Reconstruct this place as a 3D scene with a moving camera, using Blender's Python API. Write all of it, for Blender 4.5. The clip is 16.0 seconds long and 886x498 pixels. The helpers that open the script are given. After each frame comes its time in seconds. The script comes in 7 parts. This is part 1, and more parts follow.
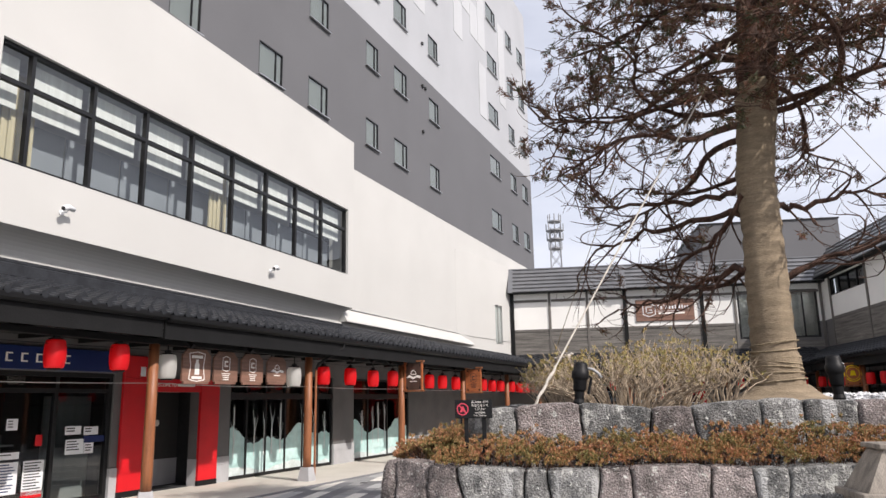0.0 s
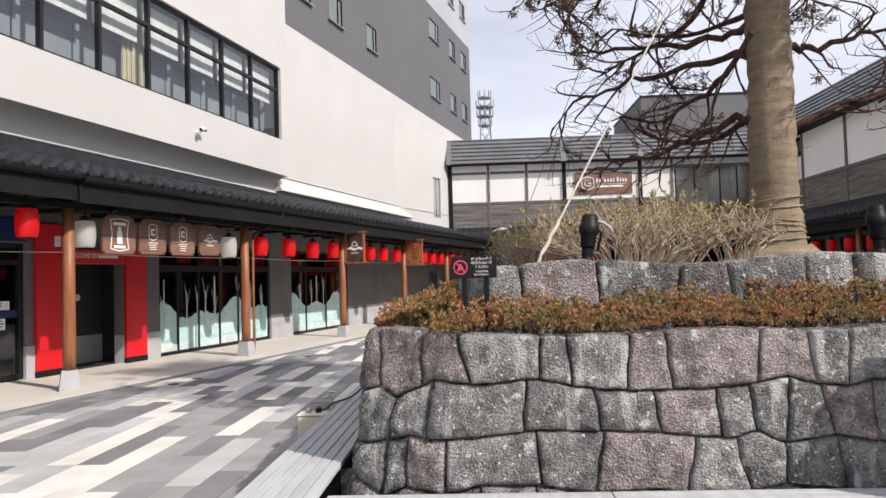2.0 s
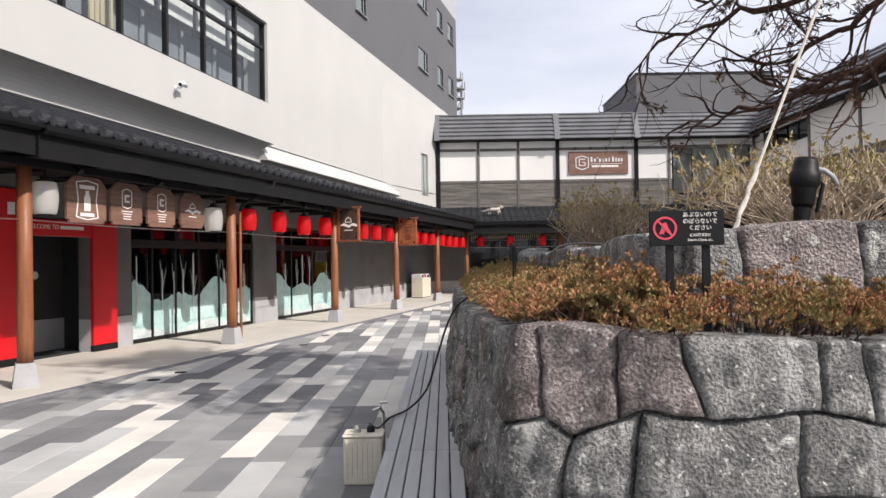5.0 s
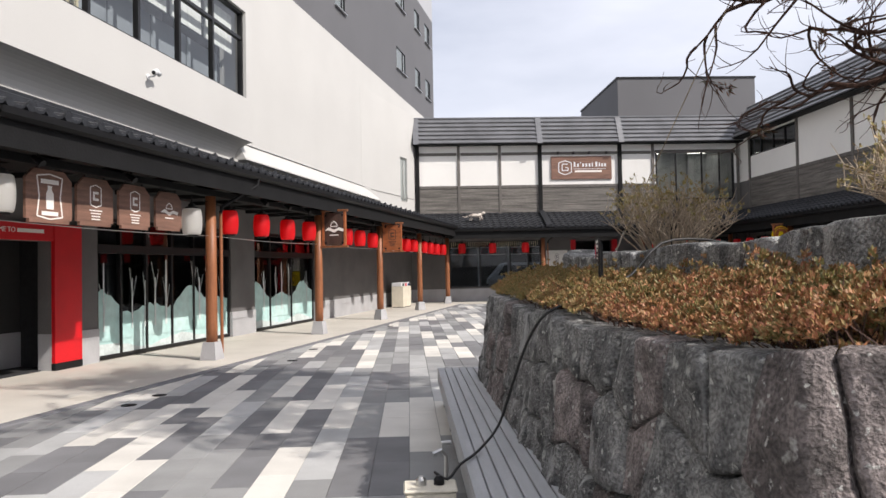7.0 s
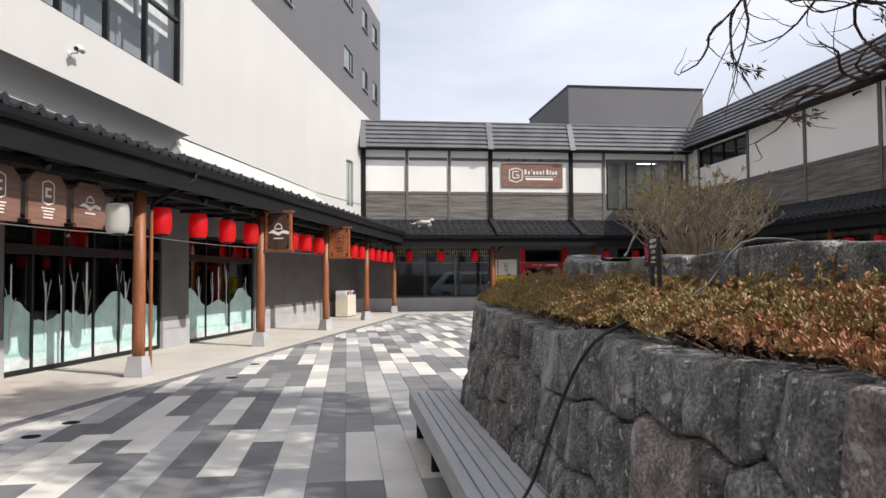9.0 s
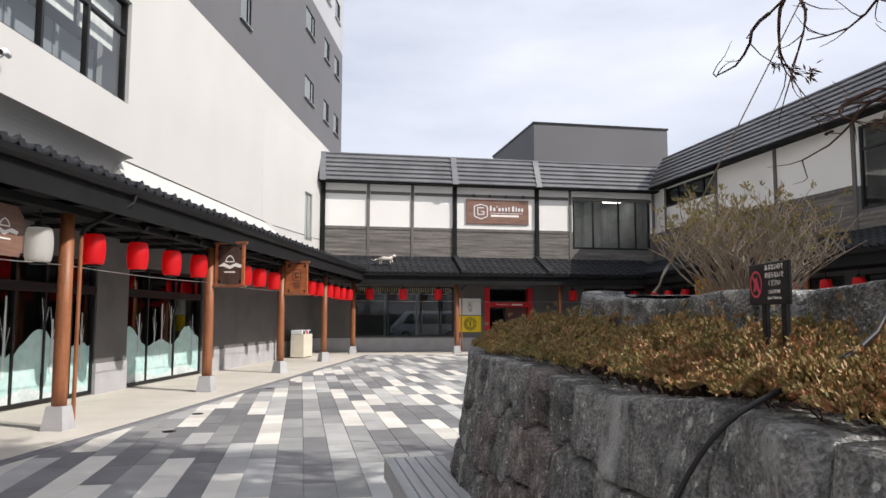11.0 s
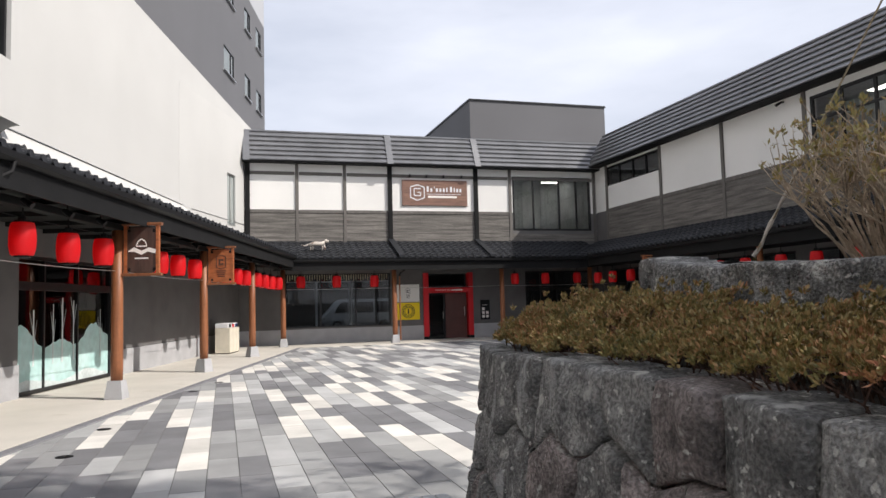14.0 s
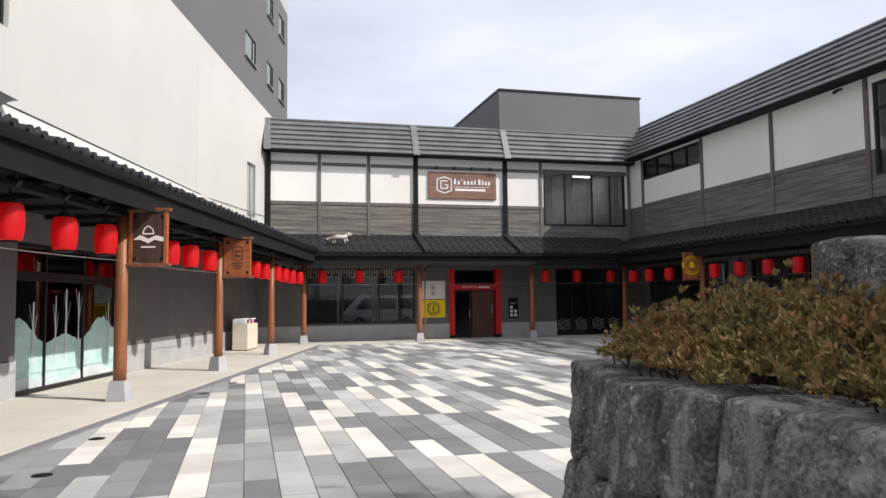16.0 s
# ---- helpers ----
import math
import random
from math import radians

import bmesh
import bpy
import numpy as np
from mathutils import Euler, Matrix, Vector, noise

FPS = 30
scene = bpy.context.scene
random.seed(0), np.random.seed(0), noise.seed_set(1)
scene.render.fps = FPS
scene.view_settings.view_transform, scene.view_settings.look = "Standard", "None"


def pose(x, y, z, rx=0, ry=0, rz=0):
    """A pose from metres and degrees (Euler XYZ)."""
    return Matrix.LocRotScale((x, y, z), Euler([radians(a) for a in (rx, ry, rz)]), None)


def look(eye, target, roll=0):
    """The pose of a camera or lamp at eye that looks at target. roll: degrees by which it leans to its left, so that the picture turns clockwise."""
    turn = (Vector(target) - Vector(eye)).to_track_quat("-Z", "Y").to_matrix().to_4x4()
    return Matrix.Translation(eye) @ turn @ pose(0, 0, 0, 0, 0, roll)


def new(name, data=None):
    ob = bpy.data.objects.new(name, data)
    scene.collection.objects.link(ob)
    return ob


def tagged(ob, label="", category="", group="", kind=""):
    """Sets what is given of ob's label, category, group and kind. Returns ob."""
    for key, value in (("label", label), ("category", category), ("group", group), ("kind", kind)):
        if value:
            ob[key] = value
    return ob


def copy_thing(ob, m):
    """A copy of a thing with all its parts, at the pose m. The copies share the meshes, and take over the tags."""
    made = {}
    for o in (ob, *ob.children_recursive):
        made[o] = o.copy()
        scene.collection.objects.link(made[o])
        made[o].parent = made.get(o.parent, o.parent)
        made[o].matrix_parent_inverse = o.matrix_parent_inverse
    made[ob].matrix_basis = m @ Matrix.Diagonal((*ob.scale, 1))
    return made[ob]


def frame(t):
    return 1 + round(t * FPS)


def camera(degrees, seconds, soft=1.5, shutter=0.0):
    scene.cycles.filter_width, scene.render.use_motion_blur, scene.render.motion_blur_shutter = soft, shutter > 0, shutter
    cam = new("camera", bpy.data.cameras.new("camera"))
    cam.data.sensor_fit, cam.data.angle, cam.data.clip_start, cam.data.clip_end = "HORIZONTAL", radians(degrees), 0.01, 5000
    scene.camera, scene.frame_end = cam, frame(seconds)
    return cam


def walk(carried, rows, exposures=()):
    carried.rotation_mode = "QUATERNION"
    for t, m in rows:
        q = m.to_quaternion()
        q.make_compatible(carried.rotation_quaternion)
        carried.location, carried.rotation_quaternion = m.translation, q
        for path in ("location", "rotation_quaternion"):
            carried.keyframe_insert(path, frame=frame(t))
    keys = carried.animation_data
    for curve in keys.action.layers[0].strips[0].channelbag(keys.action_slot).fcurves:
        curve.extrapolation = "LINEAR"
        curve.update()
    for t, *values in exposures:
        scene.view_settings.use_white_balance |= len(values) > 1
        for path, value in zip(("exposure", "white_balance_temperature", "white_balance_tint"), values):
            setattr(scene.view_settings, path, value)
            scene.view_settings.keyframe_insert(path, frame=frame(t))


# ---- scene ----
cam = camera(62.0, 16.0)
PATH = [
    (0, (0.127, 0.541, 1.775), (-0.151, 2.479, 2.185), -1.1),
    (0.5, (-0.033, 0.863, 1.735), (-0.298, 2.818, 2.068), -1.5),
    (1, (-0.186, 1.116, 1.717), (-0.404, 3.09, 1.959), -0.9),
    (1.5, (-0.379, 1.393, 1.702), (-0.521, 3.382, 1.848), -1.0),
    (2, (-0.496, 1.687, 1.658), (-0.591, 3.683, 1.736), -1.6),
    (2.5, (-0.621, 2.013, 1.637), (-0.671, 4.012, 1.673), -0.6),
    (3, (-0.798, 2.333, 1.635), (-0.803, 4.333, 1.653), -0.5),
    (3.5, (-0.94, 2.658, 1.609), (-0.905, 4.657, 1.644), -0.6),
    (4, (-1.139, 2.969, 1.61), (-1.096, 4.968, 1.662), 0.0),
    (4.5, (-1.388, 3.259, 1.628), (-1.378, 5.259, 1.666), -0.7),
    (4.7, (-1.458, 3.38, 1.618), (-1.464, 5.379, 1.65), -0.9),
    (6.8, (-2.201, 4.704, 1.566), (-2.125, 6.702, 1.605), -1.1),
    (7, (-2.266, 4.828, 1.559), (-2.173, 6.825, 1.614), -1.1),
    (7.5, (-2.457, 5.136, 1.566), (-2.303, 7.128, 1.636), -0.8),
    (8, (-2.552, 5.454, 1.538), (-2.344, 7.442, 1.61), -0.2),
    (10.3, (-2.582, 6.935, 1.544), (-2.266, 8.906, 1.67), -0.6),
    (10.5, (-2.613, 7.07, 1.541), (-2.279, 9.037, 1.683), -0.3),
    (11, (-2.63, 7.377, 1.545), (-2.256, 9.333, 1.728), 0.1),
    (11.5, (-2.662, 7.712, 1.539), (-2.255, 9.659, 1.751), -0.2),
    (12, (-2.726, 8.033, 1.538), (-2.247, 9.963, 1.747), -0.4),
    (12.5, (-2.726, 8.306, 1.523), (-2.191, 10.223, 1.718), -0.5),
    (13, (-2.706, 8.599, 1.524), (-2.149, 10.511, 1.709), -0.5),
    (13.5, (-2.731, 8.903, 1.536), (-2.164, 10.814, 1.694), -1.0),
    (14, (-2.715, 9.18, 1.525), (-2.144, 11.092, 1.672), -1.5),
    (14.5, (-2.65, 9.515, 1.537), (-2.084, 11.428, 1.68), -1.9),
    (15, (-2.65, 9.837, 1.522), (-2.077, 11.749, 1.65), -1.4),
    (15.5, (-2.633, 10.133, 1.513), (-2.074, 12.049, 1.64), -1.0),
    (16, (-2.566, 10.472, 1.53), (-2.052, 12.399, 1.671), -0.7),
]
walk(cam, [(t, look(eye, target, roll)) for t, eye, target, roll in PATH], [(0, 0.5, 6500, 14.5), (4.7, 0.5, 6500, 14.5), (10.5, 0.5, 6450, 12.5), (16, 0.5, 6450, 12.5)])

# ---- light ----
SUN_AZ, SUN_EL = math.atan2(0.82, -0.57), radians(41)   # sun over +x, slightly -y
world = bpy.data.worlds.new("sky")
scene.world = world
world.use_nodes = True
wn = world.node_tree
sky = wn.nodes.new("ShaderNodeTexSky")
sky.sky_type, sky.sun_disc = "NISHITA", False
sky.sun_elevation, sky.sun_rotation = SUN_EL, SUN_AZ
sky.air_density, sky.dust_density, sky.ozone_density = 1.0, 3.0, 1.0
haze = wn.nodes.new("ShaderNodeMix")            # thin high cloud over the blue
haze.data_type = "RGBA"
haze.inputs[7].default_value = (9.0, 9.4, 10.3, 1)
wtc = wn.nodes.new("ShaderNodeTexCoord")
wmap = wn.nodes.new("ShaderNodeMapping")
wmap.inputs["Scale"].default_value = (1.2, 1.2, 4.0)
wnoise = wn.nodes.new("ShaderNodeTexNoise")
wnoise.inputs["Scale"].default_value, wnoise.inputs["Detail"].default_value = 2.2, 6
wramp = wn.nodes.new("ShaderNodeMapRange")
wramp.inputs[1].default_value, wramp.inputs[2].default_value = 0.3, 0.7
wramp.inputs[3].default_value, wramp.inputs[4].default_value = 0.55, 0.92
wn.links.new(wtc.outputs["Generated"], wmap.inputs[0])
wn.links.new(wmap.outputs[0], wnoise.inputs["Vector"])
wn.links.new(wnoise.outputs[0], wramp.inputs[0])
wn.links.new(wramp.outputs[0], haze.inputs[0])
wn.links.new(sky.outputs[0], haze.inputs[6])
wbg = wn.nodes["Background"]
wbg.inputs["Strength"].default_value = 0.079
wn.links.new(haze.outputs[2], wbg.inputs["Color"])
sun = new("sun", bpy.data.lights.new("sun", "SUN"))
sun.data.energy, sun.data.angle, sun.data.color = 3.3, radians(0.6), (1.0, 0.95, 0.87)
sun.matrix_world = look((0, 0, 0), (-0.82 * math.cos(SUN_EL), 0.57 * math.cos(SUN_EL), -math.sin(SUN_EL)))


# ---- materials ----
def mat(name, col, rough=0.7, metal=0.0, var=0.15, scale=3.0, fine=40.0, bump=0.15, rnd=0.0, stretch=(1, 1, 1), col2=None, spot=(), dist=0.02, world_space=False, det=3, streak=None, island=False, grain=(0.3, 0.7)):
    """Two scales of noise on colour, roughness and relief; rnd varies it by object or by loose piece; spot = (colour, scale, threshold), ..."""
    m = bpy.data.materials.new(name)
    m.use_nodes = True
    nt = m.node_tree
    N, K = nt.nodes, nt.links.new
    b = N["Principled BSDF"]
    b.inputs["Roughness"].default_value, b.inputs["Metallic"].default_value = rough, metal
    tc = N.new("ShaderNodeTexCoord")
    mp = N.new("ShaderNodeMapping")
    mp.inputs["Scale"].default_value = stretch
    if world_space:
        geo = N.new("ShaderNodeNewGeometry")
        K(geo.outputs["Position"], mp.inputs[0])
    else:
        K(tc.outputs["Object"], mp.inputs[0])
    big, small = N.new("ShaderNodeTexNoise"), N.new("ShaderNodeTexNoise")
    big.inputs["Scale"].default_value, big.inputs["Detail"].default_value = scale, 4
    small.inputs["Scale"].default_value, small.inputs["Detail"].default_value = fine, det
    K(mp.outputs[0], big.inputs["Vector"])
    K(mp.outputs[0], small.inputs["Vector"])
    c2 = col2 or tuple(max(0.0, c * (1 - 2 * var)) for c in col)
    mix = N.new("ShaderNodeMix")
    mix.data_type = "RGBA"
    mr = N.new("ShaderNodeMapRange")
    mr.inputs[1].default_value, mr.inputs[2].default_value = 0.35, 0.68
    K(big.outputs[0], mr.inputs[0])
    K(mr.outputs[0], mix.inputs[0])
    mix.inputs[6].default_value, mix.inputs[7].default_value = (*col, 1), (*c2, 1)
    hsv = N.new("ShaderNodeHueSaturation")
    mv = N.new("ShaderNodeMapRange")
    mv.inputs[3].default_value, mv.inputs[4].default_value = 1 - var, 1 + var
    mv.inputs[1].default_value, mv.inputs[2].default_value = grain
    K(small.outputs[0], mv.inputs[0])
    val = mv.outputs[0]
    if rnd:
        oi = N.new("ShaderNodeNewGeometry" if island else "ShaderNodeObjectInfo")
        ro = N.new("ShaderNodeMapRange")
        ro.inputs[3].default_value, ro.inputs[4].default_value = 1 - rnd, 1 + rnd
        K(oi.outputs["Random Per Island" if island else "Random"], ro.inputs[0])
        mul = N.new("ShaderNodeMath")
        mul.operation = "MULTIPLY"
        K(val, mul.inputs[0])
        K(ro.outputs[0], mul.inputs[1])
        val = mul.outputs[0]
    K(val, hsv.inputs["Value"])
    K(mix.outputs[2], hsv.inputs["Color"])
    out = hsv.outputs[0]
    for sc, ss, th in spot:
        sn = N.new("ShaderNodeTexNoise")
        sn.inputs["Scale"].default_value, sn.inputs["Detail"].default_value = ss, 5
        K(mp.outputs[0], sn.inputs["Vector"])
        sr = N.new("ShaderNodeMapRange")
        sr.inputs[1].default_value, sr.inputs[2].default_value = th, th + 0.06
        K(sn.outputs[0], sr.inputs[0])
        sm = N.new("ShaderNodeMix")
        sm.data_type = "RGBA"
        sm.inputs[7].default_value = (*sc, 1)
        K(sr.outputs[0], sm.inputs[0])
        K(out, sm.inputs[6])
        out = sm.outputs[2]
    if streak:
        km = N.new("ShaderNodeMapping")
        km.inputs["Scale"].default_value = (7, 7, 0.5)
        kg = N.new("ShaderNodeNewGeometry")
        kn = N.new("ShaderNodeTexNoise")
        kn.inputs["Scale"].default_value, kn.inputs["Detail"].default_value = 1.0, 4
        kr = N.new("ShaderNodeMapRange")
        kr.inputs[1].default_value, kr.inputs[2].default_value, kr.inputs[4].default_value = 0.585, 0.67, 0.85
        ks = N.new("ShaderNodeMix")
        ks.data_type = "RGBA"
        ks.inputs[7].default_value = (*streak, 1)
        K(kg.outputs["Position"], km.inputs[0])
        K(km.outputs[0], kn.inputs["Vector"])
        K(kn.outputs[0], kr.inputs[0])
        K(kr.outputs[0], ks.inputs[0])
        K(out, ks.inputs[6])
        out = ks.outputs[2]
    K(out, b.inputs["Base Color"])
    if bump:
        bp = N.new("ShaderNodeBump")
        bp.inputs["Strength"].default_value, bp.inputs["Distance"].default_value = bump, dist
        add = N.new("ShaderNodeMath")
        add.operation = "ADD"
        K(big.outputs[0], add.inputs[0])
        K(small.outputs[0], add.inputs[1])
        K(add.outputs[0], bp.inputs["Height"])
        K(bp.outputs[0], b.inputs["Normal"])
    return m


def glass(name, tint, ior=1.5):
    m = bpy.data.materials.new(name)
    m.use_nodes = True
    nt = m.node_tree
    nt.nodes.remove(nt.nodes["Principled BSDF"])
    tr, gl, mx, fr = (nt.nodes.new(n) for n in ("ShaderNodeBsdfTransparent", "ShaderNodeBsdfGlossy", "ShaderNodeMixShader", "ShaderNodeFresnel"))
    tr.inputs[0].default_value = (*tint, 1)
    gl.inputs["Roughness"].default_value = 0.015
    fr.inputs[0].default_value = ior
    nt.links.new(fr.outputs[0], mx.inputs[0])
    nt.links.new(tr.outputs[0], mx.inputs[1])
    nt.links.new(gl.outputs[0], mx.inputs[2])
    nt.links.new(mx.outputs[0], nt.nodes["Material Output"].inputs[0])
    return m


WHITE = mat("white_plaster", (0.54, 0.535, 0.515), 0.85, var=0.03, scale=0.4, fine=60, bump=0.06)
HOTEL = mat("dark_grey_panel", (0.125, 0.125, 0.132), 0.7, var=0.05, scale=0.3, fine=30, bump=0.04)
HOTEL_L = mat("light_grey_panel", (0.42, 0.43, 0.45), 0.7, var=0.05, scale=0.3, fine=30, bump=0.04)
STEELG = mat("weathered_grey_steel", (0.30, 0.305, 0.315), 0.6, metal=0.3, var=0.1, scale=1, fine=20, bump=0.02)
HOTEL_P = mat("pale_grey_panel", (0.50, 0.51, 0.525), 0.7, var=0.04, scale=0.3, fine=30, bump=0.04)
CHAR = mat("charcoal_wall", (0.145, 0.139, 0.136), 0.8, var=0.1, scale=1.5, fine=60, bump=0.1)
PLINTH = mat("concrete_plinth", (0.42, 0.42, 0.43), 0.85, var=0.08, scale=2, fine=70, bump=0.1)
PORCH = mat("porch_concrete", (0.60, 0.565, 0.50), 0.85, var=0.06, scale=0.9, fine=80, bump=0.1, spot=(((0.52, 0.485, 0.42), 1.3, 0.62),))
# charcoal wall copy, darkened in colour for the shade of the entrance recess
ENTRY = mat("shaded_charcoal_wall", (0.05, 0.048, 0.047), 0.8, var=0.1, scale=1.5, fine=60, bump=0.1)
KERB = mat("kerb_stone", (0.20, 0.20, 0.21), 0.85, var=0.1, scale=4, fine=90)
# white plaster again, its colour raised to lift the shaded wing walls
WINGW = mat("lifted_white_plaster", (0.83, 0.82, 0.79), 0.85, var=0.03, scale=0.5, fine=60, bump=0.06)
GREYCURT = mat("grey_green_curtain", (0.22, 0.245, 0.235), 0.85, var=0.08, scale=2, fine=30, stretch=(8, 8, 0.4), bump=0.1)
DARKSIGN = mat("dark_brown_sign_board", (0.085, 0.048, 0.036), 0.5, var=0.2, scale=2, fine=30, stretch=(8, 4, 0.7))
TILE = mat("kawara_tile", (0.030, 0.032, 0.037), 0.5, var=0.2, scale=6, fine=50, bump=0.1, rnd=0.2)
METALROOF = mat("ribbed_metal_roof", (0.23, 0.232, 0.24), 0.33, metal=0.5, var=0.12, scale=1.2, fine=40, bump=0.05)
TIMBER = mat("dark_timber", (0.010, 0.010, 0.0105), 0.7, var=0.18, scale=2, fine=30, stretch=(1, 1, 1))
POSTW = mat("orange_brown_post", (0.285, 0.105, 0.042), 0.5, var=0.18, scale=3, fine=30, stretch=(6, 6, 0.6), rnd=0.12, bump=0.1)
SIDING = mat("grey_plank_siding", (0.205, 0.19, 0.172), 0.8, var=0.28, scale=1.5, fine=18, stretch=(0.5, 0.5, 9), rnd=0.1)
SIDING_R = mat("grey_column", (0.15, 0.138, 0.126), 0.75, var=0.15, scale=2, fine=25, stretch=(5, 5, 0.5))
BLACK = mat("black_metal", (0.011, 0.011, 0.012), 0.5, var=0.1, scale=6, fine=80, bump=0.03)
FRAME = mat("bronze_black_frame", (0.018, 0.018, 0.019), 0.4, metal=0.4, var=0.08, scale=5, fine=60, bump=0.02)
RED = mat("red_paint", (0.64, 0.007, 0.013), 0.45, var=0.07, scale=2, fine=50, bump=0.04)
LANT = mat("red_lantern_vinyl", (0.95, 0.022, 0.03), 0.4, var=0.04, scale=4, fine=60, bump=0.04, rnd=0.06)
LANTW = mat("white_lantern_vinyl", (0.74, 0.73, 0.70), 0.5, var=0.04, scale=4, fine=60, bump=0.05)
SIGNW = mat("brown_sign_board", (0.26, 0.14, 0.10), 0.5, var=0.22, scale=2, fine=30, stretch=(0.7, 4, 8), rnd=0.1)
ORANGEW = mat("orange_wood_sign", (0.42, 0.13, 0.045), 0.5, var=0.2, scale=2, fine=30, stretch=(2, 2, 8))
SIGNT = mat("sign_cream_print", (0.88, 0.84, 0.79), 0.6, var=0.02, bump=0)
PAPER = mat("white_paper", (0.75, 0.76, 0.78), 0.7, var=0.04, scale=5, fine=40, bump=0.02)
BLUE = mat("blue_fascia", (0.008, 0.022, 0.11), 0.4, var=0.06, bump=0.02)
YELLOW = mat("yellow_sign", (0.90, 0.66, 0.0), 0.5, var=0.04, bump=0.02)
INK = mat("black_print", (0.015, 0.015, 0.016), 0.6, var=0.05, bump=0)
FILM = mat("teal_window_film", (0.38, 0.60, 0.575), 0.7, var=0.1, scale=1.2, fine=6, bump=0, col2=(0.52, 0.70, 0.68))
FROST = mat("frosted_pane", (0.34, 0.37, 0.355), 0.25, var=0.05, scale=1, fine=20, bump=0.02)
FILMW = mat("white_window_film", (0.62, 0.69, 0.68), 0.7, var=0.1, scale=3, fine=20, bump=0)
# near-black for walls, floors and ceilings: the rooms' dimness is in the colour
ROOM = mat("painted_dim_room", (0.032, 0.032, 0.035), 0.9, var=0.15, scale=1, fine=10, bump=0)
ROOMM = mat("grey_room", (0.60, 0.62, 0.62), 0.9, var=0.15, scale=1, fine=10, bump=0)
ROOML = mat("pale_room", (0.50, 0.51, 0.50), 0.9, var=0.1, scale=0.6, fine=6, bump=0)
BLIND = mat("white_blind", (0.80, 0.82, 0.80), 0.8, var=0.08, scale=1, fine=30, stretch=(8, 8, 0.4), bump=0.05)
CURTAIN = mat("cream_curtain", (0.62, 0.55, 0.36), 0.85, var=0.08, scale=2, fine=30, stretch=(8, 8, 0.4), bump=0.1)
BROWND = mat("brown_door", (0.09, 0.028, 0.020), 0.45, var=0.1, bump=0.03)
STEEL = mat("brushed_steel", (0.55, 0.55, 0.54), 0.3, metal=0.9, var=0.05, bump=0.02)
STONE = mat("grey_wall_stone", (0.36, 0.355, 0.34), 0.92, var=0.36, scale=8, fine=70, bump=1.0, rnd=0.26, col2=(0.11, 0.111, 0.11), spot=(((0.62, 0.62, 0.58), 7, 0.625), ((0.70, 0.70, 0.66), 30, 0.62)), dist=0.06, det=5, streak=(0.58, 0.58, 0.57), world_space=True, grain=(0.38, 0.62))
STONE_P = mat("pinkish_wall_stone", (0.38, 0.325, 0.31), 0.92, var=0.36, scale=8, fine=70, bump=1.0, rnd=0.26, col2=(0.14, 0.122, 0.115), spot=(((0.58, 0.57, 0.53), 11, 0.63), ((0.68, 0.67, 0.63), 30, 0.63)), dist=0.06, det=5, world_space=True, grain=(0.38, 0.62))
JOINT = mat("dark_stone_joint", (0.02, 0.019, 0.018), 0.95, var=0.2, scale=8, fine=50)
SOIL = mat("planting_soil", (0.055, 0.040, 0.030), 0.95, var=0.3, scale=8, fine=60, bump=0.5)
DECK = mat("grey_composite_deck", (0.45, 0.46, 0.47), 0.7, var=0.08, scale=3, fine=60, stretch=(6, 0.6, 6), rnd=0.05, bump=0.1)
S_DARK = mat("dark_paver", (0.19, 0.19, 0.195), 0.8, var=0.10, scale=2, fine=120, bump=0.12, rnd=0.12, dist=0.004, world_space=True)
S_MID = mat("grey_paver", (0.295, 0.297, 0.292), 0.8, var=0.10, scale=2, fine=120, bump=0.12, rnd=0.12, dist=0.004, world_space=True)
S_LIGHT = mat("light_grey_paver", (0.45, 0.452, 0.444), 0.8, var=0.09, scale=2, fine=120, bump=0.12, rnd=0.12, dist=0.004, world_space=True)
S_WHITE = mat("cream_paver", (0.68, 0.655, 0.60), 0.8, var=0.07, scale=2, fine=120, bump=0.12, rnd=0.06, dist=0.004, world_space=True)
GROUND = mat("joint_sand_ground", (0.19, 0.187, 0.178), 0.95, var=0.15, scale=0.5, fine=30)
BARK = mat("dark_brown_bark", (0.125, 0.066, 0.046), 0.9, var=0.35, scale=6, fine=40, stretch=(3, 3, 0.6), bump=0.8)
WRAP = mat("burlap_trunk_wrap", (0.30, 0.235, 0.160), 0.95, var=0.2, scale=3, fine=30, stretch=(1, 1, 6), bump=0.5, col2=(0.20, 0.155, 0.105))
ROPEM = mat("hemp_rope", (0.36, 0.29, 0.19), 0.9, var=0.2, scale=20, fine=120)
CLOTH = mat("white_rope_sleeve", (0.55, 0.51, 0.45), 0.9, var=0.1, scale=10, fine=60)
RUBBER = mat("black_cable", (0.014, 0.014, 0.014), 0.55, var=0.1, bump=0.02)
BEIGE = mat("beige_plastic_box", (0.68, 0.63, 0.52), 0.6, var=0.06, scale=4, fine=50, bump=0.05)
TWIG = mat("brown_twig", (0.56, 0.45, 0.33), 0.9, var=0.25, scale=10, fine=60)
for m in (TILE, TIMBER, BLACK):
    m.node_tree.nodes["Principled BSDF"].inputs["Specular IOR Level"].default_value = 0.22
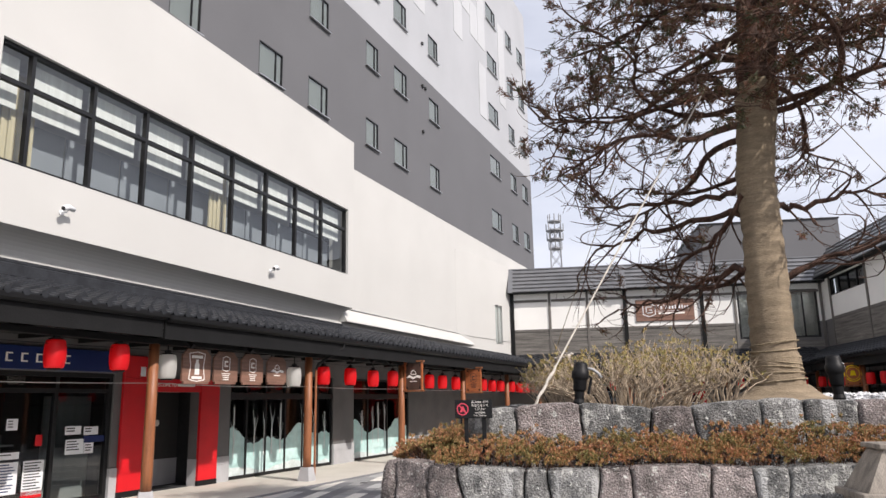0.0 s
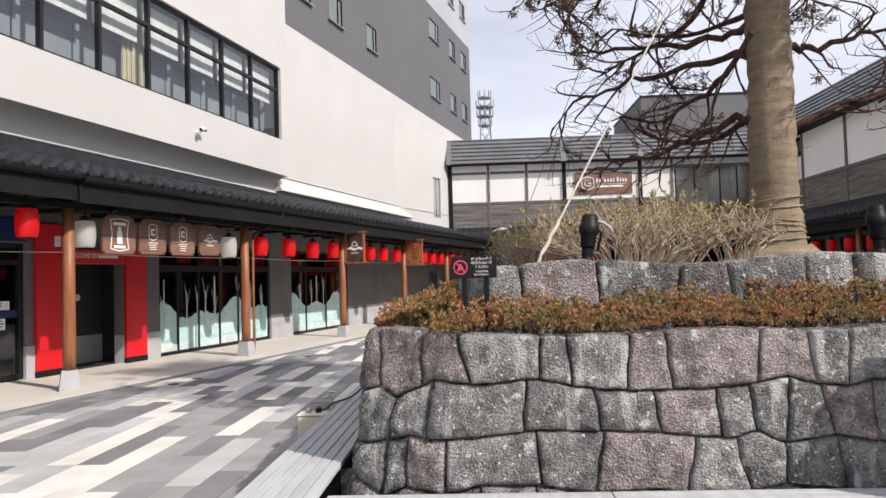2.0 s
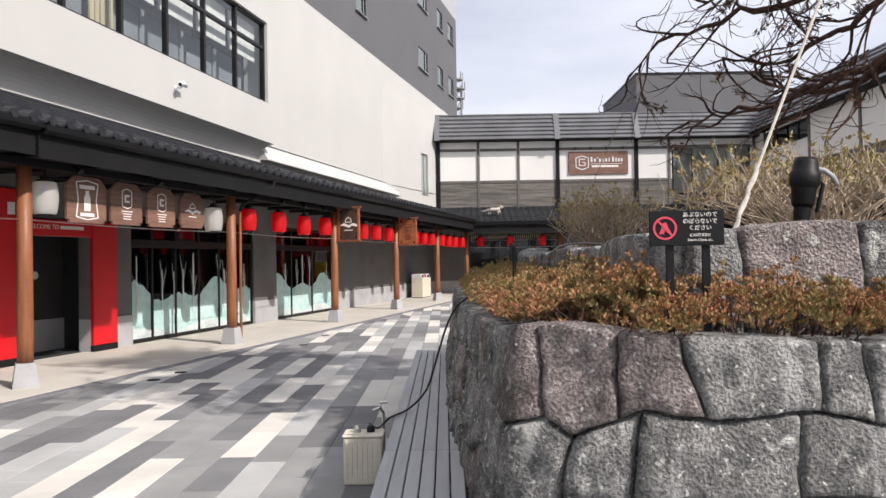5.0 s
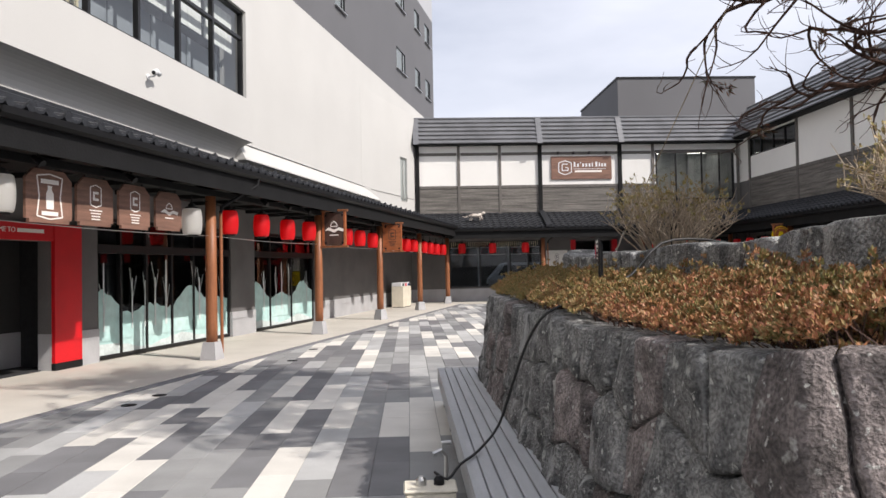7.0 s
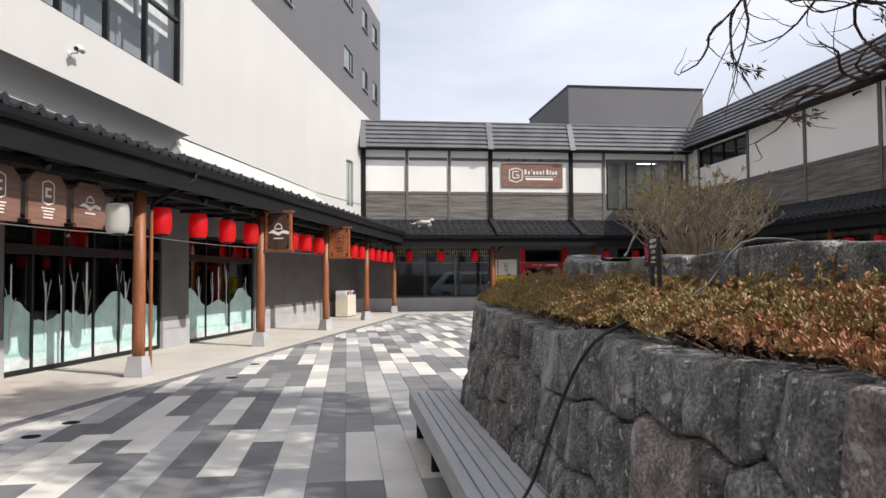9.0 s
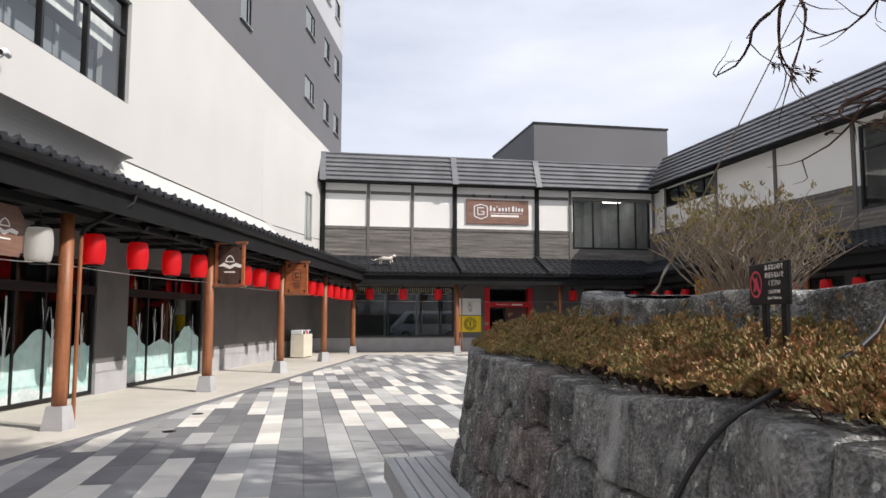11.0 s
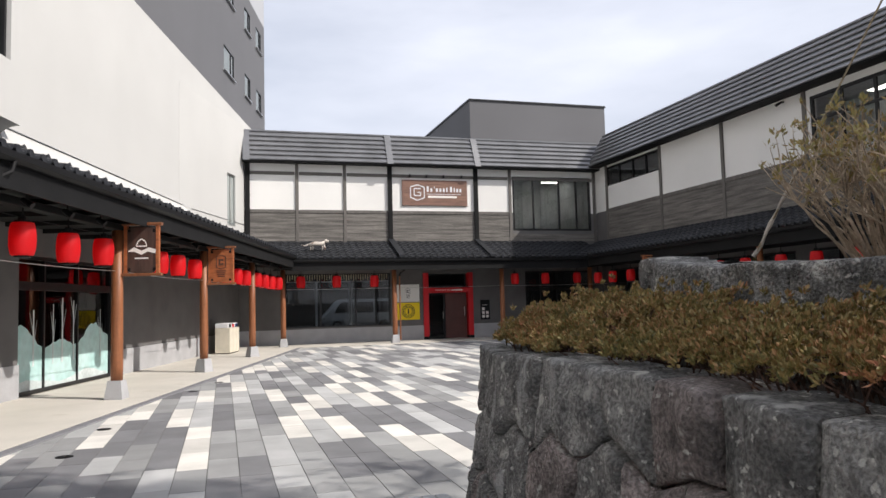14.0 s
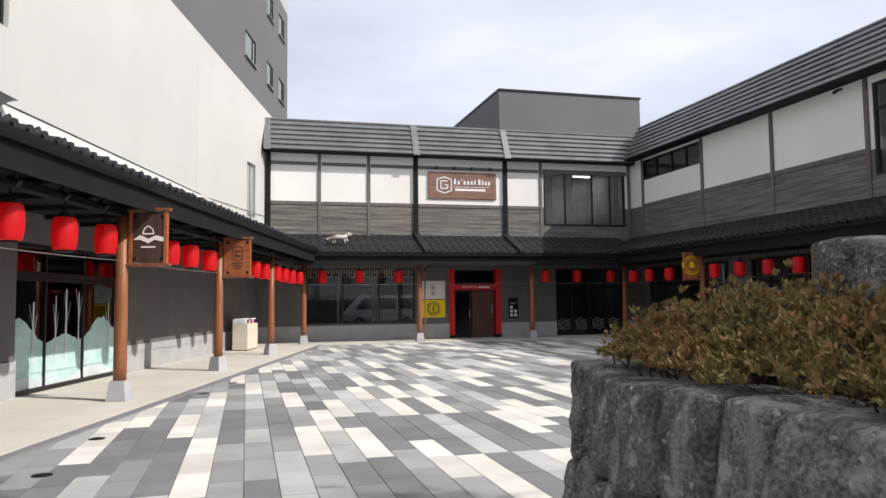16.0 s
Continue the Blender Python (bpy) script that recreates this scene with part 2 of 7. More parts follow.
for m in (LANT, LANTW):
    # thin vinyl lets some light through
    nt = m.node_tree
    tl, mx = nt.nodes.new("ShaderNodeBsdfTranslucent"), nt.nodes.new("ShaderNodeMixShader")
    tl.inputs["Color"].default_value = (1.0, 0.06, 0.06, 1) if m == LANT else (0.9, 0.88, 0.84, 1)
    mx.inputs[0].default_value = 0.55
    nt.links.new(nt.nodes["Principled BSDF"].outputs[0], mx.inputs[1])
    nt.links.new(tl.outputs[0], mx.inputs[2])
    nt.links.new(mx.outputs[0], nt.nodes["Material Output"].inputs[0])
GLASS = glass("window_glass", (0.86, 0.90, 0.90), 2.0)
GLASS_R = glass("dark_rear_glass", (0.30, 0.32, 0.33), 1.5)
GLASS_D = glass("tinted_glass", (0.58, 0.61, 0.63), 1.5)


def leafy(name, cols, patch=0.0):
    m = bpy.data.materials.new(name)
    m.use_nodes = True
    nt = m.node_tree
    b = nt.nodes["Principled BSDF"]
    b.inputs["Roughness"].default_value = 0.55
    g, r = nt.nodes.new("ShaderNodeNewGeometry"), nt.nodes.new("ShaderNodeValToRGB")
    r.color_ramp.elements[0].color, r.color_ramp.elements[1].color = (*cols[0], 1), (*cols[-1], 1)
    for i, c in enumerate(cols[1:-1]):
        r.color_ramp.elements.new((i + 1) / (len(cols) - 1)).color = (*c, 1)
    if patch:
        # patches of one leaf tone, a hand or two wide
        pn, mx = nt.nodes.new("ShaderNodeTexNoise"), nt.nodes.new("ShaderNodeMix")
        pn.inputs["Scale"].default_value, pn.inputs["Detail"].default_value = 4.0, 2
        pm = nt.nodes.new("ShaderNodeMapRange")
        pm.inputs[1].default_value, pm.inputs[2].default_value = 0.3, 0.7
        nt.links.new(g.outputs["Position"], pn.inputs["Vector"])
        nt.links.new(pn.outputs[0], pm.inputs[0])
        mx.inputs[0].default_value = patch
        nt.links.new(g.outputs["Random Per Island"], mx.inputs[2])
        nt.links.new(pm.outputs[0], mx.inputs[3])
        nt.links.new(mx.outputs[0], r.inputs[0])
    else:
        nt.links.new(g.outputs["Random Per Island"], r.inputs[0])
    nt.links.new(r.outputs[0], b.inputs["Base Color"])
    return m


HEDGE = leafy("azalea_leaves", [(0.06, 0.07, 0.022), (0.13, 0.13, 0.04), (0.22, 0.18, 0.055), (0.16, 0.14, 0.045), (0.30, 0.20, 0.075), (0.31, 0.155, 0.065), (0.42, 0.21, 0.09), (0.44, 0.18, 0.095), (0.30, 0.115, 0.065), (0.58, 0.36, 0.20)], 0.45)
HEDGE_O = leafy("olive_azalea_leaves", [(0.06, 0.068, 0.024), (0.14, 0.13, 0.04), (0.245, 0.20, 0.062), (0.165, 0.145, 0.048), (0.32, 0.225, 0.084), (0.27, 0.205, 0.068), (0.38, 0.20, 0.088), (0.215, 0.17, 0.056), (0.43, 0.185, 0.092), (0.54, 0.36, 0.19)], 0.4)
BUD = leafy("shrub_buds", [(0.22, 0.20, 0.06), (0.38, 0.31, 0.11), (0.34, 0.22, 0.10), (0.26, 0.24, 0.08)])
NEEDLE = leafy("cypress_foliage", [(0.08, 0.030, 0.02), (0.17, 0.07, 0.035), (0.07, 0.06, 0.025), (0.15, 0.05, 0.03), (0.10, 0.08, 0.03)])
NEEDLE_G = leafy("green_cypress_foliage", [(0.03, 0.04, 0.014), (0.07, 0.06, 0.02), (0.04, 0.055, 0.02)])


# ---- building helpers ----
def bx(bm, s0, s1, d0, d1, z0, z1, bev=0.0):
    vs = [bm.verts.new((x, y, z)) for z in (z0, z1) for x, y in ((s0, d0), (s1, d0), (s1, d1), (s0, d1))]
    fs = [(3, 2, 1, 0), (4, 5, 6, 7), (0, 1, 5, 4), (1, 2, 6, 5), (2, 3, 7, 6), (3, 0, 4, 7)]
    faces = [bm.faces.new([vs[i] for i in f]) for f in fs]
    if bev:
        es = list({e for f in faces for e in f.edges})
        bmesh.ops.bevel(bm, geom=es, offset=bev, segments=1, affect="EDGES", profile=0.5)


def poly(bm, pts, y0, y1):
    """A plate: outline of (s, z) points, from depth y0 to y1."""
    a = [bm.verts.new((x, y0, z)) for x, z in pts]
    b = [bm.verts.new((x, y1, z)) for x, z in pts]
    bm.faces.new(a)
    bm.faces.new(b[::-1])
    for i in range(len(pts)):
        j = (i + 1) % len(pts)
        bm.faces.new((a[j], a[i], b[i], b[j]))


def lathe(bm, prof, n=16, c=(0, 0)):
    """Turn a profile of (radius, z) round the upright axis at c; closed at both ends."""
    rings = [[bm.verts.new((c[0] + r * math.cos(2 * math.pi * k / n), c[1] + r * math.sin(2 * math.pi * k / n), z)) for k in range(n)] for r, z in prof]
    for a, b in zip(rings, rings[1:]):
        for k in range(n):
            bm.faces.new((a[k], a[(k + 1) % n], b[(k + 1) % n], b[k]))
    bm.faces.new(rings[0][::-1])
    bm.faces.new(rings[-1])


def tube(bm, pts, radii, n=6):
    """A tube along points, with a radius at each."""
    pts = [Vector(p) for p in pts]
    rings = []
    side = Vector((0.31, 0.17, 0.93))
    for i, p in enumerate(pts):
        t = (pts[min(i + 1, len(pts) - 1)] - pts[max(i - 1, 0)]).normalized()
        u = t.cross(side)
        if u.length < 1e-3:
            u = t.cross(Vector((1, 0, 0)))
        u.normalize()
        v = t.cross(u)
        r = radii[i] if hasattr(radii, "__len__") else radii
        rings.append([bm.verts.new(p + r * (math.cos(2 * math.pi * k / n) * u + math.sin(2 * math.pi * k / n) * v)) for k in range(n)])
    for a, b in zip(rings, rings[1:]):
        for k in range(n):
            bm.faces.new((a[k], a[(k + 1) % n], b[(k + 1) % n], b[k]))
    bm.faces.new(rings[0][::-1])
    bm.faces.new(rings[-1])


def to_mesh(name, bm, material, smooth=False):
    bmesh.ops.recalc_face_normals(bm, faces=bm.faces)
    me = bpy.data.meshes.new(name)
    bm.to_mesh(me)
    bm.free()
    me.materials.append(material)
    if smooth:
        for p in me.polygons:
            p.use_smooth = True
    return me


def thing(name, m, label, category, group="", kind=""):
    ob = new(name)
    ob.empty_display_size = 0.1
    ob.matrix_basis = m
    return tagged(ob, label, category, group, kind)


def solid(name, bm, material, m, label, category="", group="", kind="", smooth=False):
    ob = new(name, to_mesh(name, bm, material, smooth))
    ob.matrix_basis = m
    return tagged(ob, label, category, group, kind)


def part(name, bm, material, parent, label="", smooth=False):
    ob = new(name, to_mesh(name, bm, material, smooth))
    ob.parent = parent
    if label:
        tagged(ob, label)
    return ob


def boxes(*rows, bev=0.0):
    bm = bmesh.new()
    for r in rows:
        bx(bm, *r, bev=bev)
    return bm


def at(m, s, d, z=0.0, turn=0.0):
    return m @ pose(s, d, z, 0, 0, turn)


# frames of the three wings: x along the facade, y into the wall
ML = pose(-4.5, 23.2, 0, 0, 0, 75)
MU = ML @ pose(0, 2.02, 0, 0, 0, 1.0)   # upper storeys of the hotel
MB = ML @ pose(-0.6, 1.6, 0, 0, 0, 3.2) @ pose(0.6, 0, 0)   # projecting bay
MC = pose(0, 0, 0)
MR = pose(0, 0, 0, 0, 0, -90)
I4 = Matrix.Identity(4)


def wall_with_holes(s0, s1, d0, d1, z0, z1, holes):
    """Boxes that fill a wall round upright holes (sa, sb, za, zb)."""
    bm = bmesh.new()
    xs = sorted({s0, s1, *[h[0] for h in holes], *[h[1] for h in holes]})
    for a, b in zip(xs, xs[1:]):
        if b - a < 1e-4:
            continue
        c = (a + b) / 2
        z = z0
        for h in sorted((h for h in holes if h[0] < c < h[1] and h[2] < z1 and h[3] > z0), key=lambda h: h[2]):
            if h[2] > z + 1e-4:
                bx(bm, a, b, d0, d1, z, h[2])
            z = max(z, h[3])
        if z < z1 - 1e-4:
            bx(bm, a, b, d0, d1, z, z1)
    bmesh.ops.remove_doubles(bm, verts=bm.verts, dist=1e-4)
    return bm


def window(name, m, s0, s1, z0, z1, d, cols, rails=(), label="", fw=0.05, depth=0.09, material=FRAME, pane=GLASS, group="", muntin=None):
    """A framed window in a hole: frame, mullions, each pane."""
    w = thing(name, at(m, s0, d, z0), label, "window", group, "structure")
    W, H = s1 - s0, z1 - z0
    part("window_frame", boxes((0, W, 0, depth, 0, fw), (0, W, 0, depth, H - fw, H), (0, fw, 0, depth, fw, H - fw), (W - fw, W, 0, depth, fw, H - fw)), material, w)
    cuts = [0, *[c - s0 for c in cols], W]
    mw = muntin or fw
    for c in cuts[1:-1]:
        part("mullion", boxes((c - mw / 2, c + mw / 2, 0.005, depth - 0.005, fw, H - fw)), material, w)
    rows_ = [0, *[r - z0 for r in rails], H]
    for r in rows_[1:-1]:
        part("transom_bar", boxes((fw, W - fw, 0.008, depth - 0.008, r - mw / 2, r + mw / 2)), material, w)
    for a, b in zip(cuts, cuts[1:]):
        for e, f in zip(rows_, rows_[1:]):
            me = bpy.data.meshes.new("pane")
            y = depth * 0.5
            me.from_pydata([(a + 0.02, y, e + 0.02), (b - 0.02, y, e + 0.02), (b - 0.02, y, f - 0.02), (a + 0.02, y, f - 0.02)], [], [(0, 1, 2, 3)])
            me.materials.append(pane)
            ob = new("pane", me)
            ob.parent = w
            ob.visible_shadow = False
    return w

# ---- ground ----
bm = bmesh.new()
bmesh.ops.create_grid(bm, x_segments=8, y_segments=8, size=900)
solid("ground", bm, GROUND, pose(0, 0, -0.007), "grey sanded ground under the paving, reaching far out", "ground", kind="structure")
solid("porch_floor", boxes((-26, 16.0, -0.62, 2.1, -0.03, 0.022)), PORCH, ML, "pale cream concrete walkway floor under the porch roof", "floor", kind="structure")
for i in range(20):
    s = -26 + i * 2.1
    solid("kerb", boxes((s + 0.005, s + 2.095, -0.78, -0.625, -0.03, 0.016), bev=0.006), KERB, ML, "flush dark grey kerb stone edging the walkway", "kerb", "walkway kerb stones", "structure")
solid("pavement", boxes((-3.0, 14.0, 37.35, 40.2, -0.03, 0.018)), PORCH, MC, "pale concrete walkway along the connecting wing", "floor", kind="structure")
solid("pavement", boxes((-37.34, -8.0, 11.75, 14.2, -0.03, 0.02)), PORCH, MR, "pale concrete walkway along the side wing", "floor", kind="structure")

# ---- hotel: upper storeys ----
WIN_S = [(-8.5, -7.4), (-4.98, -3.82), (-2.43, -1.27), (1.37, 2.35), (3.7, 4.9), (7.2, 8.3), (15.6, 17.3), (19.3, 20.5), (21.7, 22.95)]
ROWS_Z = [10.95 + 3.06 * k for k in range(5)]
holes = [(a, b, z, z + 1.06) for a, b in WIN_S for z in ROWS_Z]
solid("wall_hotel_dark", wall_with_holes(-32, 23.8, 0, 0.3, 9.75, 15.75, [h for h in holes if h[3] < 15.7]), HOTEL, MU, "matt dark grey panel wall of a tall hotel", "wall", kind="structure")
solid("wall_hotel_pale", wall_with_holes(-32, 23.8, 0, 0.3, 15.75, 27.0, [h for h in holes if h[2] > 15.75]), HOTEL_L, MU, "light grey upper panel wall of a tall hotel", "wall", kind="structure")
solid("wall_hotel_end", boxes((23.5, 23.8, 0.3, 16, 0, 27)), HOTEL_P, MU, "pale grey end wall of the hotel", "wall", kind="structure")
solid("roof_hotel", boxes((-32, 23.8, 0, 16, 27.0, 27.4)), HOTEL_L, MU, "flat grey hotel roof edge", "roof", kind="structure")
rng = random.Random(4)
bm = bmesh.new()
for k in range(90):
    s = -31.5 + 1.2 * rng.randrange(44)
    z = 15.8 + 1.02 * rng.randrange(10)
    h = 1.02 * rng.choice((1, 2, 2, 3))
    if any(a - 1.25 < s < b + 0.05 and z < q + 1.1 and z + h > q - 0.1 for a, b, q, _ in holes):
        continue
    bx(bm, s, s + 1.18, -0.012 - 0.0006 * k % 0.01, -0.002, z, min(z + h, 26.9))
solid("wall_cladding_panels", bm, HOTEL_P, MU, "paler grey cladding panels in a scattered pattern", "wall", kind="structure")
for a, b in WIN_S:
    for z in ROWS_Z:
        if z > 21 and a < 0:
            continue
        w = window("window_hotel", MU, a, b, z, z + 1.06, 0.0, [a + 0.72 * (b - a)], label="small hotel window with a black frame and pale curtain", fw=0.03, depth=0.06, pane=GLASS, group="hotel windows")
        part("sill", boxes((-0.05, b - a + 0.05, -0.1, 0.0, -0.03, 0.0)), STEEL, w)
        part("curtain", boxes((0.04, b - a - 0.04, 0.062, 0.075, 0.04, 1.02)), GREYCURT, w, "pale drawn roller blind")
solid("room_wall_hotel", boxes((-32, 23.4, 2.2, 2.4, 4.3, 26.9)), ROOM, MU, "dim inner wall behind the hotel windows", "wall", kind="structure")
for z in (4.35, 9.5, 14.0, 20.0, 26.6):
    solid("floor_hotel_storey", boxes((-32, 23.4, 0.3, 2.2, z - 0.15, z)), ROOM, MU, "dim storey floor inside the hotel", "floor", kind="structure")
for s, z in ((6.4, 13.1), (6.4, 15.2), (6.7, 15.2), (6.4, 17.2)):
    solid("wall_vent", boxes((s, s + 0.14, -0.09, 0.0, z, z + 0.14), bev=0.02), FRAME, MU, "small dark vent hood on the hotel wall", "vent", "wall vents")

# white lower storeys
solid("wall_white", boxes((-0.3, 23.8, 0, 0.3, 4.86, 9.75)), WHITE, MU, "smooth warm white plaster wall", "wall", kind="structure")
solid("wall_white_base", boxes((-32, 19.2, -0.02, 0.3, 3.9, 4.40)), WHITE, MU, "white plaster base band above the porch roof", "wall", kind="structure")
bm = bmesh.new()
prof = [(-0.24, 4.40), (-0.24, 4.43), (-0.012, 4.84), (0.29, 4.84), (0.29, 4.40)]
ends = [[bm.verts.new((x, y, z)) for y, z in prof] for x in (-0.3, 11.6)]
for i in range(5):
    bm.faces.new((ends[0][i], ends[1][i], ends[1][(i + 1) % 5], ends[0][(i + 1) % 5]))
bm.faces.new(ends[0][::-1])
bm.faces.new(ends[1])
solid("wall_white_apron", bm, WHITE, MU, "sloping white weathered apron above the porch roof", "wall", kind="structure")
solid("trim_flashing", boxes((-0.3, 11.0, -0.045, 0.0, 4.842, 4.858)), STEEL, MU, "thin grey flashing strip on the white wall", "trim", kind="structure")
# the far end of the white wall turns out towards the connecting wing
p0, p1 = MU @ Vector((10, -0.004, 0)), Vector((-1.93, 39.03, 0))
MW = pose(p0.x, p0.y, 0, 0, 0, math.degrees(math.atan2(p1.y - p0.y, p1.x - p0.x)))
LW, LE = (4.15, 5.00, 4.62, 6.58), (p1 - p0).length
solid("wall_white_end", wall_with_holes(0, LE, 0, 0.25, 4.1, 8.75, [LW]), WHITE, MW, "smooth warm white plaster wall turning to the next wing", "wall", kind="structure")
solid("trim_flashing", boxes((0.9, LE, -0.02, -0.001, 4.80, 4.816)), STEEL, MW, "thin grey flashing strip on the white wall", "trim", kind="structure")
window("window_stair", MW, *LW, 0.03, [(LW[0] + LW[1]) / 2], label="tall narrow window with grey frame in the white wall", material=STEEL, pane=FROST)

# colour standing in for what the lower band panes reflect
PANE_TONE = mat("grey_blue_pane_tone", (0.27, 0.30, 0.33), 0.8, var=0.1, scale=1, fine=20, bump=0)
# bay with the long window band
BW = (-13.1, -0.55, 5.86, 8.0)
BC = [-12.40, -11.00, -9.57, -8.08, -6.55, -5.07, -3.58, -2.10]
solid("wall_bay", wall_with_holes(-32, -0.18, 0, 0.25, 4.82, 10.42, [BW, (-27.5, -14.4, 5.86, 8.0)]), WHITE, MB, "projecting white plaster bay with a long window band", "wall", kind="structure")
solid("wall_bay_end", boxes((-0.43, -0.18, 0.25, 0.75, 4.82, 10.42)), WHITE, MB, "white end face of the bay", "wall", kind="structure")
bm = bmesh.new()
prof = [(0.004 + 0.46 * math.sin(radians(a)), 4.816 - 0.476 * (1 - math.cos(radians(a)))) for a in range(0, 91, 10)] + [(0.464, 4.0), (0.80, 4.0), (0.80, 4.816)]
ends = [[bm.verts.new((x, y, z)) for y, z in prof] for x in (-32, -0.19)]
for i in range(len(prof)):
    k = (i + 1) % len(prof)
    bm.faces.new((ends[0][i], ends[1][i], ends[1][k], ends[0][k]))
bm.faces.new(ends[0][::-1])
bm.faces.new(ends[1])
solid("soffit_bay", bm, WHITE, MB, "white plaster soffit curving back under the bay", "ceiling", kind="structure")
solid("roof_bay", boxes((-32, -0.18, 0.0, 1.3, 10.42, 10.46)), HOTEL, MB, "dark coping on the bay", "roof", kind="structure")
window("window_band", MB, *BW, 0.08, BC, rails=[7.33], label="long black-framed window band with two rows of panes", fw=0.065, muntin=0.075, depth=0.12)
window("window_band", MB, -27.5, -14.4, 5.86, 8.0, 0.08, [-26 + 1.4 * k for k in range(8)], rails=[7.33], label="long black-framed window band with two rows of panes", fw=0.065, muntin=0.075, depth=0.12)
solid("room_wall_bay", boxes((-30, -0.4, 2.3, 2.5, 4.9, 8.6)), ROOML, MB, "pale back wall of the room behind the window band", "wall", kind="structure")
solid("ceiling_bay", boxes((-30, -0.4, 0.3, 2.3, 8.2, 8.4)), ROOML, MB, "pale ceiling of the room behind the window band", "ceiling", kind="structure")
solid("floor_bay", boxes((-30, -0.4, 0.3, 2.3, 5.5, 5.7)), ROOM, MB, "dark floor of the room behind the window band", "floor", kind="structure")
for a, b in zip([BW[0], *BC], [*BC, BW[1]]):
    bm = bmesh.new()
    bx(bm, a + 0.08, b - 0.08, 0.34, 0.36, 6.95, 7.9)
    solid("roller_blind", bm, BLIND, MB, "half-lowered white roller blind inside the band window", "blind", "band window blinds")
    # added panel, gives the lower pane its grey-blue reflected tone
    bm = bmesh.new()
    bx(bm, a + 0.03, b - 0.03, 0.75, 0.78, 5.70, 6.98)
    solid("desk_screen", bm, PANE_TONE, MB, "plain grey-blue panel added to tone the lower band panes", "screen", "band window screens")
for s in (-12.6, -6.9):
    bm = bmesh.new()
    for k in range(9):
        bx(bm, s + 0.075 * k, s + 0.075 * k + 0.06, 0.5 + 0.02 * (k % 2), 0.54 + 0.02 * (k % 2), 5.75, 7.7)
    solid("curtain", bm, CURTAIN, MB, "gathered cream curtain behind the band window", "curtain")


def cctv():
    t = thing("security_camera", I4, "white bullet security camera on a wall bracket", "camera", "wall cameras")
    bm = bmesh.new()
    lathe(bm, [(0.05, -0.01), (0.05, 0.01)], 12)
    bmesh.ops.rotate(bm, verts=bm.verts, cent=(0, 0, 0), matrix=Matrix.Rotation(radians(90), 3, "X"))
    part("base", bm, PAPER, t)
    bm = bmesh.new()
    tube(bm, [(0, 0, 0), (0, -0.12, 0.0), (0, -0.16, 0.04)], 0.018, 8)
    part("arm", bm, PAPER, t)
    bm = bmesh.new()
    tube(bm, [(0.12, -0.16, 0.06), (-0.02, -0.18, 0.08), (-0.14, -0.2, 0.03)], [0.045, 0.05, 0.05], 12)
    hs = part("housing", bm, PAPER, t, smooth=True)
    bm = bmesh.new()
    tube(bm, [(-0.141, -0.2, 0.03), (-0.155, -0.202, 0.025)], 0.036, 12)
    part("lens", bm, INK, hs)
    return t


c0 = cctv()
c0.matrix_basis = at(MB, -4.95, -0.01, 5.27)
copy_thing(c0, at(MB, -11.64, -0.01, 5.25))


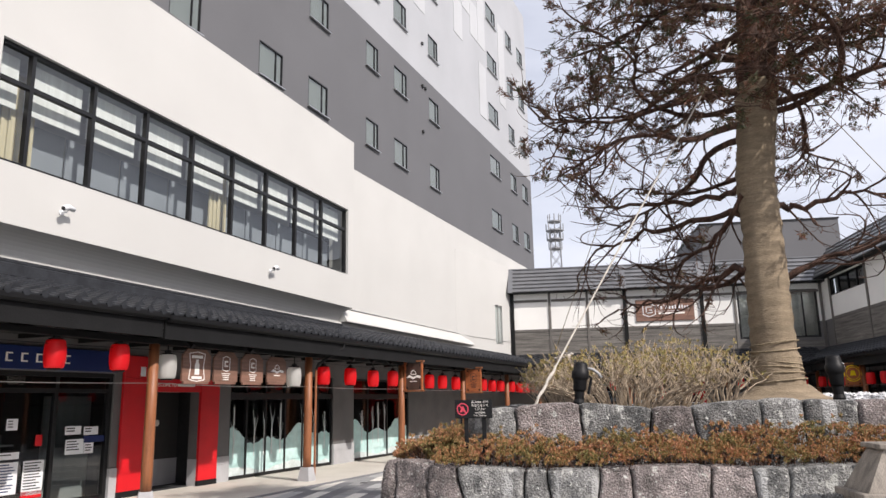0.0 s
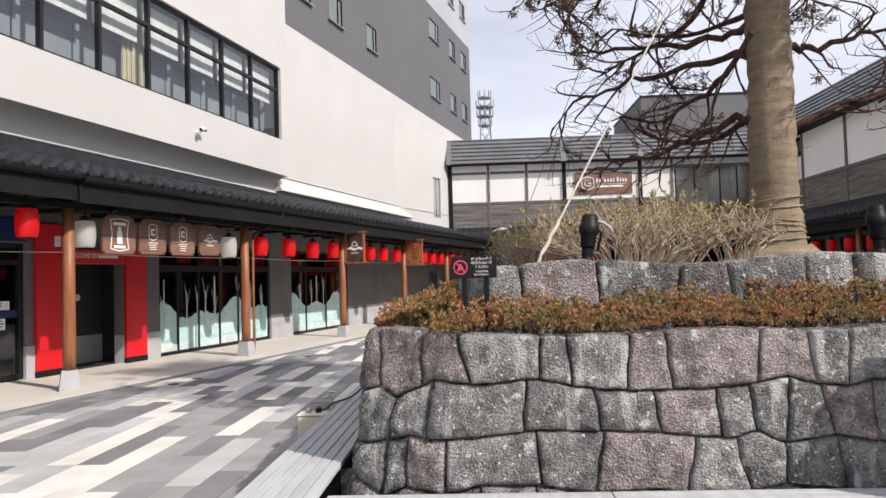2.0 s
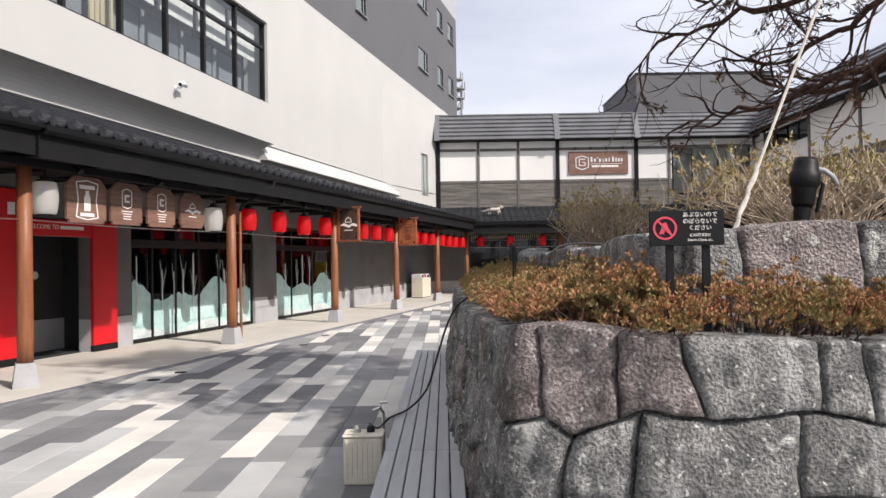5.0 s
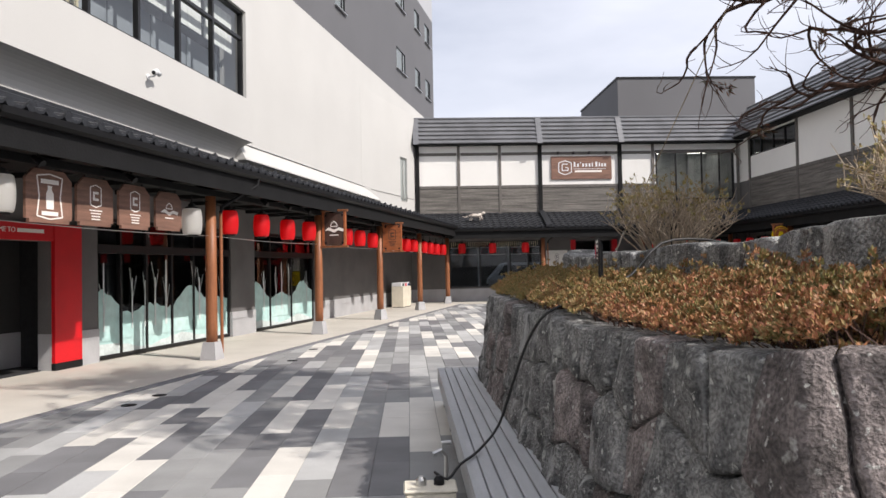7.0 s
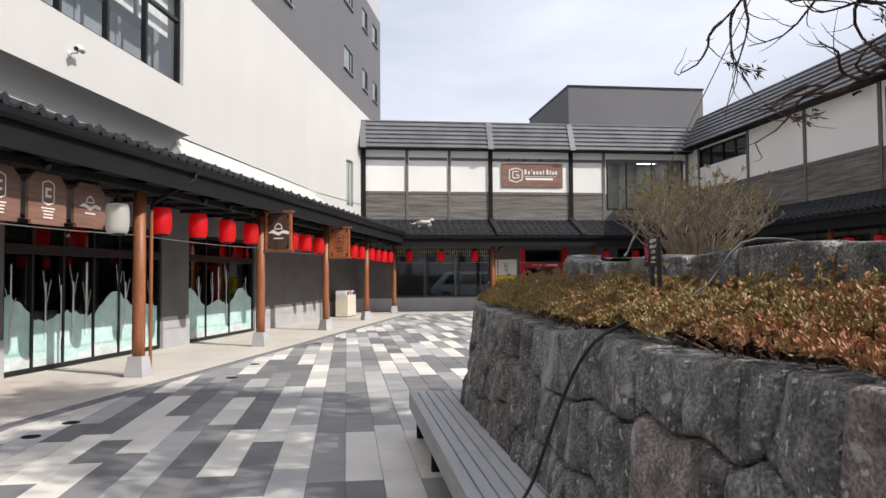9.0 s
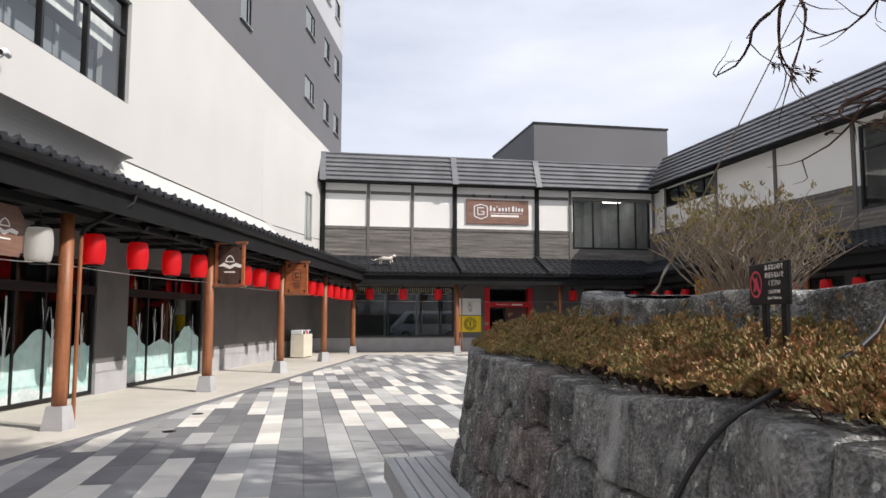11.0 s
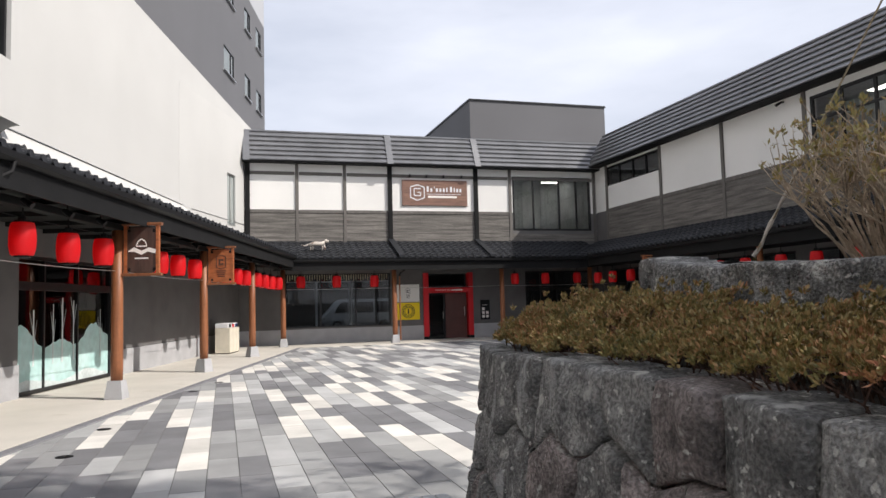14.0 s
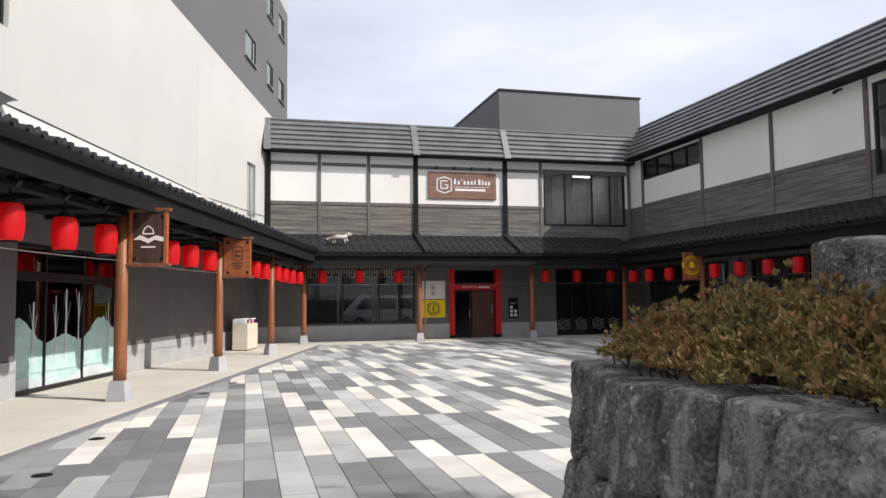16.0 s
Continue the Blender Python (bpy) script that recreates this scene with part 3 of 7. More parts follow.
# ---- roofs ----
def tile_roof(name, m, s0, s1, d0, z0, d1, z1, label, pitch=0.30, courses=None, peaks=False):
    """A pantile roof from eave (d0, z0) to head (d1, z1): wavy courses that step over one another, with round eave tiles."""
    root = thing(name, m, label, "roof", kind="structure")
    L = math.hypot(d1 - d0, z1 - z0)
    n = courses or max(3, round(L / 0.29))
    nx = max(2, round((s1 - s0) / pitch))
    wave = [(0, 0.0), (0.12, 0.030), (0.25, 0.042), (0.38, 0.030), (0.5, 0.0), (0.75, -0.012)]
    for c in range(n):
        fa, fb = c / n, (c + 1) / n + 0.015
        bm = bmesh.new()
        verts = []
        for k in range(nx):
            for u, h in wave:
                x = s0 + (k + u) * (s1 - s0) / nx
                ya, za = d0 + (d1 - d0) * fa, z0 + (z1 - z0) * fa
                yb, zb = d0 + (d1 - d0) * min(fb, 1), z0 + (z1 - z0) * min(fb, 1)
                verts.append((bm.verts.new((x, ya, za + h - 0.01)), bm.verts.new((x, ya, za + h + 0.028)), bm.verts.new((x, yb, zb + h * 0.8 - 0.004))))
        for p, q in zip(verts, verts[1:]):
            bm.faces.new((p[0], q[0], q[1], p[1]))
            bm.faces.new((p[1], q[1], q[2], p[2]))
        part("tile_course", bm, TILE, root)
    bm = bmesh.new()
    vs = [(s0, d0 + 0.02, z0 - 0.02), (s1, d0 + 0.02, z0 - 0.02), (s1, d1, z1 - 0.02), (s0, d1, z1 - 0.02)]
    lo = [bm.verts.new(v) for v in vs]
    hi = [bm.verts.new((v[0], v[1], v[2] - 0.06)) for v in vs]
    bm.faces.new(lo)
    bm.faces.new(hi[::-1])
    for i in range(4):
        bm.faces.new((lo[i], hi[i], hi[(i + 1) % 4], lo[(i + 1) % 4]))
    part("roof_deck", bm, TIMBER, root)
    bm = bmesh.new()
    for k in range(nx):
        x = s0 + (k + 0.25) * (s1 - s0) / nx
        ring = []
        for y in (d0 - 0.03, d0 + 0.05):
            ring.append([bm.verts.new((x + 0.062 * math.cos(a), y, z0 + 0.012 + 0.062 * math.sin(a))) for a in [math.pi * j / 3 for j in range(6)]])
        for j in range(6):
            bm.faces.new((ring[0][j], ring[0][(j + 1) % 6], ring[1][(j + 1) % 6], ring[1][j]))
        bm.faces.new(ring[0])
        bm.faces.new(ring[1][::-1])
    part("eave_tile_row", bm, TILE, root)
    if peaks:
        # small pointed snow-guard tiles standing on the second course
        y, z = d0 + 0.24 * (d1 - d0) / L, z0 + 0.24 * (z1 - z0) / L
        bm = bmesh.new()
        for k in range(nx // 2):
            x = s0 + (2 * k + 0.25) * (s1 - s0) / nx
            vs = [bm.verts.new((x + a, y + b, z + c)) for a, b, c in ((-0.10, -0.02, 0.02), (0.10, -0.02, 0.02), (0.035, -0.015, 0.105), (0, -0.01, 0.135), (-0.035, -0.015, 0.105), (-0.08, 0.12, 0.05), (0.08, 0.12, 0.05), (0, 0.10, 0.09))]
            for f in ((0, 1, 2, 3, 4), (4, 3, 7, 5), (0, 4, 5), (3, 2, 6, 7), (2, 1, 6)):
                bm.faces.new([vs[i] for i in f])
        part("snow_guard_row", bm, TILE, root)
    return root


def gutter(m, s0, s1, d, z):
    g = thing("gutter", at(m, s0, d, z), "dark metal eave gutter and fascia board", "gutter", kind="structure")
    L = s1 - s0
    bm = bmesh.new()
    prof = [(-0.13, 0.0), (-0.12, -0.075), (-0.06, -0.115), (0.0, -0.115), (0.0, -0.10), (-0.055, -0.10), (-0.105, -0.065), (-0.115, 0.0)]
    a = [bm.verts.new((0, y, q)) for y, q in prof]
    b = [bm.verts.new((L, y, q)) for y, q in prof]
    for i in range(len(prof)):
        j = (i + 1) % len(prof)
        bm.faces.new((a[i], a[j], b[j], b[i]))
    part("gutter_channel", bm, BLACK, g)
    part("fascia_board", boxes((0, L, 0.0, 0.04, -0.42, 0.02)), TIMBER, g)
    return g


# left porch roof
tile_roof("roof_porch", ML, -26, 16.8, -0.60, 3.46, 1.9, 4.20, "dark grey pantile porch roof along the shop row", peaks=True)
solid("trim_roof_head", boxes((-26, -0.2, 0.26, 0.46, 4.02, 4.25), (-26, -0.2, 0.34, 0.46, 4.252, 4.33), bev=0.02), TILE, MB, "dark stepped ridge course where the porch roof meets the wall", "trim", kind="structure")
gutter(ML, -10.5, 16.2, -0.53, 3.42)
gutter(ML, -26, -10.52, -0.50, 3.45)
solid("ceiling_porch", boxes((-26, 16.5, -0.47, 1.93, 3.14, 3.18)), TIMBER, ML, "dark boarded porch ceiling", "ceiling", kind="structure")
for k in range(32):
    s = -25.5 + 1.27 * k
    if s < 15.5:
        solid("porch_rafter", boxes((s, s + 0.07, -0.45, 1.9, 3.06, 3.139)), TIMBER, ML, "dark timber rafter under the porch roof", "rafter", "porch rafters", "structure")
solid("beam_porch", boxes((-26, 16, -0.09, 0.09, 2.95, 3.059), bev=0.008), TIMBER, ML, "dark timber porch beam on the posts", "beam", kind="structure")


# ---- left shop row wall ----
DW = 1.95
holes = [(-24.0, -9.25, 0.05, 2.5), (-8.42, -6.74, 0.0, 2.14), (-5.6, -0.78, 0.04, 2.62), (0.46, 4.5, 0.04, 2.62)]
solid("wall_shops", wall_with_holes(-26, 16.5, DW, DW + 0.25, 0.62, 4.25, holes), CHAR, ML, "charcoal plaster wall of the shop row", "wall", kind="structure")
solid("plinth_shops", wall_with_holes(-26, 16.5, DW - 0.03, DW + 0.25, 0.0, 0.62, [(h[0], h[1], h[2] - 0.05, h[3]) for h in holes]), PLINTH, ML, "pale grey concrete plinth of the shop row", "baseboard", kind="structure")
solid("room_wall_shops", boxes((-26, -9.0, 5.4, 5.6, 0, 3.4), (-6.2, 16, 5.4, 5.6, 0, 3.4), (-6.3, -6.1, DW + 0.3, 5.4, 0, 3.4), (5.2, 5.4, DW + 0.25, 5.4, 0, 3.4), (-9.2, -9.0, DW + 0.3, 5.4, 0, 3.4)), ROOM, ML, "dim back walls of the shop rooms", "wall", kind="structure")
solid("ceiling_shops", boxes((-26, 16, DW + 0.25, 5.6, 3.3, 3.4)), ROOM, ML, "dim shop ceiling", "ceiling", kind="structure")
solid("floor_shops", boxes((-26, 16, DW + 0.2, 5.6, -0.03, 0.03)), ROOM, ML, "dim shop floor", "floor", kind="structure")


def shop_window(s0, s1, cols, label):
    w = window("window_shop", ML, s0, s1, 0.04, 2.62, DW + 0.04, cols, rails=[2.05], label=label, fw=0.07, muntin=0.055, depth=0.1, pane=GLASS)
    part("transom_beam", boxes((0.0, s1 - s0, -0.02, 0.1, 1.93, 2.09)), FRAME, w)
    rg = random.Random(int(s0 * 10))
    y = 0.03
    pts = [(0.07, 0.06)]
    x = 0.07
    W = s1 - s0 - 0.07
    while x < W:
        pts.append((x, 0.20 + 0.07 * math.sin(x * 2.6 + s0) + rg.uniform(-0.02, 0.02)))
        x += 0.18
    pts += [(W, 0.06)]
    bm = bmesh.new()
    poly(bm, pts, y, y + 0.003)
    part("snow_film", bm, FILMW, w, "white snowdrift film on the glass")
    x = 0.1
    pts = [(0.07, 0.055)]
    while x < W:
        pts += [(x, 0.98 + 0.16 * math.sin(x * 1.9 + 1 + s0) + 0.12 * math.sin(x * 4.3 + s0) + rg.uniform(-0.03, 0.03)), (x + 0.12, 1.0 + 0.16 * math.sin(x * 1.9 + 1.2 + s0) + 0.12 * math.sin(x * 4.3 + 0.5 + s0) + rg.uniform(0, 0.03))]
        x += 0.24
    pts += [(W, 0.055)]
    bm = bmesh.new()
    poly(bm, pts, y + 0.005, y + 0.008)
    part("forest_film", bm, FILM, w, "pale teal wooded hill film on the glass")
    for k in range(int((s1 - s0) / 0.42)):
        x = 0.2 + 0.42 * k + rg.uniform(-0.12, 0.12)
        if rg.random() < 0.25:
            continue
        h = rg.uniform(1.4, 1.85)
        bm = bmesh.new()
        wd = rg.uniform(0.018, 0.04)
        poly(bm, [(x - wd, 0.5), (x + wd, 0.5), (x + wd * 0.7, h), (x - wd * 0.5, h)], y - 0.006, y - 0.003)
        q = rg.uniform(0.8, 1.3)
        for sg in (1, -1):
            tx = x + sg * rg.uniform(0.06, 0.14)
            poly(bm, [(x, q), (x + 0.02 * sg, q), (tx + 0.012 * sg, q + 0.4), (tx, q + 0.4)], y - 0.010 - 0.003 * sg, y - 0.0085 - 0.003 * sg)
            q += 0.15
        part("birch_film", bm, FILMW, w, "white birch trunk film on the glass")
    return w


shop_window(-5.6, -0.78, [-4.87, -4.07, -3.19, -2.35, -1.55], "black-framed shop window with snowy forest film")
shop_window(0.46, 4.5, [1.48, 2.87], "black-framed shop window with snowy forest film")

# convenience shop front
w = window("window_store", ML, -24.0, -9.25, 0.05, 2.5, DW + 0.04, [-22.5 + 1.65 * k for k in range(7)] + [-10.55], rails=[2.15], label="black-framed glass shopfront with papers stuck on", fw=0.09, muntin=0.08, depth=0.1)
rg = random.Random(3)
for s, z, a, b, mt in ((-10.25, 0.95, 0.42, 0.28, PAPER), (-9.85, 1.3, 0.34, 0.16, PAPER), (-9.85, 1.16, 0.5, 0.12, BLUE), (-10.28, 1.32, 0.36, 0.16, PAPER), (-9.82, 0.95, 0.22, 0.2, PAPER), (-11.6, 0.35, 0.4, 0.55, PAPER), (-11.1, 0.3, 0.42, 0.6, PAPER), (-11.1, 0.25, 0.42, 0.12, RED), (-11.5, 1.45, 0.22, 0.2, PAPER), (-10.9, 1.15, 0.14, 0.2, RED), (-11.7, 0.95, 0.5, 0.12, PAPER), (-12.3, 0.35, 0.4, 0.5, PAPER), (-12.9, 0.9, 0.4, 0.4, PAPER), (-13.6, 0.4, 0.5, 0.6, PAPER)):
    x, zz = s + 24.0, z - 0.05
    p = part("poster", boxes((x, x + a, 0.03, 0.036, zz, zz + b)), mt, w, "paper notice stuck on the shop glass")
    if mt is PAPER:
        bm = bmesh.new()
        for r in range(int(b / 0.05) - 1):
            bx(bm, x + 0.03, x + a * rg.uniform(0.5, 0.92), 0.027, 0.03, zz + b - 0.05 - 0.05 * r, zz + b - 0.03 - 0.05 * r)
        part("print_line", bm, BLUE if rg.random() < 0.5 else INK, w)
sg = thing("shop_fascia_sign", at(ML, -24.0, DW - 0.07, 2.52), "dark blue shop fascia with pale letter shapes", "sign")
part("panel", boxes((0, 14.75, 0, 0.07, 0, 0.42), bev=0.008), BLUE, sg)
for k in range(6):
    x = 11.95 + 0.3 * k
    part("letter_shape", boxes((x, x + 0.035, -0.012, 0.0, 0.13, 0.29), (x + 0.035, x + 0.13, -0.012, 0.0, 0.13, 0.155), (x + 0.035, x + 0.13, -0.012, 0.0, 0.265, 0.29)), SIGNT, sg)
# panel added behind the door so its dark glass reads lighter
part("door_tone_panel", boxes((13.55, 14.65, 0.45, 0.47, 0.02, 2.0)), GREYCURT, w, "plain grey panel added to lighten the door glass")
sh = thing("display_shelf", at(ML, -20, 3.1, 0.03), "dim stocked shop shelf behind the glass", "shelf")
part("carcass", boxes((0, 9.5, 0.35, 0.4, 0, 1.3)), CHAR, sh)
for k in range(4):
    part("board", boxes((0, 9.5, 0, 0.35, 0.1 + 0.33 * k, 0.13 + 0.33 * k)), PLINTH, sh)


# red portals
def portal(m, s0, s1, d, w, top, beam0, beam1, dep):
    p = thing("red_portal", at(m, s0, d), "bright red painted entrance frame with black feet", "portal", "red entrance frames")
    W = s1 - s0
    for x in (0, W - w):
        part("jamb", boxes((x, x + w, -0.08, dep, 0.14, top), bev=0.006), RED, p)
        part("foot", boxes((x - 0.005, x + w + 0.005, -0.085, dep, 0.0, 0.14), bev=0.006), BLACK, p)
    part("beam", boxes((w, W - w, -0.06, dep, beam0, beam1), bev=0.006), RED, p)
    return p


def text(body, size, material, m, parent, name="lettering", align="CENTER", depth=0.002):
    cu = bpy.data.curves.new(name, "FONT")
    cu.body, cu.size, cu.align_x, cu.align_y, cu.extrude = body, size, align, "CENTER", depth
    tmp = bpy.data.objects.new("tmp", cu)
    me = bpy.data.meshes.new_from_object(tmp)
    bpy.data.objects.remove(tmp)
    me.materials.clear()
    me.materials.append(material)
    ob = new(name, me)
    ob.parent = parent
    ob.matrix_basis = m @ pose(0, 0, 0, 90, 0, 0)
    return ob


p = portal(ML, -9.06, -6.1, DW, 0.64, 2.42, 2.14, 2.42, -0.005)
part("tall_pillar", boxes((0, 0.64, -0.075, -0.006, 2.421, 2.88), bev=0.006), RED, p)
part("notice", boxes((0.42, 0.56, -0.085, -0.076, 2.46, 2.66)), PAPER, p, "small white notice plate")
text("WELCOME TO", 0.11, SIGNT, pose(1.15, -0.066, 2.29), p)
part("name_bar", boxes((1.55, 2.1, -0.064, -0.06, 2.26, 2.32)), SIGNT, p)
solid("wall_entrance", boxes((-9.0, -6.3, DW + 1.0, DW + 1.1, 0.62, 3.3)), ENTRY, ML, "charcoal wall inside the red entrance, coloured darker for its shade", "wall", kind="structure")
solid("plinth_entrance", boxes((-9.0, -6.3, DW + 0.98, DW + 1.1, 0, 0.62)), PLINTH, ML, "grey concrete plinth inside the red entrance", "baseboard", kind="structure")
pl = thing("direction_sign", at(ML, -7.75, DW + 0.985, 1.45), "white arrow and round pictogram on the dark wall", "sign")
bm = bmesh.new()
tube(bm, [(0.75, 0.0, 0), (0.75, -0.006, 0)], 0.075, 20)
part("round_plate", bm, SIGNT, pl)
part("arrow", boxes((0.0, 0.14, -0.006, 0.0, -0.008, 0.008)), SIGNT, pl)
part("word_bar", boxes((0.28, 0.58, -0.006, 0.0, -0.02, 0.02)), SIGNT, pl)

# ---- posts ----
def porch_post():
    t = thing("porch_post", I4, "round orange-brown wooden porch post on a concrete foot", "post", "porch posts")
    bm = bmesh.new()
    a, b = 0.155, 0.115
    vs = [[bm.verts.new((x * r, y * r, z)) for x, y in ((-1, -1), (1, -1), (1, 1), (-1, 1))] for r, z in ((a, 0.0), (a, 0.03), (b, 0.32))]
    for lo, hi in zip(vs, vs[1:]):
        for i in range(4):
            bm.faces.new((lo[i], lo[(i + 1) % 4], hi[(i + 1) % 4], hi[i]))
    bm.faces.new(vs[-1])
    bm.faces.new(vs[0][::-1])
    part("footing", bm, PLINTH, t, "tapered concrete footing")
    bm = bmesh.new()
    lathe(bm, [(0.098, 0.32), (0.102, 0.6), (0.098, 1.6), (0.092, 2.93)], 16)
    part("shaft", bm, POSTW, t, smooth=True)
    return t


post = porch_post()
post.matrix_basis = at(ML, -5.1, 0, 0.02)
for s in (-20.4, -15.3, -10.2, 0.0, 5.1, 10.2, 15.3):
    copy_thing(post, at(ML, s, 0, 0.02, 13 * s))
for x in (3.8, 8.38, 12.45):
    copy_thing(post, pose(x, 37.9, 0.02, 0, 0, 0))
for y in (32.35, 27.2, 22.05, 16.9, 11.75):
    copy_thing(post, pose(12.35, y, 0.02))


# ---- lanterns ----
def lantern(material, label, group, fat):
    t = thing("lantern", I4, label, "lantern", group)
    bm = bmesh.new()
    prof = []
    n = 15
    for i in range(n * 2 + 1):
        f = i / (2 * n)
        r = fat * (0.80 + 0.20 * math.sin(math.pi * f) ** 0.55) * (1.0 if i % 2 else 0.985)
        prof.append((r, 0.03 + 0.44 * f))
    lathe(bm, [(fat * 0.62, 0.025), *prof, (fat * 0.62, 0.475)], 20)
    pb = part("paper_body", bm, material, t, smooth=True)
    for name, z in (("bottom_ring", 0.0), ("top_ring", 0.468)):
        bm = bmesh.new()
        lathe(bm, [(fat * 0.6, z), (fat * 0.64, z + 0.01), (fat * 0.64, z + 0.03), (fat * 0.6, z + 0.035)], 16)
        part(name, bm, BLACK, pb)
    bm = bmesh.new()
    tube(bm, [(0, 0, 0.5), (0, 0, 0.72)], 0.012, 6)
    part("hanging_rod", bm, BLACK, t)
    bm = bmesh.new()
    bx(bm, -0.05, 0.05, -0.05, 0.05, 0.5, 0.56, bev=0.015)
    part("lamp_socket", bm, BLACK, t)
    return t


red = lantern(LANT, "red vinyl festival lantern hanging under the eave", "red lanterns", 0.17)
red.matrix_basis = at(ML, -4.42, 0, 2.27)
rg = random.Random(8)
for s in (-14.8, -13.5, -12.28, -11.0, -3.1, -1.82, -0.58, 2.07, 3.16, 4.42, 7.25, 8.32, 9.42, 10.9, 12.0, 13.1, 14.3):
    copy_thing(red, at(ML, s, rg.uniform(-0.015, 0.015), (2.42 if s < -10 else 2.27) - 0.008 * max(s, 0) + rg.uniform(-0.015, 0.015), rg.uniform(0, 90)))
for x in (0.13, 1.51, 3.0, 8.97, 10.35, 11.83):
    copy_thing(red, pose(x, 37.9, 2.22, 0, 0, rg.uniform(0, 90)))
for y in (36.9, 35.68, 34.31, 31.61, 30.31, 29.01, 27.78, 26.3, 25.0, 23.6, 20.9, 19.6, 18.3):
    copy_thing(red, pose(12.3, y, 2.17, 0, 0, rg.uniform(0, 90)))
wl = lantern(LANTW, "white vinyl lantern beside the hanging boards", "white lanterns", 0.175)
wl.matrix_basis = at(ML, -9.85, 0, 2.30)
copy_thing(wl, at(ML, -5.72, 0, 2.21))
def wire(m, p, q, sag, material, label):
    p, q = Vector(p), Vector(q)
    bm = bmesh.new()
    tube(bm, [p.lerp(q, j / 6) - Vector((0, 0, sag * math.sin(math.pi * j / 6))) for j in range(7)], 0.006, 5)
    solid("lantern_wire", bm, material, m, label, "wire", "lantern wires")


for k in range(7):
    for z, mt in ((2.24, STEEL), (2.85, BLACK)):
        wire(ML, (-20.4 + 5.1 * k, 0, z), (-15.3 + 5.1 * k, 0, z), 0.03, mt, "thin wire strung between the porch posts")
for a, b in ((-0.4, 3.8), (3.8, 8.38), (8.38, 12.45)):
    wire(I4, (a, 37.9, 2.2), (b, 37.9, 2.2), 0.02, STEEL, "thin wire strung between the courtyard posts")
for a, b in ((37.9, 32.35), (32.35, 27.2), (27.2, 22.05), (22.05, 16.9), (16.9, 11.75)):
    wire(I4, (12.35, a, 2.18), (12.35, b, 2.18), 0.02, STEEL, "thin wire strung between the courtyard posts")
for s in (-9.5, -7.7, -3.4, -2.3, -1.2, 1.2, 3.7, 6.9, 9.0, 11.5, 13.6):
    sp = thing("eave_spotlight", at(ML, s, -0.22, 2.98), "small black spotlight under the porch eave", "spotlight", "eave spotlights")
    bm = bmesh.new()
    tube(bm, [(0, 0, 0.16), (0, 0, 0.02)], 0.012, 6)
    part("stem", bm, BLACK, sp)
    bm = bmesh.new()
    tube(bm, [(0, 0.06, 0.04), (0, -0.03, -0.02), (0, -0.07, -0.05)], [0.034, 0.045, 0.05], 10)
    part("head", bm, BLACK, sp)


# ---- hanging boards ----
def emblem(bm, kind, y):
    def ring(pts, wd, shift=0.0):
        n = len(pts)
        for i in range(n):
            (x0, z0), (x1, z1) = pts[i], pts[(i + 1) % n]
            L = math.hypot(x1 - x0, z1 - z0)
            nx, nz = -(z1 - z0) / L * wd, (x1 - x0) / L * wd
            yy = y - 0.0003 * (i % 3) - shift
            poly(bm, [(x0 - nx, z0 - nz), (x1 - nx, z1 - nz), (x1 + nx, z1 + nz), (x0 + nx, z0 + nz)], yy, yy + 0.002)
    if kind == "bottle":
        ring([(-0.17, 0.22), (0, 0.25), (0.17, 0.22), (0.14, 0.0), (0.17, -0.22), (0, -0.25), (-0.17, -0.22), (-0.14, 0.0)], 0.008)
        poly(bm, [(-0.05, -0.14), (0.05, -0.14), (0.05, 0.03), (0.025, 0.08), (0.03, 0.12), (-0.03, 0.12), (-0.025, 0.08), (-0.05, 0.03)], y, y + 0.002)
        poly(bm, [(-0.12, 0.14), (0.12, 0.14), (0.12, 0.19), (-0.12, 0.19)], y, y + 0.002)
        poly(bm, [(-0.11, -0.21), (0.11, -0.21), (0.11, -0.165), (-0.11, -0.165)], y, y + 0.002)
    elif kind == "shield":
        ring([(-0.085, 0.18), (0, 0.21), (0.085, 0.18), (0.085, -0.03), (0, -0.06), (-0.085, -0.03)], 0.007)
        poly(bm, [(-0.045, 0.02), (0.045, 0.02), (0.045, 0.05), (-0.015, 0.05), (-0.015, 0.1), (0.045, 0.1), (0.045, 0.13), (-0.045, 0.13)], y, y + 0.002)
        for k, wv in enumerate((0.1, 0.08, 0.07, 0.07)):
            z = -0.1 - 0.035 * k
            poly(bm, [(-wv, z - 0.007), (wv, z - 0.007), (wv, z + 0.007), (-wv, z + 0.007)], y, y + 0.002)
    else:
        ring([(-0.07, 0.04), (-0.05, 0.09), (0, 0.12), (0.05, 0.09), (0.07, 0.04)], 0.007)
        pts = [(-0.19, -0.02), (-0.1, 0.03), (0.0, -0.01), (0.1, 0.025), (0.2, 0.0), (0.18, -0.04), (0.08, -0.02), (0.0, -0.055), (-0.1, -0.02)]
        poly(bm, pts, y, y + 0.002)
        poly(bm, [(-0.09, -0.1), (0.09, -0.1), (0.09, -0.085), (-0.09, -0.085)], y, y + 0.002)


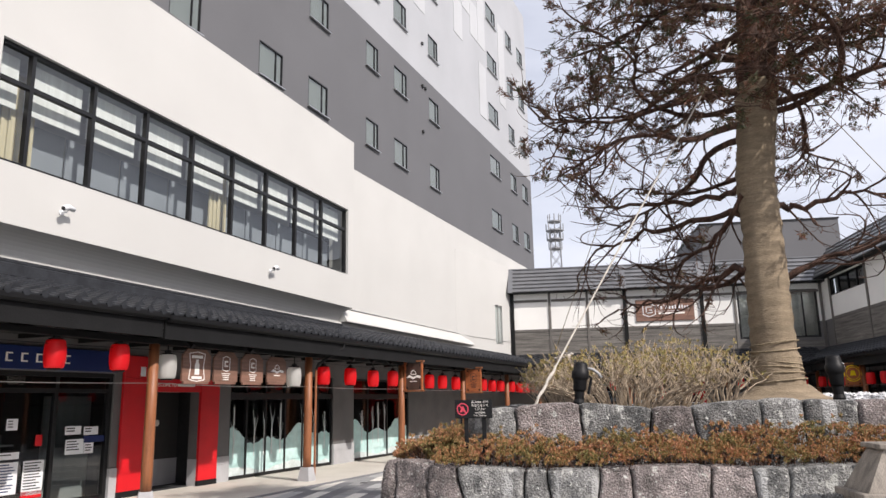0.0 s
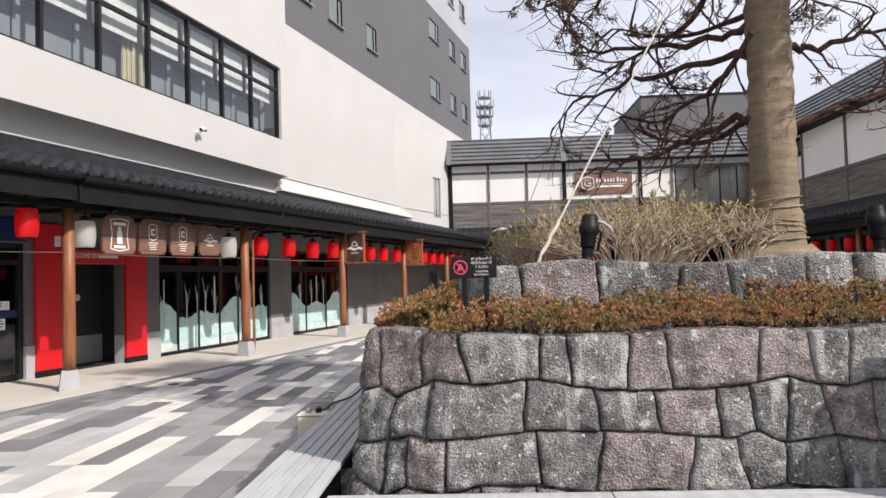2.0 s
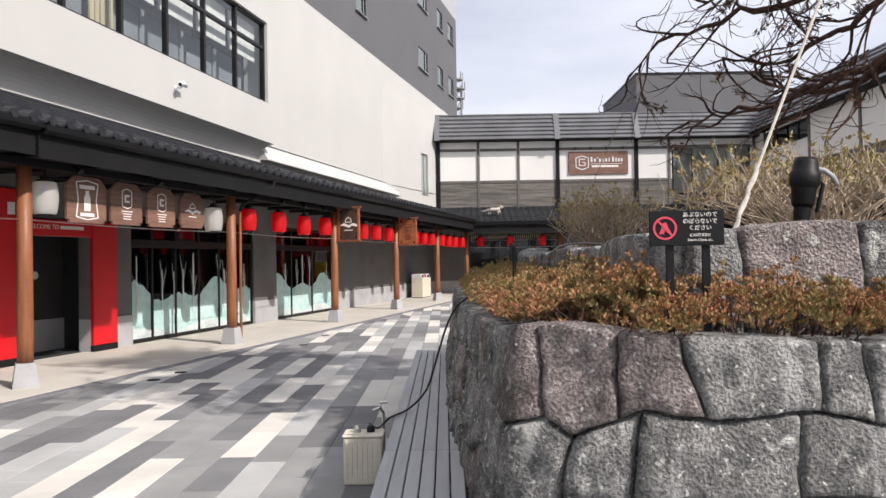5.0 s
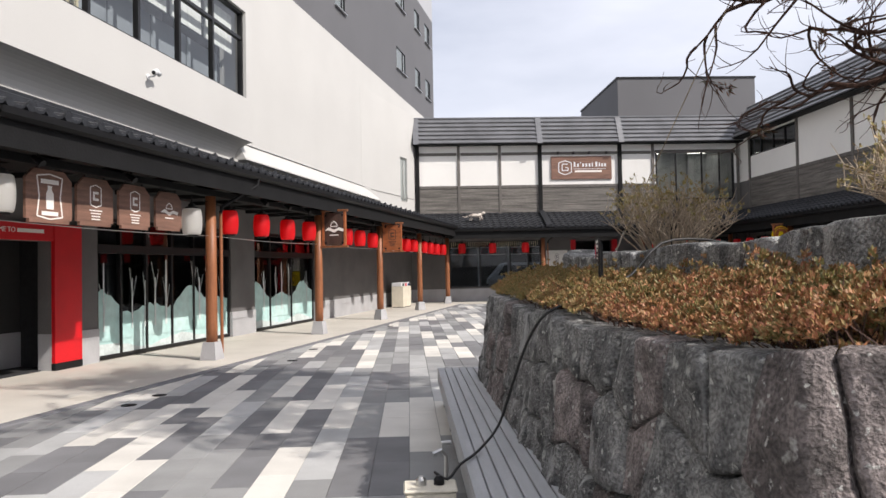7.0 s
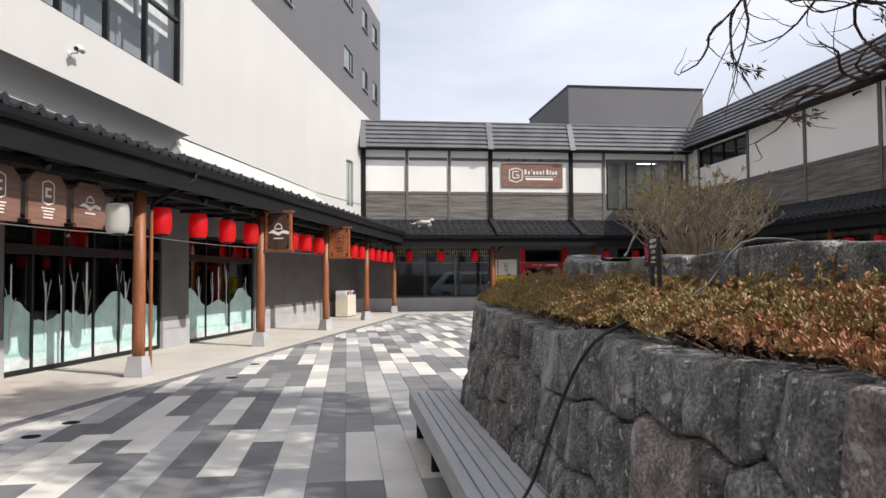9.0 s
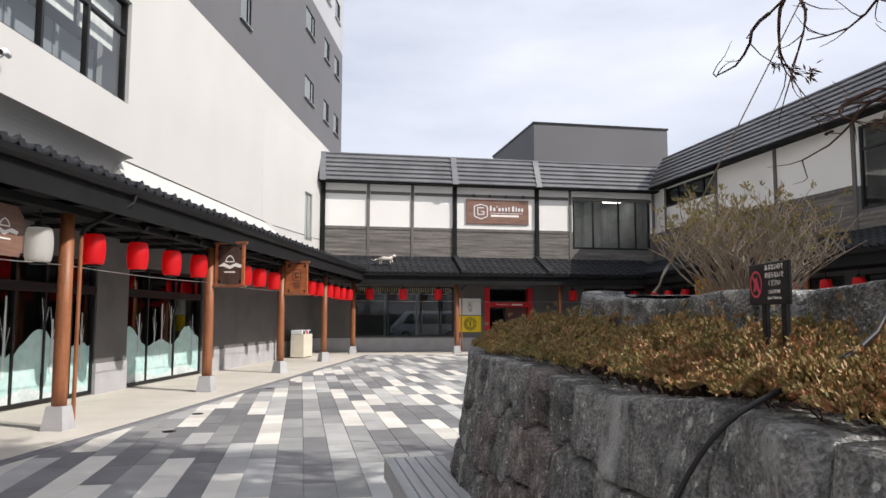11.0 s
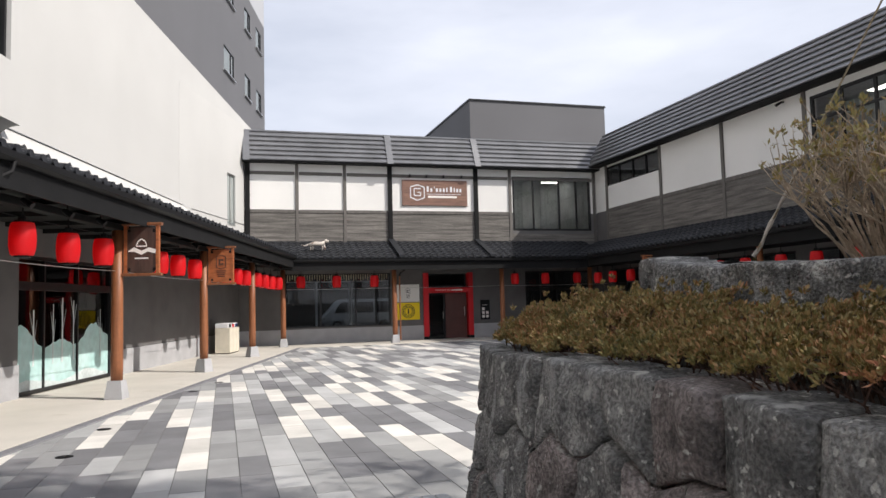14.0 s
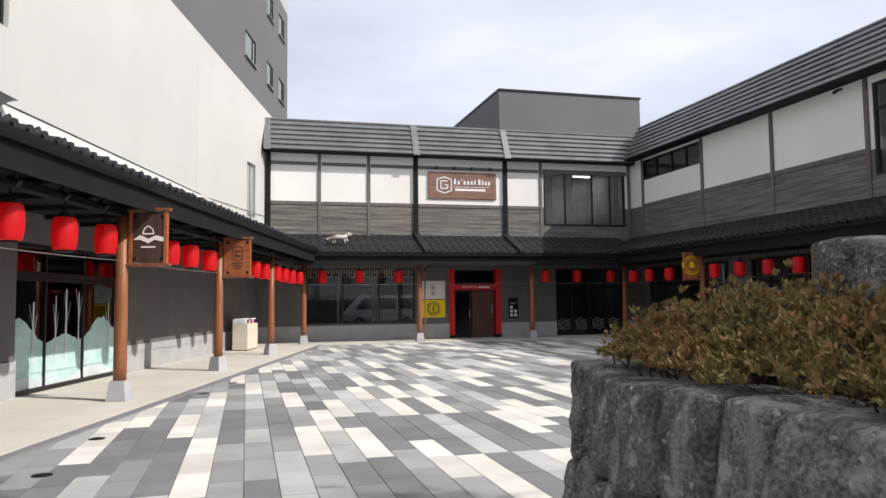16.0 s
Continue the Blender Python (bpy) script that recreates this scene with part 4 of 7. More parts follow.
for s, kind, w2, h2 in ((-9.07, "bottle", 0.40, 0.34), (-8.2, "shield", 0.37, 0.33), (-7.32, "shield", 0.37, 0.33), (-6.43, "script", 0.36, 0.31)):
    b = thing("hanging_sign", at(ML, s, -0.02, 2.58), "brown wooden shop board with cream emblem hung under the eave", "sign", "hanging shop boards")
    bm = bmesh.new()
    c = 0.05
    poly(bm, [(-w2 + c, -h2), (w2 - c, -h2), (w2 - c, -h2 + c), (w2, -h2 + c), (w2, h2 - 0.12), (w2 - 0.14, h2), (-w2 + 0.14, h2), (-w2, h2 - 0.12), (-w2, -h2 + c), (-w2 + c, -h2 + c)], 0.0, 0.04)
    bd = part("board", bm, SIGNW, b)
    bm = bmesh.new()
    emblem(bm, kind, -0.004)
    bmesh.ops.scale(bm, vec=(1.3, 1, 1.15), verts=bm.verts)
    part("emblem", bm, SIGNT, bd, "cream printed emblem")
    for x in (-0.2, 0.2):
        bm = bmesh.new()
        tube(bm, [(x, 0.02, h2 - 0.02), (x, 0.02, h2 + 0.12)], 0.012, 6)
        part("hanger", bm, BLACK, b)


def bracket_sign(m, face, kind, mat_print, label):
    b = thing("bracket_sign", m, label, "sign", "framed signs on posts")
    for z in (-0.46, 0.43):
        part("bracket_rail", boxes((-0.1, 0.76, -0.055, 0.055, z, z + 0.05), bev=0.008), POSTW, b)
    bm = bmesh.new()
    c = 0.06
    a = [(0.16 + c, -0.40), (0.66 - c, -0.40), (0.66, -0.40 + c), (0.66, 0.40 - c), (0.66 - c, 0.40), (0.16 + c, 0.40), (0.16, 0.40 - c), (0.16, -0.40 + c)]
    poly(bm, a, -0.03, 0.03)
    bd = part("board", bm, face, b)
    part("stile", boxes((0.66, 0.71, -0.04, 0.04, -0.41, 0.43)), ORANGEW, b)
    part("stile", boxes((0.10, 0.16, -0.04, 0.04, -0.41, 0.43)), ORANGEW, b)
    for sx in (0.16, 0.60):
        for sz in (-0.37, 0.31):
            part("corner_iron", boxes((sx, sx + 0.06, -0.036, 0.036, sz, sz + 0.06), bev=0.008), BLACK, b)
    for sgn in (-1, 1):
        bm = bmesh.new()
        if kind == "roundel":
            for r0, r1 in ((0.26, 0.235), (0.2, 0.185)):
                ring = [[bm.verts.new((r * math.cos(2 * math.pi * k / 24), -0.034, 0.05 + r * math.sin(2 * math.pi * k / 24))) for k in range(24)] for r in (r0, r1)]
                for k in range(24):
                    bm.faces.new((ring[0][k], ring[0][(k + 1) % 24], ring[1][(k + 1) % 24], ring[1][k]))
            poly(bm, [(-0.09, -0.02), (0.09, -0.02), (0.05, 0.14), (-0.05, 0.14)], -0.036, -0.033)
        else:
            emblem(bm, kind, -0.036)
        bmesh.ops.scale(bm, vec=(1.3, 1, 1.6 if kind == "script" else 1.25), verts=bm.verts)
        bmesh.ops.transform(bm, matrix=pose(0.41, 0, 0) @ (I4 if sgn > 0 else pose(0, 0, 0, 0, 0, 180)), verts=bm.verts)
        part("emblem", bm, mat_print, bd, "printed emblem")
    return b


# boards turned across the walkway, facing both ways along it
bracket_sign(at(ML, 0.0, -0.02, 2.60, -90), DARKSIGN, "script", SIGNT, "brown wooden sign in an orange timber frame beside a post")
bracket_sign(at(ML, 5.1, -0.02, 2.58, -90), ORANGEW, "shield", DARKSIGN, "orange wooden sign in a timber frame beside a post")
bracket_sign(pose(12.35, 32.35, 2.58, 0, 0, 180), ORANGEW, "roundel", YELLOW, "orange wooden sign with a yellow roundel beside a post")

# downpipe with bent offset at the second post, bins by the wall
for m, s, d, e in ((ML, -4.94, -0.11, -0.60), (MC, 4.02, 37.9, 37.15)):
    bm = bmesh.new()
    tube(bm, [(s + 0.55, e, 3.34), (s + 0.52, e + 0.02, 3.2), (s + 0.04, d - 0.02, 2.78), (s, d, 2.66)], 0.032, 8)
    dp = thing("downpipe", m, "slim rainwater downpipe with a black offset bend beside a post", "downpipe", "downpipes")
    part("offset_bend", bm, BLACK, dp, "black offset bend")
    bm = bmesh.new()
    tube(bm, [(s, d, 2.67), (s, d, 0.12)], 0.028, 8)
    part("pipe", bm, POSTW, dp, "brown painted pipe")
for k in range(3):
    b = thing("litter_bin", at(ML, 11.95 + 0.42 * k, 1.15, 0.022), "cream metal recycling bin with a dark slot", "bin", "recycling bins")
    part("body", boxes((0, 0.40, 0, 0.5, 0.03, 0.86), bev=0.012), BEIGE, b)
    hd = part("hood", boxes((0, 0.40, 0.06, 0.5, 0.862, 1.02), bev=0.02), PAPER, b)
    part("slot", boxes((0.08, 0.32, 0.045, 0.06, 0.88, 0.99)), (INK, RED, BLUE)[k], hd)
    part("base", boxes((0.02, 0.38, 0.03, 0.47, 0, 0.03)), BLACK, b)
for s, d in ((-9.3, -1.3), (-8.6, -1.25), (-5.0, -1.5), (-3.2, -1.15), (1.0, -1.0), (2.6, -1.05)):
    dr = thing("floor_drain", at(ML, s, d, 0.0), "small round dark drain cover in the paving", "drain", "round drain covers")
    bm = bmesh.new()
    lathe(bm, [(0.09, 0.0), (0.09, 0.006), (0.075, 0.008)], 20)
    part("cover", bm, BLACK, dr)

# ---- connecting wing: ground floor ----
GY = 39.6
ch = [(-0.35, 4.02, 0.68, 2.86), (5.62, 7.45, 0.0, 2.8), (10.15, 13.3, 0.0, 2.85)]
solid("wall_connecting", wall_with_holes(-2.6, 14.0, GY, GY + 0.25, 0.62, 3.6, ch), CHAR, MC, "charcoal plaster ground-floor wall of the connecting wing", "wall", kind="structure")
solid("plinth_connecting", wall_with_holes(-2.6, 14.0, GY - 0.04, GY + 0.25, 0.0, 0.62, ch), PLINTH, MC, "grey concrete plinth of the connecting wing", "baseboard", kind="structure")
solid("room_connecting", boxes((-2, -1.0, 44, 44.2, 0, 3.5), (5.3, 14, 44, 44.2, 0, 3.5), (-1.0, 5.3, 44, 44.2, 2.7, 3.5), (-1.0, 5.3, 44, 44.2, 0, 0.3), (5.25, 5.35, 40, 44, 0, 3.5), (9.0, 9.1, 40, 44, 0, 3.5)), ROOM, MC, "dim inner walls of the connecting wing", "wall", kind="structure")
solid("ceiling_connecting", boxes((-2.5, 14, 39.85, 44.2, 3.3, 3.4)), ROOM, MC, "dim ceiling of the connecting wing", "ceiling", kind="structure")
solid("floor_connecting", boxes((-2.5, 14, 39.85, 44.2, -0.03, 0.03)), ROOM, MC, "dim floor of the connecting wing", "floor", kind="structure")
w = window("window_lobby", MC, -0.35, 4.02, 0.68, 2.86, GY + 0.05, [1.1, 2.55, 3.4], label="wide dark lobby window with black mullions", fw=0.06, pane=GLASS_D)
bm = bmesh.new()
for k in range(42):
    x = 0.1 + 0.1 * k
    bx(bm, x, x + 0.02, -0.05, -0.02, 1.86 + 0.05 * (k % 3), 2.14)
part("slatted_valance", bm, CURTAIN, w, "row of pale hanging slats")
window("window_rear", MC, -1.0, 5.3, 0.3, 2.7, 44.05, [1.45, 3.05], label="rear lobby window with pale metal posts", fw=0.05, muntin=0.10, material=PAPER, pane=GLASS_R)
w = window("door_lobby", MC, 5.66, 6.42, 0.02, 1.95, GY + 0.12, [], label="glazed lobby door leaf with steel pull", fw=0.06, pane=GLASS_D)
bm = bmesh.new()
tube(bm, [(0.66, -0.06, 0.85), (0.66, -0.06, 1.15)], 0.014, 8)
part("handle", bm, STEEL, w)
d = thing("door_brown", at(MC, 6.45, GY + 0.12, 0.02), "plain dark brown lobby door leaf with steel handle", "door", kind="structure")
lf = part("leaf", boxes((0, 0.96, 0, 0.05, 0, 1.93), bev=0.005), BROWND, d)
bm = bmesh.new()
tube(bm, [(0.84, -0.06, 0.95), (0.84, -0.06, 1.35)], 0.014, 8)
part("handle", bm, STEEL, lf)
window("window_transom", MC, 5.66, 7.41, 2.25, 2.8, GY + 0.14, [], label="dark transom light over the lobby doors", fw=0.05, pane=GLASS_D)
p = portal(MC, 5.43, 7.66, GY, 0.23, 2.84, 1.98, 2.2, 0.4)
text("WELCOME TO", 0.10, SIGNT, pose(0.86, -0.066, 2.09), p)
part("name_bar", boxes((1.25, 1.75, -0.064, -0.06, 2.06, 2.12)), SIGNT, p)
b = thing("wall_sign", at(MC, 4.26, GY - 0.04, 1.62), "white square sign panel with a dark shield emblem", "sign")
# lifted white here too, against the shade under the lean-to
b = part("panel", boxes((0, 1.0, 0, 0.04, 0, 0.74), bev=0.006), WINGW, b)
bm = bmesh.new()
emblem(bm, "shield", -0.004)
bmesh.ops.translate(bm, verts=bm.verts, vec=(0.5, 0, 0.37))
part("emblem", bm, INK, b)
b = thing("wall_sign", at(MC, 4.26, GY - 0.04, 0.87), "bright yellow sign panel with a black round emblem", "sign")
b = part("panel", boxes((0, 1.0, 0, 0.04, 0, 0.72), bev=0.006), YELLOW, b)
bm = bmesh.new()
for r0, r1 in ((0.29, 0.265), (0.17, 0.15)):
    ring = [[bm.verts.new((0.5 + r * math.cos(2 * math.pi * k / 28), -0.004, 0.36 + r * math.sin(2 * math.pi * k / 28))) for k in range(28)] for r in (r0, r1)]
    for k in range(28):
        bm.faces.new((ring[0][k], ring[0][(k + 1) % 28], ring[1][(k + 1) % 28], ring[1][k]))
for k in range(20):
    a = 2 * math.pi * k / 20
    x, z = 0.5 + 0.215 * math.cos(a), 0.36 + 0.215 * math.sin(a)
    poly(bm, [(x - 0.018, z - 0.03), (x + 0.018, z - 0.03), (x + 0.018, z + 0.03), (x - 0.018, z + 0.03)], -0.004, -0.001)
poly(bm, [(0.47, 0.25), (0.53, 0.25), (0.53, 0.47), (0.47, 0.47)], -0.004, -0.001)
part("emblem", bm, INK, b)
b = thing("wall_sign", at(MC, 8.0, GY - 0.03, 0.78), "dark facility sign with white pictograms and arrow", "sign")
part("panel", boxes((0, 0.42, 0, 0.03, 0, 0.85)), BLACK, b)
bm = bmesh.new()
for x, z in ((0.06, 0.08), (0.06, 0.24), (0.06, 0.4), (0.24, 0.08), (0.24, 0.24)):
    bx(bm, x, x + 0.12, -0.004, 0.0, z, z + 0.12)
bx(bm, 0.08, 0.3, -0.004, 0, 0.62, 0.64)
part("pictogram", bm, SIGNT, b)
w = window("window_restaurant", MC, 10.15, 13.3, 0.02, 2.85, GY + 0.05, [10.93, 11.72, 12.5], rails=[2.03], label="dark glazed restaurant doors with white wave prints", fw=0.08, pane=GLASS_D)
for j in range(4):
    bm = bmesh.new()
    for q in range(5):
        x0 = 0.12 + 0.79 * j
        pts = [(x0 + 0.55 * i / 10, 0.25 + 0.1 * q + 0.04 * math.sin(i * 0.9 + q)) for i in range(11)]
        poly(bm, pts + [(x, z + 0.022) for x, z in pts[::-1]], 0.03, 0.034)
    part("wave_print", bm, PLINTH, w)

# ---- connecting wing: upper floor ----
UY = 39.07
uh = [(9.45, 13.25, 4.62, 7.02)]
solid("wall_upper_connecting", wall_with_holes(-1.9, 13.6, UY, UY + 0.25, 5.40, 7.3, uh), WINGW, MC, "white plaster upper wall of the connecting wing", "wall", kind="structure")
solid("wall_lower_connecting", wall_with_holes(-1.9, 13.6, UY, UY + 0.25, 3.6, 5.40, uh), CHAR, MC, "dark backing wall behind the plank siding", "wall", kind="structure")
solid("slab_connecting", boxes((-1.9, 14.0, 39.3, 44.2, 3.4, 3.6)), CHAR, MC, "dark floor slab of the connecting wing", "floor", kind="structure")
solid("room_upper_connecting", boxes((-1.2, 9.7, 43.8, 44, 3.6, 8.2), (10.5, 14, 43.8, 44, 3.6, 8.2), (9.7, 10.5, 43.8, 44, 3.6, 5.0), (9.7, 10.5, 43.8, 44, 6.1, 8.2), (8.6, 8.8, 39.33, 43.8, 3.6, 8.2), (11.9, 12.0, 41.6, 43.8, 3.6, 7.5), (13.85, 14.0, 39.33, 43.8, 3.6, 8.2)), ROOMM, MC, "pale inner wall of the upper lounge", "wall", kind="structure")
solid("ceiling_upper_connecting", boxes((-1.85, 14, 39.3, 44, 7.5, 7.6)), ROOMM, MC, "pale ceiling of the upper lounge", "ceiling", kind="structure")
sd = thing("siding_connecting", MC, "grey-brown weathered plank siding", "siding", kind="structure")
COLX = [-1.80, 0.13, 2.06, 3.95, 7.74, 9.33, 13.42]
for a, b in zip(COLX, COLX[1:]):
    top = 5.30 if a < 9.0 else 4.55
    for k in range(7):
        z = 4.16 + 0.163 * k
        if z + 0.16 <= top + 0.01:
            part("plank", boxes((a + 0.06, b - 0.06, UY - 0.022 - 0.004 * (k % 2), UY - 0.001, z, z + 0.155)), SIDING, sd)
for i, x in enumerate(COLX):
    big = i in (0, 3, 4)
    wd = 0.09 if big else 0.065
    solid("timber_column", boxes((x - wd, x + wd, UY - (0.10 if big else 0.05), UY - 0.001, 4.1, 7.3), bev=0.006), TIMBER if big else SIDING_R, MC, "dark timber column on the half-timbered wall", "column", "facade columns", "structure")
for z0, z1 in ((5.30, 5.43), (6.84, 6.97)):
    for a, b in zip(COLX, COLX[1:]):
        if a > 9 and z0 < 6:
            continue
        solid("timber_rail", boxes((a + 0.09, b - 0.09, UY - 0.045, UY - 0.001, z0, z1), bev=0.005), SIDING_R, MC, "grey timber rail between facade columns", "rail", "facade rails", "structure")
window("window_lounge", MC, 9.45, 13.25, 4.62, 7.0, UY + 0.02, [10.45, 11.7, 12.55], label="wide dark-framed upper lounge window", fw=0.09, muntin=0.06, pane=GLASS)
b = thing("hotel_sign", at(MC, 4.47, UY - 0.07, 5.66), "brown wooden hotel sign with white crest and lettering shapes", "sign")
b = part("board", boxes((0, 2.87, 0, 0.07, 0, 1.09), bev=0.01), SIGNW, b)
bm = bmesh.new()
for i, (p0, p1) in enumerate((((0.36, 0.78), (0.66, 0.88)), ((0.66, 0.88), (0.96, 0.78)), ((0.96, 0.78), (0.96, 0.34)), ((0.96, 0.34), (0.66, 0.22)), ((0.66, 0.22), (0.36, 0.34)), ((0.36, 0.34), (0.36, 0.78)), ((0.52, 0.42), (0.52, 0.72)), ((0.52, 0.72), (0.8, 0.72)), ((0.52, 0.42), (0.8, 0.42)), ((0.8, 0.42), (0.8, 0.56)), ((0.66, 0.56), (0.8, 0.56)))):
    (x0, z0), (x1, z1) = p0, p1
    L = math.hypot(x1 - x0, z1 - z0)
    nx, nz = -(z1 - z0) / L * 0.022, (x1 - x0) / L * 0.022
    poly(bm, [(x0 - nx, z0 - nz), (x1 - nx, z1 - nz), (x1 + nx, z1 + nz), (x0 + nx, z0 + nz)], -0.004 - 0.0004 * i, -0.001)
part("crest", bm, PAPER, b)
for k, (x, wv, h) in enumerate(((1.07, 0.12, 0.24), (1.23, 0.12, 0.16), (1.39, 0.04, 0.1), (1.47, 0.13, 0.16), (1.63, 0.12, 0.16), (1.78, 0.12, 0.16), (1.93, 0.08, 0.2), (2.10, 0.13, 0.24), (2.26, 0.09, 0.2), (2.38, 0.12, 0.16), (2.52, 0.12, 0.16))):
    z = 0.62 if h > 0.12 else 0.76
    part("letter_shape", boxes((x, x + wv * 0.72, -0.006, 0.0, z - 0.03, z + h - 0.04)), PAPER, b)
part("underline", boxes((1.07, 2.58, -0.006, 0, 0.48, 0.5)), PAPER, b)
part("small_line", boxes((1.12, 2.4, -0.006, 0, 0.33, 0.42)), SIGNT, b)
for x in (0.32, 1.05, 1.8, 2.6):
    sp = thing("sign_spotlight", at(MC, 4.47 + x, UY - 0.12, 6.86), "small black spotlight above the hotel sign", "spotlight", "sign spotlights")
    bm = bmesh.new()
    tube(bm, [(0, 0.1, 0.08), (0, -0.06, 0.06)], 0.012, 6)
    part("arm", bm, BLACK, sp)
    bm = bmesh.new()
    tube(bm, [(0, -0.08, 0.1), (0, 0.0, -0.02)], [0.03, 0.045], 10)
    part("head", bm, BLACK, sp)


def rib_roof(name, m, s0, s1, d0, z0, d1, z1, label, n=6, ribs=()):
    """A steep roof of broad metal courses with raised lips, and wide standing ribs."""
    root = thing(name, m, label, "roof", kind="structure")
    for k in range(n):
        fa, fb = k / n, (k + 1) / n
        ya, za, yb, zb = d0 + (d1 - d0) * fa, z0 + (z1 - z0) * fa, d0 + (d1 - d0) * fb, z0 + (z1 - z0) * fb
        bm = bmesh.new()
        pr = [(ya - 0.055, za - 0.012), (ya - 0.06, za + 0.02), (ya - 0.035, za + 0.05), (yb + 0.0, zb - 0.01), (yb + 0.03, zb - 0.01), (ya + 0.03, za - 0.012)]
        a = [bm.verts.new((s0, y, z)) for y, z in pr]
        b = [bm.verts.new((s1, y, z)) for y, z in pr]
        for i in range(len(pr)):
            j = (i + 1) % len(pr)
            bm.faces.new((a[i], b[i], b[j], a[j]))
        bm.faces.new(a)
        bm.faces.new(b[::-1])
        part("roof_course", bm, METALROOF, root)
    for x in ribs:
        bm = bmesh.new()
        hw = 0.13
        vs = [bm.verts.new((x + e * hw, y - o, z)) for o in (0.11, -0.05) for e, y, z in ((-1, d0, z0 - 0.05), (1, d0, z0 - 0.05), (1, d1, z1), (-1, d1, z1))]
        for f in ((0, 1, 2, 3), (7, 6, 5, 4), (0, 4, 5, 1), (1, 5, 6, 2), (2, 6, 7, 3), (3, 7, 4, 0)):
            bm.faces.new([vs[i] for i in f])
        part("standing_rib", bm, METALROOF, root)
    part("ridge_cap", boxes((s0, s1, d1 - 0.05, d1 + 0.14, z1 - 0.02, z1 + 0.05), bev=0.01), METALROOF, root)
    part("eave_soffit", boxes((s0, s1, d0 - 0.02, d0 + 0.5, z0 - 0.07, z0 - 0.02)), TIMBER, root)
    return root


rib_roof("roof_connecting", MC, -2.0, 13.75, 38.62, 7.36, 39.25, 8.62, "steep dark ribbed metal roof of the connecting wing", 6, (-1.85, 3.9, 7.72))
solid("roof_flat_connecting", boxes((-1.9, 15.5, 39.25, 48, 8.45, 8.58)), METALROOF, MC, "flat dark roof behind the steep roof face", "roof", kind="structure")
solid("rooftop_penthouse", boxes((8.6, 15.8, 42, 50, 8.5, 11.18)), HOTEL, MC, "dark grey rooftop plant room", "plant room", kind="structure")
solid("roof_penthouse", boxes((8.55, 15.85, 41.95, 50.05, 11.18, 11.26)), FRAME, MC, "thin dark coping of the plant room", "roof", kind="structure")
tile_roof("roof_penthouse_connecting", MC, -1.5, 12.9, 37.15, 3.36, 39.05, 4.14, "dark pantile lean-to roof of the connecting wing")
gutter(MC, -0.3, 12.2, 37.22, 3.30)
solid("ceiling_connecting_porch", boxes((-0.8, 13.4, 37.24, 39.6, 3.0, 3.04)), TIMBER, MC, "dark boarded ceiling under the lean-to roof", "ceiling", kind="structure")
for x in (3.95, 7.72):
    bm = bmesh.new()
    vs = [bm.verts.new((x + e * 0.12 + (0.0), y, z)) for o in (0.10, 0.0) for e, y, z in ((-1, 37.05, 3.36 + o), (1, 37.05, 3.36 + o), (1, 39.0, 4.16 + o), (-1, 39.0, 4.16 + o))]
    for f in ((0, 1, 2, 3), (7, 6, 5, 4), (0, 4, 5, 1), (1, 5, 6, 2), (2, 6, 7, 3), (3, 7, 4, 0)):
        bm.faces.new([vs[i] for i in f])
    solid("roof_rib", bm, TILE, MC, "broad dark rib running down the lean-to roof", "roof rib", "lean-to roof ribs", "structure")

# ---- side wing ----
RX = 13.52
rh = [(-38.1, -33.85, 6.48, 7.32), (-26.2, -20.6, 4.7, 7.2)]
solid("wall_upper_side", wall_with_holes(-39.0, -4, RX, RX + 0.25, 5.42, 7.4, rh), WINGW, MR, "white plaster upper wall of the side wing, colour lifted against shade", "wall", kind="structure")
solid("wall_lower_side", wall_with_holes(-39.0, -4, RX, RX + 0.25, 3.6, 5.42, rh), CHAR, MR, "dark backing wall of the side wing", "wall", kind="structure")
solid("room_side", boxes((-39, -4, 18, 18.2, 0, 3.4), (-39, -27, 16, 16.2, 3.6, 8.4), (-20, -4, 16, 16.2, 3.6, 8.4), (-27, -20, 16.2, 16.4, 3.6, 8.4), (-24.2, -24.1, 14.6, 16.2, 3.6, 7.5), (-33.4, -33.2, 13.8, 18, 3.6, 8.4), (-20.2, -20.0, 13.8, 18, 3.6, 8.4), (-39.4, -39.1, 14.3, 18.2, 0, 8.5), (-4.2, -4, 13.8, 18, 0, 8.4)), ROOMM, MR, "pale inner wall of the side wing", "wall", kind="structure")
solid("ceiling_side", boxes((-39, -4, 13.77, 18, 7.5, 7.6)), ROOMM, MR, "pale ceiling of the side wing", "ceiling", kind="structure")
solid("slab_side", boxes((-39, -4, 13.3, 18, 3.35, 3.6)), CHAR, MR, "dark floor slab of the side wing", "floor", kind="structure")
COLR = [-37.99, -33.82, -30.1, -26.38, -20.5, -16.8, -13.1, -9.4, -5.7]
sd = thing("siding_side", MR, "grey-brown weathered plank siding of the side wing", "siding", kind="structure")
for a, b in zip(COLR, COLR[1:]):
    for k in range(7):
        z = 4.10 + 0.177 * k
        if a == -26.38 and z > 4.5:
            continue
        part("plank", boxes((a + 0.06, b - 0.06, RX - 0.022 - 0.004 * (k % 2), RX - 0.001, z, z + 0.17)), SIDING, sd)
    if a != -26.38:
        solid("timber_rail", boxes((a + 0.07, b - 0.07, RX - 0.045, RX - 0.001, 5.34, 5.48), bev=0.005), SIDING_R, MR, "grey timber rail between facade columns", "rail", "facade rails", "structure")
